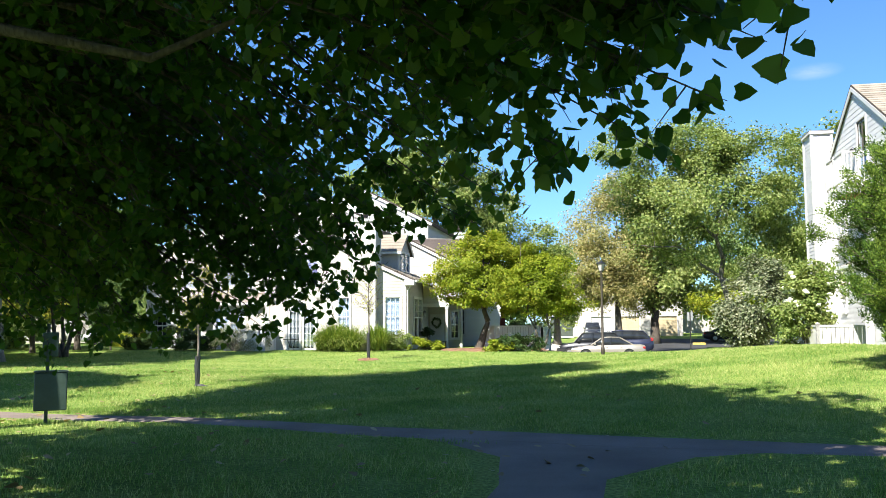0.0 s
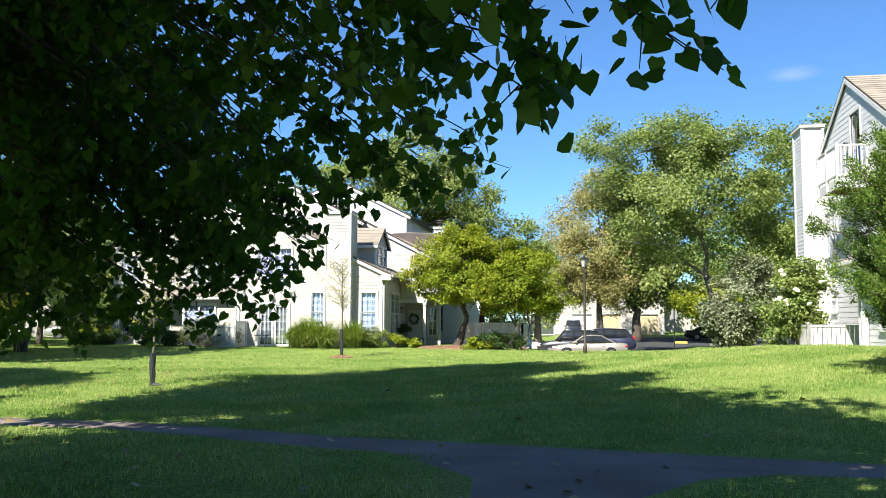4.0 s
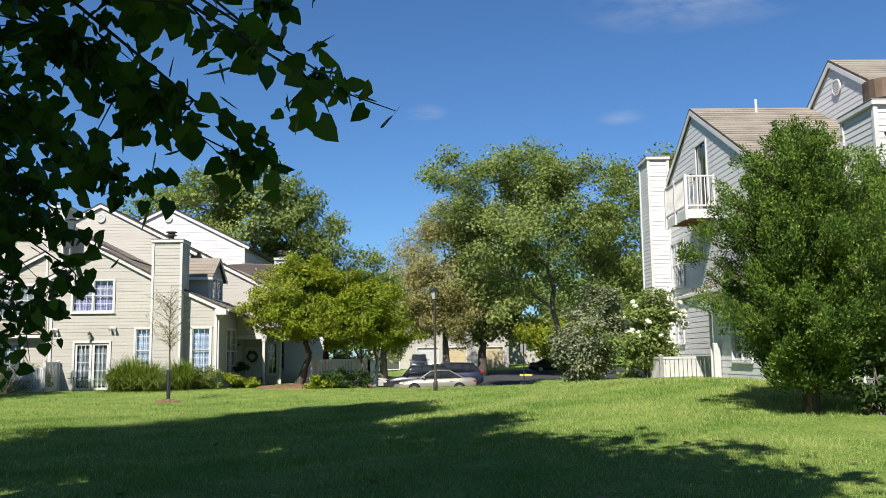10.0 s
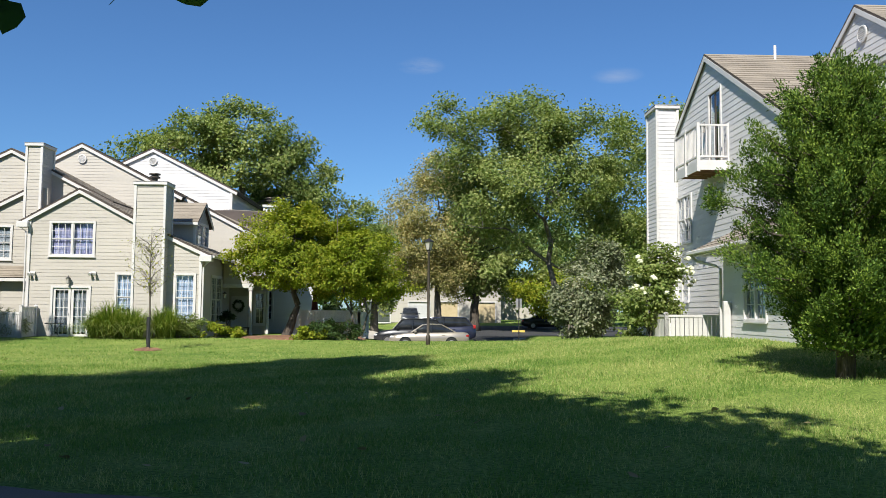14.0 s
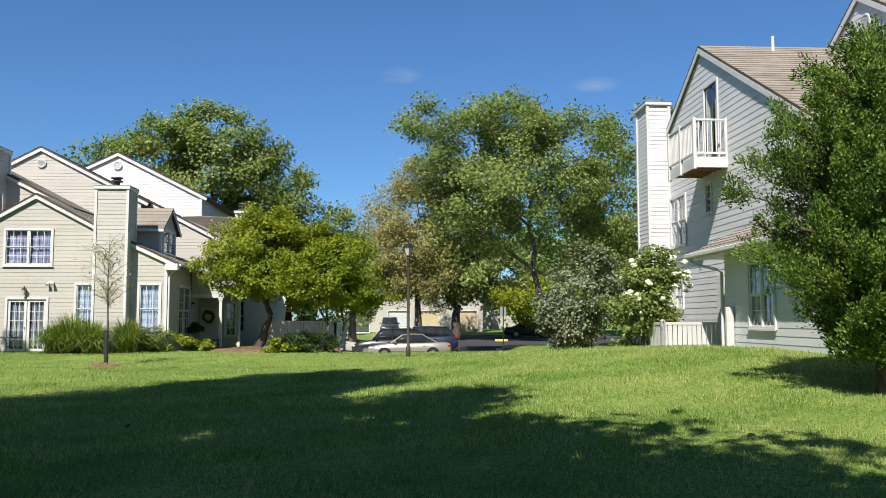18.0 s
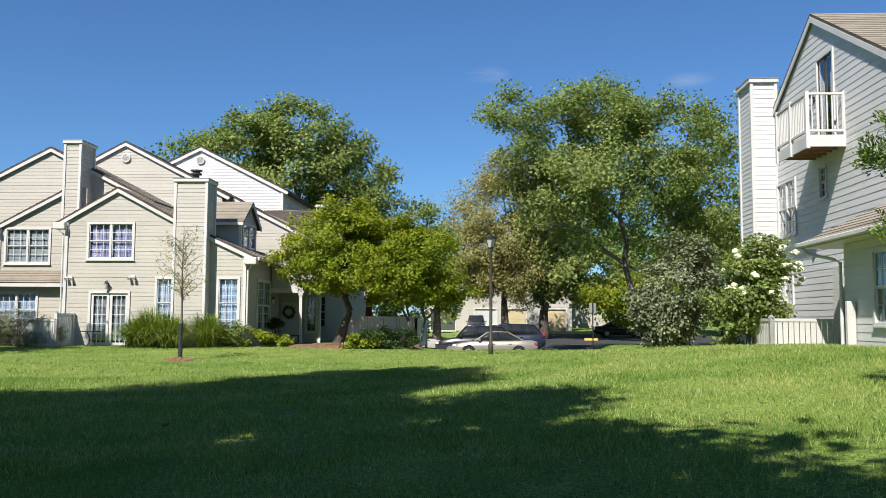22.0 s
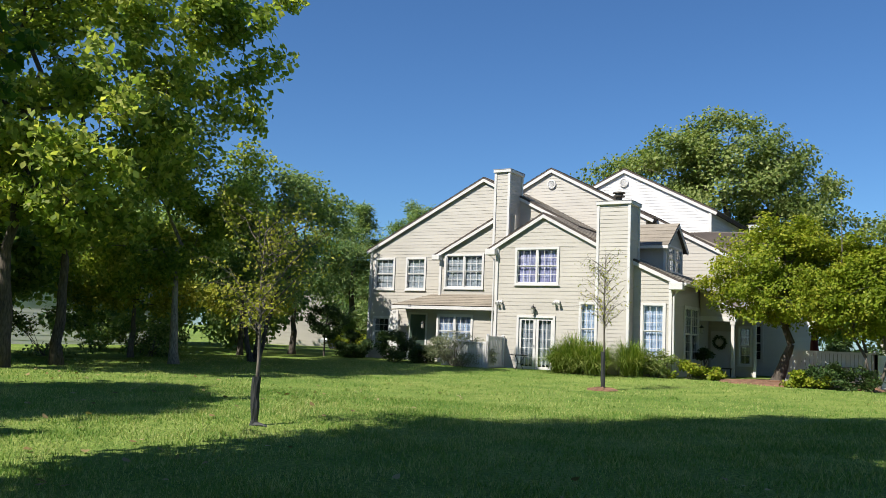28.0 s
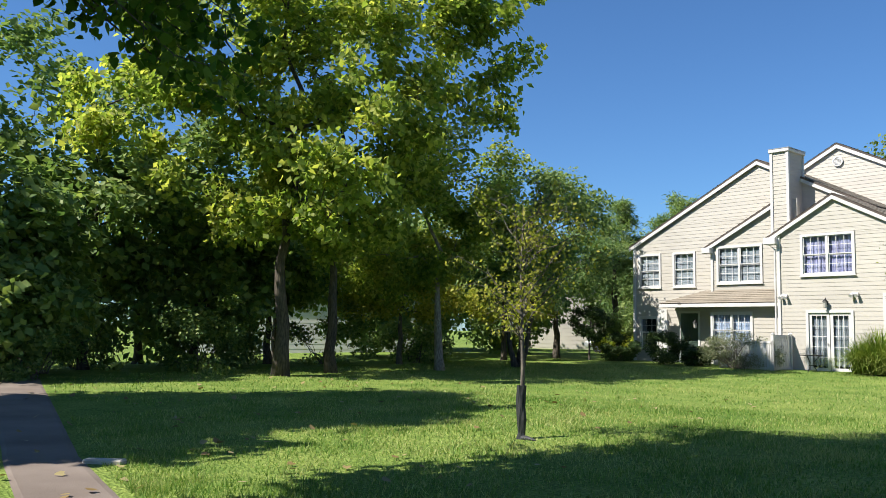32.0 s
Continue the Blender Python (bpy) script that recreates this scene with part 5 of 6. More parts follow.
tree("maple_tree", "green tree behind the dogwoods", 9.2, 69.0, 3.0, 0.35, [(0, 0, 5.0, 2.8, 2.8, 3.0), (-0.2, 0, 7.8, 1.7, 1.7, 2.0), (-2.2, 0, 6.4, 2.0, 2.0, 2.2)], 0.220, MAPLE, BARKGREY, 460, 36, 0.42, 24, 10, shell=0.6)
tree("maple_tree", "bright green sunlit tree across the road", 27.0, 76.0, 1.6, 0.2, [(0, 0, 3.2, 4.0, 3.0, 2.0)], 0.213, DOGWOOD, BARKDARK, 320, 39, 0.4, 16, 12)
for k, (x, y, h) in enumerate(((34, 100, 13), (38, 84, 12), (46, 70, 13), (-22, 92, 10), (2, 108, 12), (42, 112, 13), (9, 112, 12), (28, 112, 12))):
    tree("far_tree", "distant dark green tree", x, y, h * 0.35, 0.3, [(0, 0, h * 0.55, h * 0.42, h * 0.4, h * 0.42)], 0.45, MAPLE if k % 2 else SHADEWOOD, BARKDARK, 320, 24, 0.6, 14, 60 + k, shell=0.5, group="far trees")

# left side: plane trees, wood and maples
tree("plane_tree", "large plane tree with sunlit yellow-green leaves", -20.4, 30.9, 5.4, 0.25, [(0.5, 0.5, 7.0, 4.4, 4.0, 2.8), (3.4, 3.6, 10.4, 3.2, 2.9, 2.7), (0.8, 0.8, 13.4, 4.4, 4.0, 2.9), (-1.8, -1.8, 12.2, 3.8, 3.4, 3.2), (-3.6, -3.4, 8.4, 2.8, 2.6, 2.6), (2.6, -0.4, 7.4, 2.8, 2.8, 2.2), (4.6, 4.6, 12.8, 2.0, 1.8, 1.6)], 0.25, PLANE, BARKDARK, 1150, 24, 0.27, 120, 21, shell=0.5, tufts=10)
tree("plane_tree", "plane tree with pale upper limbs", -20.6, 33.4, 5.0, 0.2, [(0.5, 0, 7.0, 4.2, 3.8, 3.0), (2.2, 0.5, 11.0, 3.4, 3.2, 2.4), (-2.0, 0, 11.6, 3.6, 3.4, 3.0)], 0.24, PLANE, BARKDARK, 520, 24, 0.27, 60, 22, shell=0.5)
tree("plane_tree", "plane tree with a pale trunk", -19.6, 38.2, 3.4, 0.19, [(-0.2, 0.2, 5.2, 3.2, 3.0, 2.4), (0.4, 0, 8.0, 2.8, 2.8, 2.0), (-2.6, 0, 4.0, 2.4, 2.2, 1.4)], 0.17, PLANE, BARKPALE, 760, 36, 0.3, 40, 28, lean=(-0.2, 0), shell=0.5)
tree("maple_tree", "shaded tree with forked stems at the lawn's edge", -18.8, 42.5, 2.6, 0.13, [(0, 0, 4.6, 3.0, 2.8, 1.8), (0.6, 0, 6.6, 2.6, 2.4, 1.6)], 0.167, SHADEWOOD, BARKDARK, 420, 39, 0.33, 24, 23, stems=3)
tree("maple_tree", "rounded olive-green tree beside the town house", -21.0, 49.4, 2.4, 0.2, [(1.6, -0.4, 5.4, 1.9, 1.8, 1.6), (0, 0, 4.2, 3.4, 3.2, 2.0), (0.4, 0, 6.0, 2.4, 2.4, 1.5), (-2.6, 0, 4.8, 2.8, 2.8, 2.2), (1.6, -0.6, 3.6, 1.7, 1.7, 1.4)], 0.15, SHADEWOOD, BARKDARK, 800, 36, 0.33, 24, 24, shell=0.6)
tree("maple_tree", "small tree with yellowing low branches", -24.0, 41.0, 2.4, 0.14, [(0, 0, 3.4, 3.0, 2.8, 1.3), (1.0, 0, 4.4, 2.2, 2.0, 1.2)], 0.167, SAPLEAF, BARKGREY, 320, 39, 0.33, 18, 25)
tree("maple_tree", "tree with yellow low leaves near the hedge", -22.2, 46.5, 2.0, 0.16, [(0, 0, 2.7, 2.2, 2.0, 0.6)], 0.152, SAPLEAF, BARKDARK, 170, 39, 0.28, 14, 26)
for k, (x, y, h, w) in enumerate(((-24.5, 23.5, 6.5, 2.8), (-27.0, 28, 8, 3.2), (-27, 32.5, 9, 3.0), (-30, 32, 12, 4.5), (-31, 25, 14, 5), (-31, 40, 11, 4), (-29, 47, 7.5, 4), (-35, 54, 12, 5), (-27, 54, 9, 3.4), (-26, 21, 7.5, 3.0), (-27.5, 36.5, 8, 3.0), (-29, 20, 11, 4.0), (-33, 62, 9, 4.2), (-38, 58, 10, 4.6), (-26, 70, 9, 4.0))):
    tree("woodland_tree", "dense dark green tree at the wood's edge", x, y, h * 0.3, 0.2, [(0, 0, h * (0.5 if 36 < y < 44 else 0.36), w, w, h * (0.24 if 36 < y < 44 else 0.3)), (0.5, 0.3, h * 0.7, w * 0.8, w * 0.8, h * 0.28)], 0.32, SHADEWOOD, BARKDARK, 540, 14, 0.36, 18, 80 + k, shell=0.4, group="trees of the wood")
for k in range(13):
    if k in (8, 10):
        continue
    x, y = -25.0 - 2.2 * math.sin(k * 2.1) - 0.12 * k, 19.5 + 2.1 * k
    bush("undergrowth", "dark tangled undergrowth at the wood's edge", x, y, [(0, 0, 0.9, 1.7, 1.5, 1.0), (0.5, 0.6, 1.8, 1.0, 1.0, 0.9)], 0.13, SHADEWOOD, 120, 26, 0.22, 300 + k, group="undergrowth of the wood")
for k, (x, y, h) in enumerate(((-23, 60, 9.6), (-20, 63, 10.4))):
    tree("pine_tree", "dark green pine behind the town house", x, y, h * 0.6, 0.25, [(0, 0, h * 0.34, 3.0, 3.0, h * 0.2), (0.3, 0, h * 0.56, 2.3, 2.3, h * 0.18), (-0.2, 0, h * 0.72, 1.6, 1.6, h * 0.16), (0, 0, h * 0.86, 0.8, 0.8, h * 0.13)], 0.32, SHADEWOOD, BARKDARK, 560, 56, 0.32, 14, 100 + k, shape="needle")


def conifer(label, x, y, h, w, seed, boughs, fine):
    """A red cedar: rising boughs, longest below the middle, each set with short feathery tufts that leave dark gaps."""
    rng = np.random.default_rng(seed)
    t = holder("juniper_tree", Matrix.Translation((x, y, gz(x, y))), label, "tree")
    pts, ups, br = [], [], bmesh.new()
    for k in range(boughs):
        zz = (k + rng.random()) / boughs
        a = k * 2.39996 + rng.uniform(-0.5, 0.5)
        z1 = h * (0.11 + 0.89 * zz)
        reach = w * np.interp(zz, [0, 0.12, 0.3, 0.45, 0.62, 0.8, 0.92, 1.0], [0.25, 0.55, 0.92, 1.05, 0.97, 0.68, 0.36, 0.06])
        reach *= rng.choice([0.6, 0.82, 1.0, 1.1], p=[0.25, 0.3, 0.3, 0.15]) * rng.uniform(0.88, 1.08)
        d = np.array([math.cos(a), math.sin(a), 0.0])
        rise = reach * rng.uniform(0.25, 0.6)
        p0 = np.array([0, 0, max(0.25, z1 - rise)])
        p1 = d * reach + np.array([0, 0, max(0.35, z1)])
        path = limb_path(rng, p0, p1, 5, -0.05, 0.03)
        add_tube(br, path, [0.03 * (1 - q / 5.6) + 0.004 for q in range(6)], 5, False)
        P = np.array(path)
        for s in rng.uniform(0.35, 1.0, int(3 + reach * 6.5)):
            c0 = np.array([np.interp(s * 5, range(6), P[:, q]) for q in range(3)])
            td = unit((d * 0.75 + np.array([0, 0, 0.6]) + rng.normal(size=3) * 0.42)[None])[0]
            L = rng.uniform(0.2, 0.5)
            along = rng.uniform(0, 1, fine) ** 0.9
            off = rng.normal(size=(fine, 3)) * (0.085 * (1.0 - along) ** 0.7 + 0.012)[:, None]
            bend = np.array([0, 0, 0.15]) * L * (along ** 2)[:, None]
            pts.append(c0 + td * L * along[:, None] + off + bend)
            ups.append(td * 1.0 + unit(off) * 0.5 + np.array([0, 0, 0.5]))
    v, f = leaf_mesh(rng, np.concatenate(pts), 0.05, "scale", 0.0, np.concatenate(ups))
    n = 16000
    zz, a = rng.uniform(0.09, 0.95, n), rng.uniform(0, 6.2832, n)
    rr = w * np.interp(zz, [0, 0.15, 0.4, 0.7, 1.0], [0.25, 0.45, 0.5, 0.34, 0.04]) * np.sqrt(rng.random(n))
    core, face = leaf_mesh(rng, np.stack([np.cos(a) * rr, np.sin(a) * rr, zz * h], 1), 0.09, "scale", 0.0, np.stack([np.cos(a), np.sin(a), np.full(n, 1.2)], 1))
    v, f = np.concatenate([v, core]), np.concatenate([f, face + len(v)])
    tagged(soup("crown", v, f, JUNIPER, t), kind="stuff")
    tagged(part("branchwork", br, BARKDARK, t), kind="stuff")
    part("trunk", tube([(0, 0, -0.2), (0.03, 0, 1), (0, 0.03, h * 0.5), (0, 0, h * 0.95)], [0.17, 0.13, 0.08, 0.02], 8), BARKDARK, t, smooth=True)
    return t


conifer("bushy green juniper with feathery upswept sprays", 10.1, 17.9, 5.2, 1.92, 31, 190, 110)
conifer("second green juniper beside the first", 12.5, 18.7, 4.8, 1.75, 32, 110, 80)
bush("broadleaf_shrub", "glossy dark green shrub under the juniper", 10.95, 17.0, [(0, 0, 0.5, 0.75, 0.5, 0.5)], 0.11, BOXHEDGE, 90, 30, 0.14, 33)

# shrubs in front of the houses (town house axes)
HM = HOUSE


def by_house(x, y):
    p = HM @ Vector((x, y, 0))
    return p.x, p.y


for k, (x, y, w, h) in enumerate(((-10.3, 0.3, 0.85, 1.2), (-7.0, -0.9, 1.0, 1.35), (-5.7, -0.6, 0.5, 0.7), (1.2, -0.5, 0.5, 0.95))):
    bush("clipped_bush", "rounded dark green clipped bush beside the house", *by_house(x, y), [(0, 0, h * 0.52, w, 0.6, h * 0.5)], 0.075, BOXHEDGE, 260, 40, 0.09, 120 + k, shell=0.8, group="clipped bushes")
tree("standard_holly", "dark clipped ball-headed small tree", *by_house(-11.6, -0.4), 1.2, 0.06, [(0, 0, 1.75, 0.95, 0.9, 0.75)], 0.09, BOXHEDGE, BARKDARK, 220, 34, 0.12, 10, 127)
bush("twiggy_shrub", "grey-green twiggy shrub by the patio", *by_house(-3.5, -1.3), [(0, 0, 0.75, 1.5, 0.6, 0.75), (-0.9, 0, 0.8, 0.7, 0.5, 0.7), (1.0, 0, 0.6, 0.7, 0.5, 0.6)], 0.06, GREYSHRUB, 330, 30, 0.12, 130, 46)
bush("weigela_shrub", "tall grey-green shrub by the white building", 14.3, 38.6, [(0, 0, 2.2, 1.3, 1.2, 1.9), (-0.9, 0, 1.2, 1.1, 1.0, 1.2), (0.6, 0, 3.1, 0.9, 0.9, 0.9)], 0.13, GREYSHRUB, 520, 36, 0.22, 131, 26)
hy = bush("hydrangea_bush", "tree hydrangea with cream flower heads", 13.95, 32.7, [(-0.1, 0, 1.4, 1.1, 1.0, 1.3), (0.3, 0, 2.4, 0.8, 0.8, 0.7)], 0.12, MAPLE, 360, 34, 0.2, 132, 20)
rng = np.random.default_rng(5)
for k in range(26):
    a, zz = rng.uniform(2.4, 6.4), rng.uniform(0.1, 1)
    bm = bmesh.new()
    bmesh.ops.create_icosphere(bm, subdivisions=2, radius=0.105)
    for vv in bm.verts:
        vv.co *= rng.uniform(0.75, 1.2)
        vv.co.z *= 0.75
    bmesh.ops.translate(bm, verts=bm.verts, vec=(0.25 + math.cos(a) * 1.2 * (1.05 - 0.3 * zz), math.sin(a) * 1.15 * (1.05 - 0.3 * zz), 1.2 + 1.9 * zz))
    part("flower_head", bm, HYDRANGEA, hy, "cream flower head")


def reeds(label, x, y, n, h, r, seed):
    rng = np.random.default_rng(seed)
    t = holder("ornamental_grass", Matrix.Translation((x, y, gz(x, y))), label, "ornamental grass")
    vs, fs = [], []
    a = rng.uniform(0, 6.2832, n)
    out = np.abs(rng.normal(size=n)) * 0.55 + 0.3
    hh = h * rng.uniform(0.7, 1.15, n)
    b0 = rng.normal(size=(n, 2)) * 0.16
    for i in range(n):
        d = np.array([math.cos(a[i]), math.sin(a[i])])
        s = np.array([-d[1], d[0]]) * 0.012
        k = len(vs)
        for t_, w in ((0, 1), (0.4, 1), (0.75, 0.7), (1, 0.1)):
            c = b0[i] + d * r * out[i] * t_ ** 1.6 * 1.6
            z = max(0.03, hh[i] * (t_ * 1.3 - 0.75 * out[i] * t_ ** 2.4))
            vs += [(c[0] - s[0] * w, c[1] - s[1] * w, z), (c[0] + s[0] * w, c[1] + s[1] * w, z)]
        fs += [(k + 2 * j, k + 2 * j + 1, k + 2 * j + 3, k + 2 * j + 2) for j in range(3)]
    soup("blades", np.array(vs), np.array(fs), REEDS, t)
    return t


for k, (x, y, h, r) in enumerate(((1.9, -1.3, 1.5, 1.0), (2.9, -1.5, 1.25, 0.9), (4.2, -1.1, 1.35, 0.9), (1.3, -1.2, 1.1, 0.8))):
    reeds("tall arching ornamental grass by the chimney", *by_house(x, y), 900, h, r, 140 + k)
bush("perennial_plants", "bright green low plants by the house corner", *by_house(6.2, -0.3), [(0, 0, 0.25, 0.8, 0.4, 0.3), (0.9, 0.2, 0.2, 0.6, 0.4, 0.25)], 0.13, DOGWOOD, 90, 22, 0.12, 150)
bush("clipped_bush", "dark leafy shrub at the house corner", *by_house(5.1, -0.6), [(0, 0, 0.5, 0.55, 0.4, 0.55)], 0.09, MAPLE, 110, 30, 0.12, 151)
bush("clipped_bush", "low dark spreading evergreen under the dogwood", 3.9, 43.6, [(0, 0, 0.35, 1.3, 0.7, 0.45)], 0.09, BOXHEDGE, 240, 36, 0.12, 152)
for k, (x, y, w) in enumerate(((5.6, 53.4, 1.1), (4.4, 51.4, 1.0))):
    bush("dark_shrub", "dark green shaded shrub on the bank by the parking bays", x, y, [(0, 0, 0.75, w, 0.8, 0.8), (0.3, 0.1, 1.3, w * 0.6, 0.6, 0.6)], 0.12, BOXHEDGE, 150, 30, 0.16, 180 + k, group="dark shrubs on the bank")
bush("perennial_plants", "bright yellow-green low plants under the dogwood", 2.9, 43.3, [(0, 0, 0.25, 0.7, 0.4, 0.3)], 0.12, DOGWOOD, 90, 26, 0.1, 153)


def sapling(label, x, y, h, w, leaves, seed, guard_h, mulch):
    """A young tree with thin upswept branches and a black mesh guard on its stem."""
    rng = np.random.default_rng(seed)
    t = holder("sapling", Matrix.Translation((x, y, gz(x, y))), label, "tree")
    part("trunk", tube([(0, 0, -0.1), (0.02, 0.01, h * 0.3), (-0.02, 0, h * 0.65), (0, 0.02, h)], [0.04, 0.033, 0.02, 0.005], 8), BARKGREY, t, smooth=True)
    br, pts = bmesh.new(), []
    for k in range(34):
        z0 = h * rng.uniform(0.4, 0.9)
        a = rng.uniform(0, 6.2832)
        L = w * rng.uniform(0.5, 1.0) * math.sin(math.pi * min(0.95, (z0 / h - 0.2) / 0.85)) ** 0.6
        tip = np.array([math.cos(a) * L, math.sin(a) * L, z0 + L * rng.uniform(0.5, 1.1)])
        path = limb_path(rng, (0, 0, z0), tip, 4, 0.06)
        add_tube(br, path, [0.014, 0.011, 0.008, 0.005, 0.002], 5, False)
        for i in range(1, 5):
            for _ in range(3):
                e = np.array(path[i]) + rng.normal(size=3) * np.array([0.2, 0.2, 0.12])
                add_tube(br, [path[i], tuple(e)], [0.004, 0.0015], 4, False)
                m = int(leaves)
                for s in rng.uniform(0.2, 1.1, m):
                    pts.append(np.array(path[i]) + (e - np.array(path[i])) * s + rng.normal(size=3) * 0.06)
    tagged(part("branchwork", br, BARKGREY, t), kind="stuff")
    v, f = leaf_mesh(rng, np.array(pts), 0.068, "rhomb", 0.8)
    soup("leaves", v, f, SAPLEAF, t)
    g = lathe([(0.07, 0.0), (0.06, 0.1), (0.075, 0.3), (0.066, 0.55), (0.072, guard_h), (0.062, guard_h), (0.055, 0.3), (0.05, 0.0)], 12)
    for vv in g.verts:
        vv.co.x += 0.012 * math.sin(vv.co.z * 9) + rng.normal() * 0.006
        vv.co.y += rng.normal() * 0.006
    part("trunk_guard", g, MESHGUARD, t, "black plastic mesh trunk guard")
    part("drain_tail", tube([(0.05, -0.02, 0.02), (0.16, -0.05, 0.03), (0.3, -0.06, 0.012)], [0.05, 0.035, 0.012], 8), MESHGUARD, t)
    if mulch:
        m = lathe([(0.5, -0.06), (0.46, 0.02), (0.3, 0.07), (0.1, 0.1), (0.04, 0.1)], 22)
        for vv in m.verts:
            vv.co += Vector(rng.normal(size=3) * 0.02)
        part("mulch_ring", m, MULCH, t, "ring of reddish mulch")
    return t


sapling("young tree with sparse yellow-green leaves and a black trunk guard", -6.72, 23.6, 3.7, 1.2, 4, 201, 0.82, False)
sapling("thin almost bare young tree with black trunk guard and mulch ring", -3.28, 38.0, 4.4, 0.95, 1.2, 202, 1.2, True)

# ---- street furniture ----
def street_lamp(x, y, top):
    z = gz(x, y)
    t = holder("street_lamp", Matrix.Translation((x, y, z)), "black lantern street lamp on a slim post", "street lamp")
    H = top - z
    part("post", lathe([(0.09, -0.2), (0.09, 0.35), (0.06, 0.42), (0.052, H - 0.55), (0.07, H - 0.52), (0.045, H - 0.48)], 12), BRONZE, t, smooth=True)
    part("lantern_base", lathe([(0.05, H - 0.5), (0.1, H - 0.46), (0.11, H - 0.44)], 4), IRON, t)
    part("lantern_glass", lathe([(0.1, H - 0.44), (0.17, H - 0.13)], 4), LAMPGLASS, t)
    part("lantern_roof", lathe([(0.22, H - 0.13), (0.2, H - 0.09), (0.1, H - 0.02), (0.03, H), (0.015, H + 0.06)], 4), IRON, t)
    for k in range(4):
        a = math.pi / 2 * k
        part("lantern_bar", tube([(0.1 * math.cos(a), 0.1 * math.sin(a), H - 0.44), (0.172 * math.cos(a), 0.172 * math.sin(a), H - 0.13)], 0.012, 5), IRON, t)
    return t


street_lamp(7.25, 38.96, 4.42)


def sign_post(x, y, top, label):
    z = gz(x, y)
    t = holder("road_sign", Matrix.Translation((x, y, z)) @ pose(0, 0, 0, 0, 0, -8), label, "road sign")
    part("post", boxes(((-0.025, -0.02, -0.2), (0.025, 0.02, top - z + 0.05)), bevel=0.004), IRON, t)
    part("panel", boxes(((-0.15, 0.021, top - z - 0.42), (0.15, 0.026, top - z + 0.03))), SIGNGREY, t)
    return t


sign_post(13.43, 46.56, 2.15, "small grey sign panel seen from behind on a thin post")

# green waste station by the path
bx, by_, bz = -6.97, 15.2, gz(-6.97, 15.2)
ws = holder("waste_station", Matrix.Translation((bx, by_, bz)) @ pose(0, 0, 0, 0, 0, 24), "dark green waste station with bag box and bin", "waste bin")
part("post", boxes(((-0.03, -0.03, -0.2), (0.03, 0.03, 1.75)), bevel=0.005), BOXGREEN, ws)
bn = part("bin", boxes(((-0.2, -0.19, 0.24), (0.33, 0.2, 0.9)), bevel=0.015), BOXGREEN, ws, "dark green metal waste bin")
part("lid", boxes(((-0.215, -0.2, 0.902), (0.345, 0.215, 0.925)), bevel=0.006), BOXGREEN, bn)
part("dispenser", boxes(((-0.09, -0.14, 1.17), (0.17, -0.031, 1.6)), bevel=0.01), BOXGREEN, ws, "dark green bag dispenser box")

# concrete slab end by the path
cs = part("concrete_marker", boxes(((-0.26, -0.09, -0.1), (0.26, 0.09, 0.06)), bevel=0.02), CONCRETE, None)
cs.matrix_basis = Matrix.Translation((-9.75, 18.45, gz(-9.75, 18.45))) @ pose(0, 0, 0, 0, 0, 35)
tagged(cs, "pale concrete block beside the path", "concrete block")


# ---- road, kerbs, cars ----
def uv(u, v):
    """From the street's axes to the world."""
    c, s = math.cos(radians(TH)), math.sin(radians(TH))
    return u * c - v * s, u * s + v * c


def paved(name, u0, u1, v0, v1, lift, mat, label, cat, n=1.0):
    us, vs_ = np.arange(u0, u1 + 1e-6, n), np.arange(v0, v1 + 1e-6, n)
    V, F = [], []
    for a in vs_:
        for b in us:
            x, y = uv(b, a)
            V.append((x, y, gz(x, y) + lift))
    w = len(us)
    for j in range(len(vs_) - 1):
        for i in range(w - 1):
            k = j * w + i
            F.append((k, k + 1, k + w + 1, k + w))
    return tagged(put(name, mesh(name, V, F, mat)), label, cat, kind="structure")


paved("road", -2.5, 5.5, 53.0, 62.5, 0.02, ROAD, "dark asphalt parking bays", "road", 0.5)
paved("road_2", -2.5, 70, 62.4, 92, 0.02, ROAD, "dark asphalt road", "road", 1.5)
paved("pavement", -4.4, -2.6, 47.5, 72, 0.05, CONCRETE, "pale concrete pavement beside the parking bays", "pavement", 0.6)


def kerb(name, pts, label):
    bm = bmesh.new()
    for (u0, v0), (u1, v1) in zip(pts, pts[1:]):
        L = math.hypot(u1 - u0, v1 - v0)
        k = max(1, int(L / 1.5))
        for i in range(k):
            a, b = (i + 0.01) / k, (i + 0.99) / k
            p, q = uv(u0 + (u1 - u0) * a, v0 + (v1 - v0) * a), uv(u0 + (u1 - u0) * b, v0 + (v1 - v0) * b)
            ang = math.atan2(q[1] - p[1], q[0] - p[0])
            m = Matrix.Translation(((p[0] + q[0]) / 2, (p[1] + q[1]) / 2, gz((p[0] + q[0]) / 2, (p[1] + q[1]) / 2) + 0.04)) @ Matrix.Rotation(ang, 4, "Z")
            add_box(bm, (-L / k / 2 + 0.01, -0.08, -0.2), (L / k / 2 - 0.01, 0.08, 0.14), 0.02, m)
    ob = part(name, bm, CONCRETE, None)
    return tagged(ob, label, "kerb", kind="structure")


kerb("kerb_1", [(5.6, 49.4), (5.6, 61.0), (6.6, 62.3), (40, 62.3)], "pale concrete kerb along the grass")
kerb("kerb_2", [(-2.55, 49.4), (-2.55, 75)], "pale concrete kerb by the pavement")


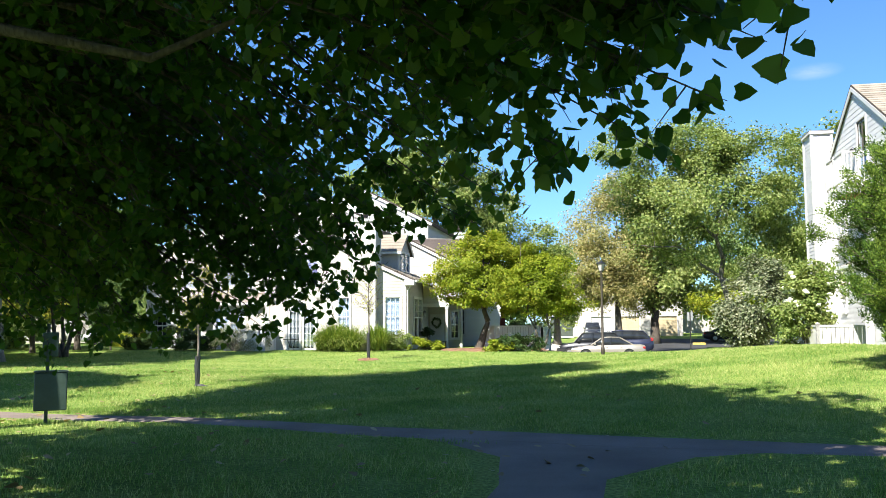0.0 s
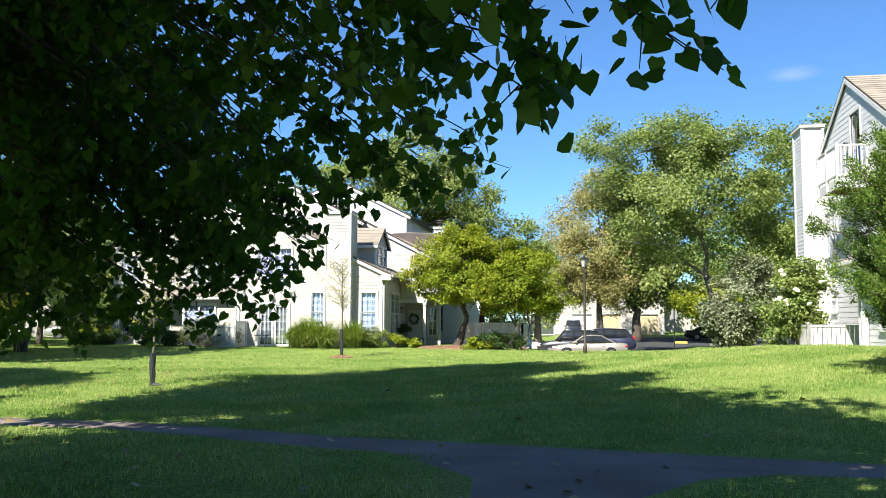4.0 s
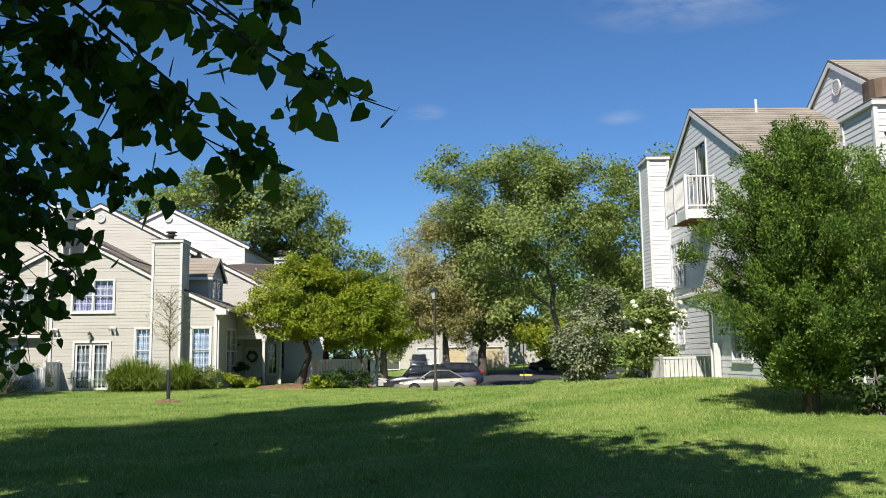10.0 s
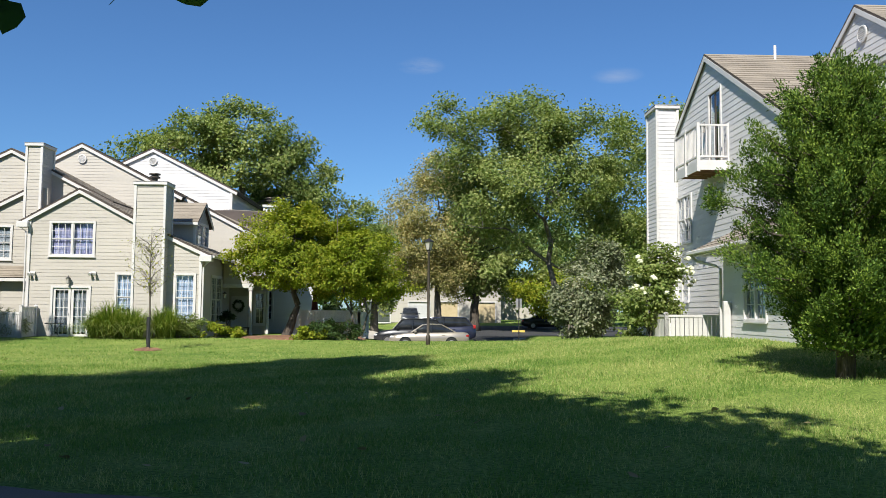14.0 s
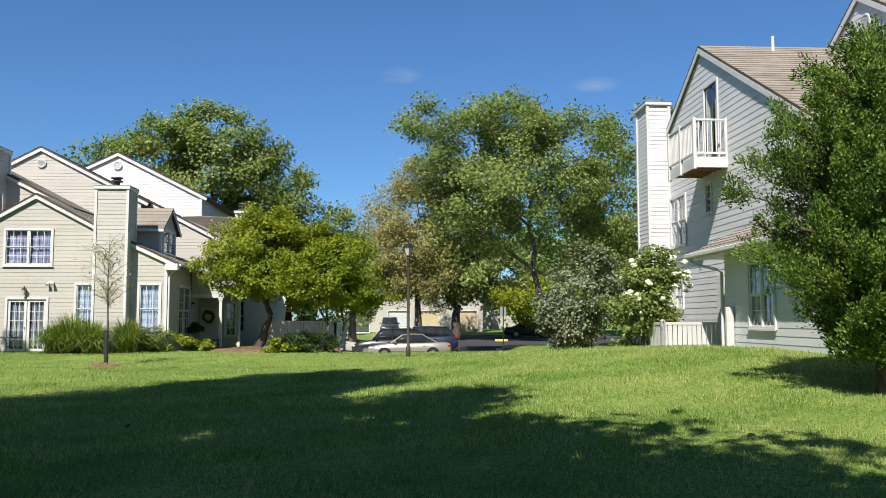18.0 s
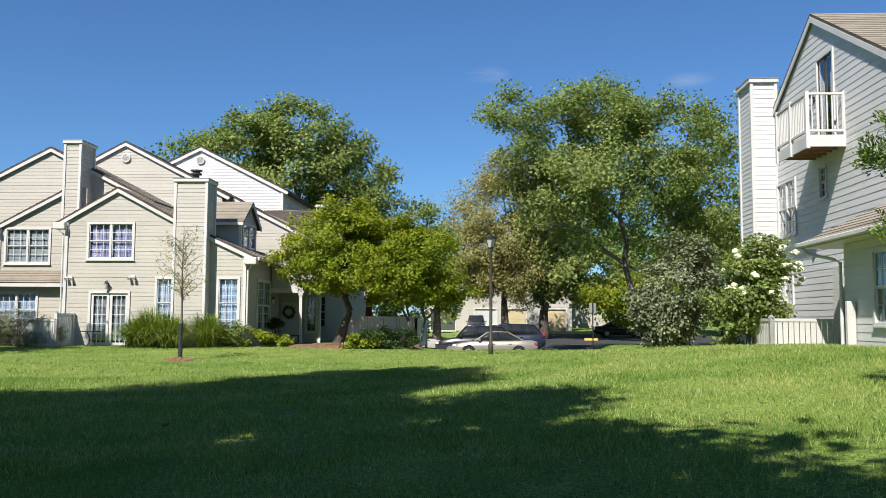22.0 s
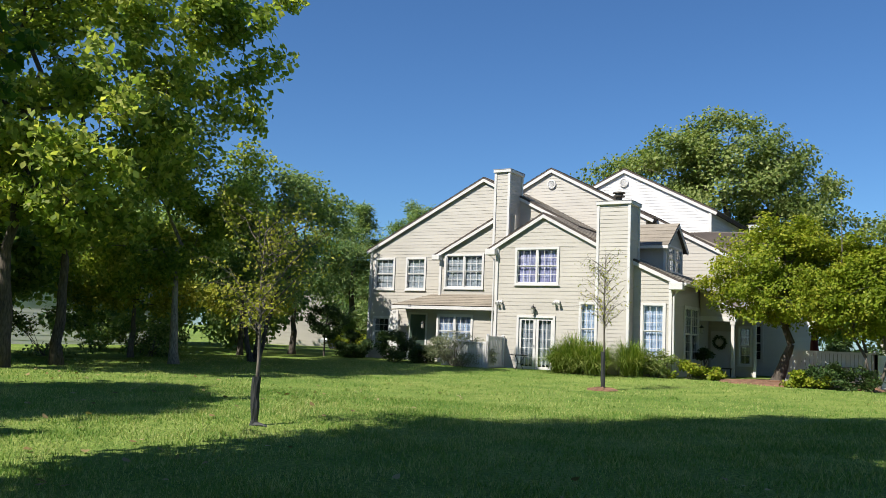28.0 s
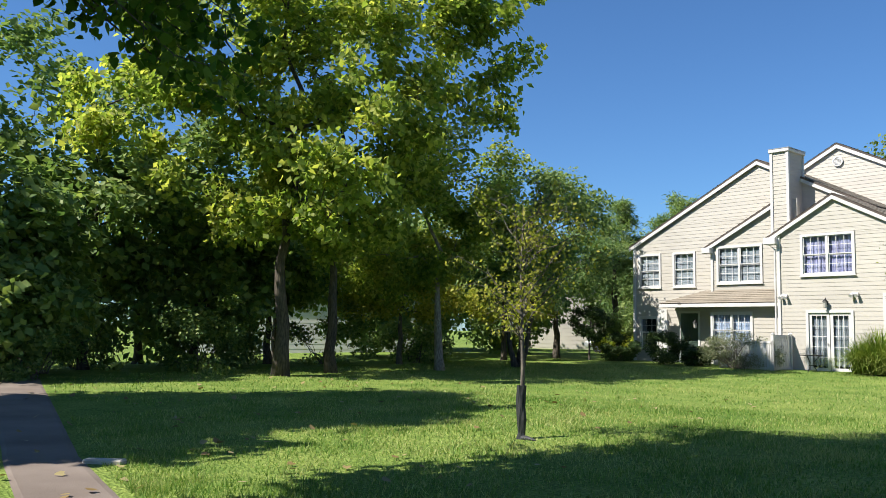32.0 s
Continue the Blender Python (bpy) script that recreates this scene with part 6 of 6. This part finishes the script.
YELLOWPAINT = surface("yellow_kerb_paint", (0.50, 0.36, 0.06), (0.66, 0.50, 0.12), 0.8, grain=30, stain=4)
for name, p, q in (("kerb_3", (5.62, 57.6), (5.62, 59.4)), ("kerb_4", (7.4, 78.6), (8.5, 78.6))):
    yk = kerb(name, [p, q], "kerb end painted yellow")
    yk.data.materials[0] = YELLOWPAINT
    yk.location.z += 0.012


def paint(name, c, metal=0.35):
    m, n, l, b = shade(name, 0.28, metal)
    co, tex, mx = n.new("ShaderNodeTexCoord"), n.new("ShaderNodeTexNoise"), n.new("ShaderNodeMixRGB")
    tex.inputs["Scale"].default_value = 3
    l.new(co.outputs["Object"], tex.inputs["Vector"])
    mx.inputs[1].default_value, mx.inputs[2].default_value = (*c, 1), (*[min(1, k * 1.12) for k in c], 1)
    l.new(tex.outputs["Fac"], mx.inputs[0])
    l.new(mx.outputs[0], b.inputs["Base Color"])
    b.inputs["Coat Weight"].default_value = 0.6
    return m


TYRE = surface("tyre_rubber", (0.015, 0.015, 0.015), (0.035, 0.035, 0.035), 0.85)
RIM = surface("alloy_rim", (0.35, 0.35, 0.36), (0.5, 0.5, 0.52), 0.3, metal=0.8)
CARGLASS = surface("dark_car_glass", (0.012, 0.014, 0.016), (0.03, 0.034, 0.038), 0.06, grain=3, bump=0)
REDLAMP = surface("red_tail_lamp", (0.30, 0.015, 0.015), (0.42, 0.03, 0.03), 0.2)
CLEARLAMP = surface("clear_head_lamp", (0.5, 0.52, 0.54), (0.7, 0.7, 0.7), 0.15)


def loft(sections):
    """A closed skin over cross-sections; each is (x, [(half_width, z), ...]) from sill to top."""
    bm = bmesh.new()
    rings = []
    for x, pr in sections:
        pts = [(-w, z) for w, z in pr] + [(w, z) for w, z in pr[::-1]]
        rings.append([bm.verts.new((x, w, z)) for w, z in pts])
    n = len(rings[0])
    for a, b in zip(rings, rings[1:]):
        for k in range(n):
            bm.faces.new((a[k], b[k], b[(k + 1) % n], a[(k + 1) % n]))
    bm.faces.new(rings[0])
    bm.faces.new(rings[-1][::-1])
    bmesh.ops.recalc_face_normals(bm, faces=bm.faces)
    return bm


def car(name, label, m, mat, kind="sedan"):
    """A parked car, nose to -x."""
    c = holder(name, m, label, "car", "parked cars")
    tall_ = kind == "suv"
    L, W, H = (4.75, 0.90, 1.44) if not tall_ else (4.6, 0.91, 1.68)
    belt = 0.93 if not tall_ else 1.02
    st = []
    for t, zb, zt, w in ((0.0, 0.42, 0.62, 0.72), (0.02, 0.28, 0.72, 0.82), (0.1, 0.2, belt * 0.86, 0.95), (0.26, 0.19, belt * 0.98, 1.0), (0.5, 0.19, belt, 1.0), (0.78, 0.2, belt * 1.03, 1.0), (0.93, 0.24, belt * (1.04 if not tall_ else 1.06), 0.95), (0.985, 0.34, belt * (0.98 if not tall_ else 1.03), 0.87), (1.0, 0.45, belt * 0.85, 0.8)):
        w *= W
        st.append((-L / 2 + L * t, [(w * 0.9, zb), (w * 0.99, zb + 0.1), (w, zb + (zt - zb) * 0.55), (w * 0.95, zt - 0.05), (w * 0.86, zt)]))
    part("body", loft(st), mat, c, smooth=True)
    if not tall_:
        g = ((0.27, belt), (0.42, H - 0.05), (0.5, H), (0.66, H - 0.02), (0.85, belt + 0.02))
    else:
        g = ((0.26, belt), (0.38, H - 0.06), (0.5, H), (0.85, H - 0.04), (0.97, belt + 0.02))
    gs, rs = [], []
    for t, z in g:
        x, k = -L / 2 + L * t, (z - belt) / (H - belt)
        gs.append((x, [(W * 0.84, belt - 0.02), (W * (0.84 - 0.06 * k), belt + (z - belt) * 0.5), (W * (0.84 - 0.15 * k), max(z - 0.03, belt - 0.01)), (W * 0.6, z)]))
    part("glasshouse", loft(gs), CARGLASS, c, "dark glass", smooth=True)
    for t, z in g[1:4]:
        rs.append((-L / 2 + L * t, [(W * 0.71, z - 0.035), (W * 0.70, z - 0.005), (W * 0.55, z + 0.02), (W * 0.3, z + 0.028)]))
    part("roof", loft(rs), mat, c, smooth=True)
    for side in (-1, 1):
        for i, (t0, z0, t1, z1) in enumerate(((g[0][0], belt, g[1][0], H - 0.05), (0.53, belt, 0.54, H - 0.03), (g[-1][0], belt, g[-2][0], H - 0.05))):
            part("pillar", tube([(-L / 2 + L * t0, side * W * 0.86, z0 - 0.02), (-L / 2 + L * t1, side * W * 0.715, z1)], 0.035, 6), mat if i != 1 else CARGLASS, c)
        part("side_mirror", boxes(((-L / 2 + L * 0.31, side * W * 0.9 if side > 0 else -W * 0.9 - 0.18, belt), (-L / 2 + L * 0.34, side * W * 0.9 + 0.18 if side > 0 else -W * 0.9, belt + 0.13)), bevel=0.02), mat, c)
        for t in (0.47, 0.66):
            part("door_handle", boxes(((-L / 2 + L * t, side * (W * 0.985) - 0.02, belt - 0.17), (-L / 2 + L * t + 0.18, side * (W * 0.985) + 0.02, belt - 0.13)), bevel=0.008), mat, c)
        part("side_moulding", boxes(((-L / 2 + L * 0.26, side * (W + 0.001) - 0.012, 0.46), (-L / 2 + L * 0.78, side * (W + 0.001) + 0.012, 0.51)), bevel=0.005), mat, c)
        part("head_lamp", boxes(((-L / 2 + 0.04, side * 0.62 - 0.14, 0.6), (-L / 2 + 0.32, side * 0.62 + 0.14, 0.72)), bevel=0.03), CLEARLAMP, c)
        part("tail_lamp", boxes(((L / 2 - 0.22, side * 0.66 - 0.14, belt - 0.24 if not tall_ else belt - 0.1), (L / 2 - 0.02, side * 0.66 + 0.14, belt - 0.1 if not tall_ else belt + 0.12)), bevel=0.03), REDLAMP, c)
        for x in (-1.42, 1.32):
            w = part("wheel", lathe([(0.2, -0.1), (0.3, -0.11), (0.32, -0.06), (0.32, 0.06), (0.3, 0.11), (0.2, 0.1)], 22), TYRE, c, "black tyre")
            w.matrix_basis = Matrix.Translation((x, side * (W - 0.08), 0.32)) @ Matrix.Rotation(radians(90), 4, "X")
            r = part("rim", lathe([(0.03, 0.125 * -side - 0.01), (0.19, 0.11 * -side), (0.205, 0.095 * -side), (0.205, 0.0), (0.02, 0.0)], 16), RIM, w)
            for k in range(5):
                a = k * 2 * math.pi / 5
                put("spoke", mesh("spoke", *brick(0.04, 0.19, -0.018, 0.018, 0.112 * -side - 0.012, 0.112 * -side + 0.012), RIM), w, "", Matrix.Rotation(a, 4, "Z"))
            arch = part("wheel_arch", lathe([(0.335, -0.02), (0.37, -0.02), (0.37, 0.02), (0.335, 0.02)], 24), CARGLASS, c)
            arch.matrix_basis = Matrix.Translation((x, side * (W - 0.005), 0.34)) @ Matrix.Rotation(radians(90), 4, "X")
    part("number_plate", boxes(((L / 2 - 0.03, -0.16, 0.62), (L / 2 + 0.005, 0.16, 0.72))), SIGNGREY, c)
    return c


def parked(u, v, turn=0):
    x, y = uv(u, v)
    return Matrix.Translation((x, y, gz(x, y) + 0.02)) @ pose(0, 0, 0, 0, 0, TH + turn)


car("silver_sedan", "silver-beige saloon car parked at the grass edge", parked(0.05, 57.0), paint("silver_beige_paint", (0.36, 0.325, 0.27), 0.5))
car("black_suv", "black sport utility car parked beside the sedan", parked(-1.1, 59.8), paint("black_car_paint", (0.02, 0.021, 0.024)), "suv")
car("white_car", "white saloon car in a parking bay", parked(0.0, 65.6), paint("white_car_paint", (0.72, 0.72, 0.72), 0.0))
car("navy_suv", "dark navy sport utility car in a parking bay", parked(0.9, 62.6), paint("navy_car_paint", (0.025, 0.03, 0.06)), "suv")
car("black_sedan", "black saloon car across the road", Matrix.Translation((27.6, 83.0, gz(27.6, 83.0) + 0.02)) @ pose(0, 0, 0, 0, 0, 168), paint("gloss_black_paint", (0.016, 0.016, 0.018)))
car("grey_suv", "dark grey sport utility car before the garages", Matrix.Translation((15.8, 90.5, gz(15.8, 90.5) + 0.02)) @ pose(0, 0, 0, 0, 0, 80), paint("grey_car_paint", (0.10, 0.105, 0.11)), "suv")

# ---- garages across the road ----
GARAGE = surface("tan_garage_door", (0.42, 0.34, 0.20), (0.52, 0.43, 0.27), 0.6, grain=8, stain=1)
GREYDOOR = surface("grey_garage_door", (0.42, 0.43, 0.44), (0.55, 0.56, 0.57), 0.6)
DARKDOOR = surface("dark_green_garage_door", (0.04, 0.055, 0.045), (0.07, 0.085, 0.07), 0.6)
gar = holder("garage_row", pose(11.2, 96.3, 0.25, 0, 0, -13), "cream garage row with tan and grey doors", "garage")
doors = ((0.9, 3.4, DARKDOOR), (5.4, 7.6, GREYDOOR), (8.4, 10.6, GARAGE), (12.2, 14.6, GARAGE))
wall(gar, "wall", I4, [(0.2, 5.6), (15.2, 5.6)], 0.0, [(a, b, 0.0, 2.2) for a, b, _ in doors], CREAM, "cream lap-sided garage front", course=0.4)
for a, b, mt in doors:
    d = part("garage_door", boxes(((a, 0.08, 0.0), (b, 0.12, 2.2))), mt, gar)
    for k in range(4):
        for j in range(4):
            x0 = a + (b - a) * j / 4
            put("door_panel", mesh("door_panel", *ring(x0 + 0.06, x0 + (b - a) / 4 - 0.06, 0.55 * k + 0.08, 0.55 * k + 0.48, 0.04, 0.06, 0.08), mt), d)
    put("door_frame", mesh("door_frame", *ring(a - 0.12, b + 0.12, -0.1, 2.32, 0.12, -0.06, 0.0), TRIM), gar)
roof(gar, [(-0.2, -0.5, 5.5), (15.6, -0.5, 5.5), (15.6, 5, 8.0), (-0.2, 5, 8.0)], "brown shingle roof")
far_house = holder("far_house", pose(30, 118, -0.4, 0, 0, -13), "distant cream house beyond the road", "house")
wall(far_house, "wall", I4, [(-8, 5.5), (0, 8.5), (8, 5.5)], 0, [], CREAM, "cream gable", course=0.5)

# ---- fence and air conditioner by the white building (its axes) ----
fence = holder("picket_fence", TALL, "white board fence round the air conditioner", "fence")
fz = 0.55


def fence_run(f, p, q, h, z):
    (x0, y0), (x1, y1) = p, q
    L = math.hypot(x1 - x0, y1 - y0)
    n = max(2, int(L / 0.145))
    ang = math.atan2(y1 - y0, x1 - x0)
    for i in range(n):
        k = (i + 0.5) / n
        b = put("board", mesh("board", *brick(-0.064, 0.064, -0.01, 0.01, 0.04, h - 0.1), TRIM), f, "", Matrix.Translation((x0 + (x1 - x0) * k, y0 + (y1 - y0) * k, z)) @ Matrix.Rotation(ang, 4, "Z"))
    for zz in (h - 0.1, 0.12):
        put("rail", mesh("rail", *brick(0, L, -0.03, 0.03, zz, zz + 0.08), TRIM), f, "", Matrix.Translation((x0, y0, z)) @ Matrix.Rotation(ang, 4, "Z"))
    for x, y in (p, q):
        ps = part("post", boxes(((-0.06, -0.06, -0.2), (0.06, 0.06, h)), bevel=0.006), TRIM, f)
        ps.matrix_basis = Matrix.Translation((x, y, z))
        cp = part("post_cap", lathe([(0.09, h), (0.09, h + 0.02), (0.01, h + 0.08)], 4), TRIM, ps)


fence_run(fence, (-2.2, 33.1), (-0.1, 33.1), 0.95, fz)
fence_run(fence, (-2.2, 33.1), (-2.2, 36.4), 0.95, fz)
ac = holder("air_conditioner", TALL @ Matrix.Translation((-0.9, 35.0, 0.5)), "grey outdoor air conditioner behind the fence", "air conditioner")
part("casing", boxes(((-0.45, -0.45, 0.0), (0.45, 0.45, 0.95)), bevel=0.03), SIGNGREY, ac)
for k in range(12):
    put("louvre", mesh("louvre", *brick(-0.4, 0.4, -0.465, -0.451, 0.12 + 0.065 * k, 0.15 + 0.065 * k), IRON), ac)
part("fan_grille", lathe([(0.36, 0.955), (0.36, 0.985), (0.33, 0.985), (0.33, 0.955)], 20), IRON, ac)

# ---- patio and porch things of the town house ----
pf = holder("privacy_fence", HOUSE, "white privacy fence panel beside the patio door", "fence")
fence_run(pf, (-1.9, -0.15), (-1.9, -1.55), 1.45, 0.12)
fence_run(pf, (-4.4, -1.0), (-1.9, -1.55), 1.2, 0.12)


def patio_table(m, label):
    t = holder("patio_table", m, label, "table")
    part("tabletop", lathe([(0.38, 0.70), (0.40, 0.71), (0.40, 0.73), (0.38, 0.735)], 22), IRON, t)
    for k in range(3):
        a = k * 2.094 + 0.4
        c, s = math.cos(a), math.sin(a)
        part("leg", tube([(0.3 * c, 0.3 * s, 0.0), (0.1 * c, 0.1 * s, 0.3), (0.08 * c, 0.08 * s, 0.45), (0.28 * c, 0.28 * s, 0.7)], 0.014, 6), IRON, t)
    part("brace_ring", lathe([(0.1, 0.34), (0.115, 0.35), (0.1, 0.36), (0.09, 0.35)], 14), IRON, t)
    return t


patio_table(HOUSE @ Matrix.Translation((-0.6, -1.2, 0.1)), "small black wrought iron patio table")
bench = holder("porch_bench", HOUSE @ Matrix.Translation((6.35, 4.25, 0.16)), "dark wooden porch bench", "bench")
part("seat", boxes(((-0.55, -0.18, 0.4), (0.55, 0.18, 0.45)), bevel=0.01), BARKDARK, bench)
for x in (-0.48, 0.48):
    part("leg", boxes(((x - 0.03, -0.15, 0.0), (x + 0.03, 0.15, 0.4))), BARKDARK, bench)
wr = holder("door_wreath", HOUSE @ Matrix.Translation((5.95, 5.9, 1.7)), "dark green wreath hanging on the porch door", "wreath")
rng = np.random.default_rng(77)
a = rng.uniform(0, 6.2832, 500)
pts = np.stack([np.cos(a) * 0.25, rng.normal(size=500) * 0.03 - 0.04, np.sin(a) * 0.25], 1) + rng.normal(size=(500, 3)) * 0.03
v, f = leaf_mesh(rng, pts, 0.07)
soup("leaves", v, f, BOXHEDGE, wr)
bush("potted_plant", "dark potted plant by the porch", *by_house(5.85, 3.5), [(0, 0, 0.75, 0.35, 0.35, 0.3)], 0.09, BOXHEDGE, 60, 26, 0.1, 160)
UMB = surface("maroon_canvas", (0.07, 0.012, 0.016), (0.13, 0.022, 0.026), 0.85)
ux, uy = by_house(10.3, 2.9)
um = holder("patio_umbrella", Matrix.Translation((ux, uy, gz(ux, uy))), "closed maroon patio umbrella", "umbrella")
part("pole", tube([(0, 0, 0), (0, 0, 2.35)], 0.02, 8), IRON, um)
part("canopy", lathe([(0.1, 1.1), (0.17, 1.25), (0.13, 1.7), (0.05, 2.3), (0.02, 2.36)], 10), UMB, um, "folded maroon canvas")
wf = holder("vinyl_fence", Matrix.Translation((0, 0, 0)), "white vinyl patio fence beside the dogwoods", "fence")
p, q, r = by_house(9.4, 2.0), by_house(12.6, 1.2), by_house(12.8, 4.5)
fence_run(wf, p, q, 1.3, gz(*p))
fence_run(wf, q, r, 1.3, gz(*q))
pt = holder("picnic_table", Matrix.Translation((*by_house(11.3, 1.6), gz(*by_house(11.3, 1.6)))) @ pose(0, 0, 0, 0, 0, -5), "dark wooden garden table with benches", "table")
part("tabletop", boxes(*[((-0.7, y, 0.7), (0.7, y + 0.12, 0.74)) for y in (-0.35, -0.21, -0.07, 0.07, 0.21)]), BARKGREY, pt)
for y in (-0.7, 0.62):
    part("bench_board", boxes(((-0.7, y - 0.12, 0.42), (0.7, y + 0.12, 0.46))), BARKGREY, pt)
for x in (-0.5, 0.5):
    part("leg_frame", boxes(((x - 0.03, -0.7, 0.36), (x + 0.03, 0.65, 0.42)), ((x - 0.03, -0.3, 0.0), (x + 0.03, -0.22, 0.7)), ((x - 0.03, 0.22, 0.0), (x + 0.03, 0.3, 0.7))), BARKGREY, pt)
mb = lathe([(2.2, -0.1), (2.0, 0.03), (1.2, 0.07), (0.2, 0.09)], 26)
for vv in mb.verts:
    vv.co.x *= 1.35
    vv.co += Vector(rng.normal(size=3) * 0.03)
mbd = part("mulch_bed", mb, MULCH, None)
mbd.matrix_basis = Matrix.Translation((2.6, 45.4, gz(2.6, 45.4)))
tagged(mbd, "reddish-brown mulch bed under the dogwood", "mulch bed")

# ---- far things on the left: houses and cars between the trunks ----
lh = holder("far_house", pose(-37, 46, 0, 0, 0, 47), "white-sided house behind the wood", "house")
wall(lh, "wall", I4, [(-6, 5.2), (9, 5.2)], 0, [(-3, -1.8, 1, 2.4), (4, 5.2, 1, 2.4)], WHITESIDE, "white lap-sided wall", course=0.3)
for x in (-3.05, 3.95):
    window(lh, I4, x, x + 1.3, 0.95, 2.45, 2, 4, False, None)
roof(lh, [(-6.4, -0.5, 5.1), (9.4, -0.5, 5.1), (9.4, 5, 7.4), (-6.4, 5, 7.4)])
lh2 = holder("far_house", pose(-27.5, 72, 0, 0, 0, 18), "cream house with a garage beyond the trees", "house")
wall(lh2, "wall", I4, [(-8, 5.2), (10, 5.2)], 0, [(2.0, 4.6, 0, 2.2)], CREAM, "cream lap-sided wall", course=0.3)
part("garage_door", boxes(((2.0, 0.08, 0.0), (4.6, 0.12, 2.2))), GARAGE, lh2)
roof(lh2, [(-8.4, -0.5, 5.1), (10.4, -0.5, 5.1), (10.4, 5, 7.4), (-8.4, 5, 7.4)])
car("silver_car", "silver car parked beyond the trees", Matrix.Translation((-24.5, 64, gz(-24.5, 64))) @ pose(0, 0, 0, 0, 0, 20), paint("grey_silver_paint", (0.4, 0.41, 0.42), 0.5))
bush("clipped_hedge", "yellow-green clipped hedge by the far house", -21.0, 57.5, [(0, 0, 0.6, 2.2, 0.7, 0.6)], 0.1, DOGWOOD, 260, 34, 0.14, 170, shell=0.7)

# ---- fallen leaves and grass ----
DRYLEAF = leafy("fallen_leaves", (0.16, 0.10, 0.04), (0.24, 0.17, 0.07), (0.34, 0.28, 0.14), 0.1)
rng = np.random.default_rng(91)
lx = np.concatenate([rng.uniform(-22, -5, 260), rng.uniform(-9, 3, 120), rng.uniform(-10, 8, 60)])
ly = np.concatenate([rng.uniform(15, 32, 260), rng.uniform(6, 13, 120), rng.uniform(12, 22, 60)])
v, f = leaf_mesh(rng, np.stack([lx, ly, height(lx, ly) + 0.045], 1), 0.085, "heart", 0.0, None, np.tile([0, 0, 3.0], (len(lx), 1)))
tagged(soup("fallen_leaves", v, f, DRYLEAF), "scattered dry brown leaves on the grass", "leaf litter", kind="stuff")


def on_path(x, y):
    far = np.interp(x, [-40, -20.5, -10.5, -7.0, -4.8, -1, 2.3, 5.3, 10, 16], [33, 23.4, 18.65, 17.25, 16.15, 13.3, 11.8, 10.35, 8.0, 5.6])
    near = np.interp(x, [-40, -21.2, -10.1, -8, -4.8, -1.4, 1.9, 4.9, 10, 16], [31.0, 22.1, 17.2, 16.35, 14.85, 12.2, 10.4, 9.5, 6.8, 4.3])
    left = np.interp(y, [-6, 2, 6.4, 8.2, 10.0, 12.3], [-0.9, -0.75, -0.1, 0.35, 0.3, -1.2])
    right = np.interp(y, [-6, 2, 6.4, 8.5, 9.75, 9.9], [0.6, 0.75, 1.3, 1.75, 3.2, 5.2])
    return ((y < far + 0.02) & (y > near - 0.02)) | ((x > left - 0.02) & (x < right + 0.02) & (y < 11))


def blades(n, x0, x1, y0, y1, h, w, seed):
    rng = np.random.default_rng(seed)
    x, y = rng.uniform(x0, x1, n), rng.uniform(y0, y1, n)
    clump = np.sin(x * 2.1 + np.sin(y * 1.3)) * np.sin(y * 1.9 + np.sin(x * 0.9))
    keep = ~on_path(x, y) & (rng.random(n) < 0.72 + 0.28 * clump)
    x, y, clump = x[keep], y[keep], clump[keep]
    n = len(x)
    z = height(x, y)
    hh = h * rng.uniform(0.5, 1.3, n) * (1 + 0.35 * clump)
    a = rng.uniform(0, 6.2832, n)
    lean = rng.normal(size=(n, 2)) * hh[:, None] * 0.45
    dx, dy = np.cos(a) * w, np.sin(a) * w
    p0 = np.stack([x - dx, y - dy, z - 0.01], 1)
    p1 = np.stack([x + dx, y + dy, z - 0.01], 1)
    p2 = np.stack([x + lean[:, 0], y + lean[:, 1], z + hh], 1)
    return np.stack([p0, p1, p2], 1).reshape(-1, 3)


vv = np.concatenate([blades(170000, -10, 9, 6.5, 19, 0.055, 0.006, 1), blades(190000, -14, 13, 17, 30, 0.055, 0.009, 2), blades(80000, -24, 16, 22, 46, 0.05, 0.015, 3)])
tagged(soup("grass", vv, np.arange(len(vv)).reshape(-1, 3), BLADE), "short mown grass blades", "grass", kind="stuff")
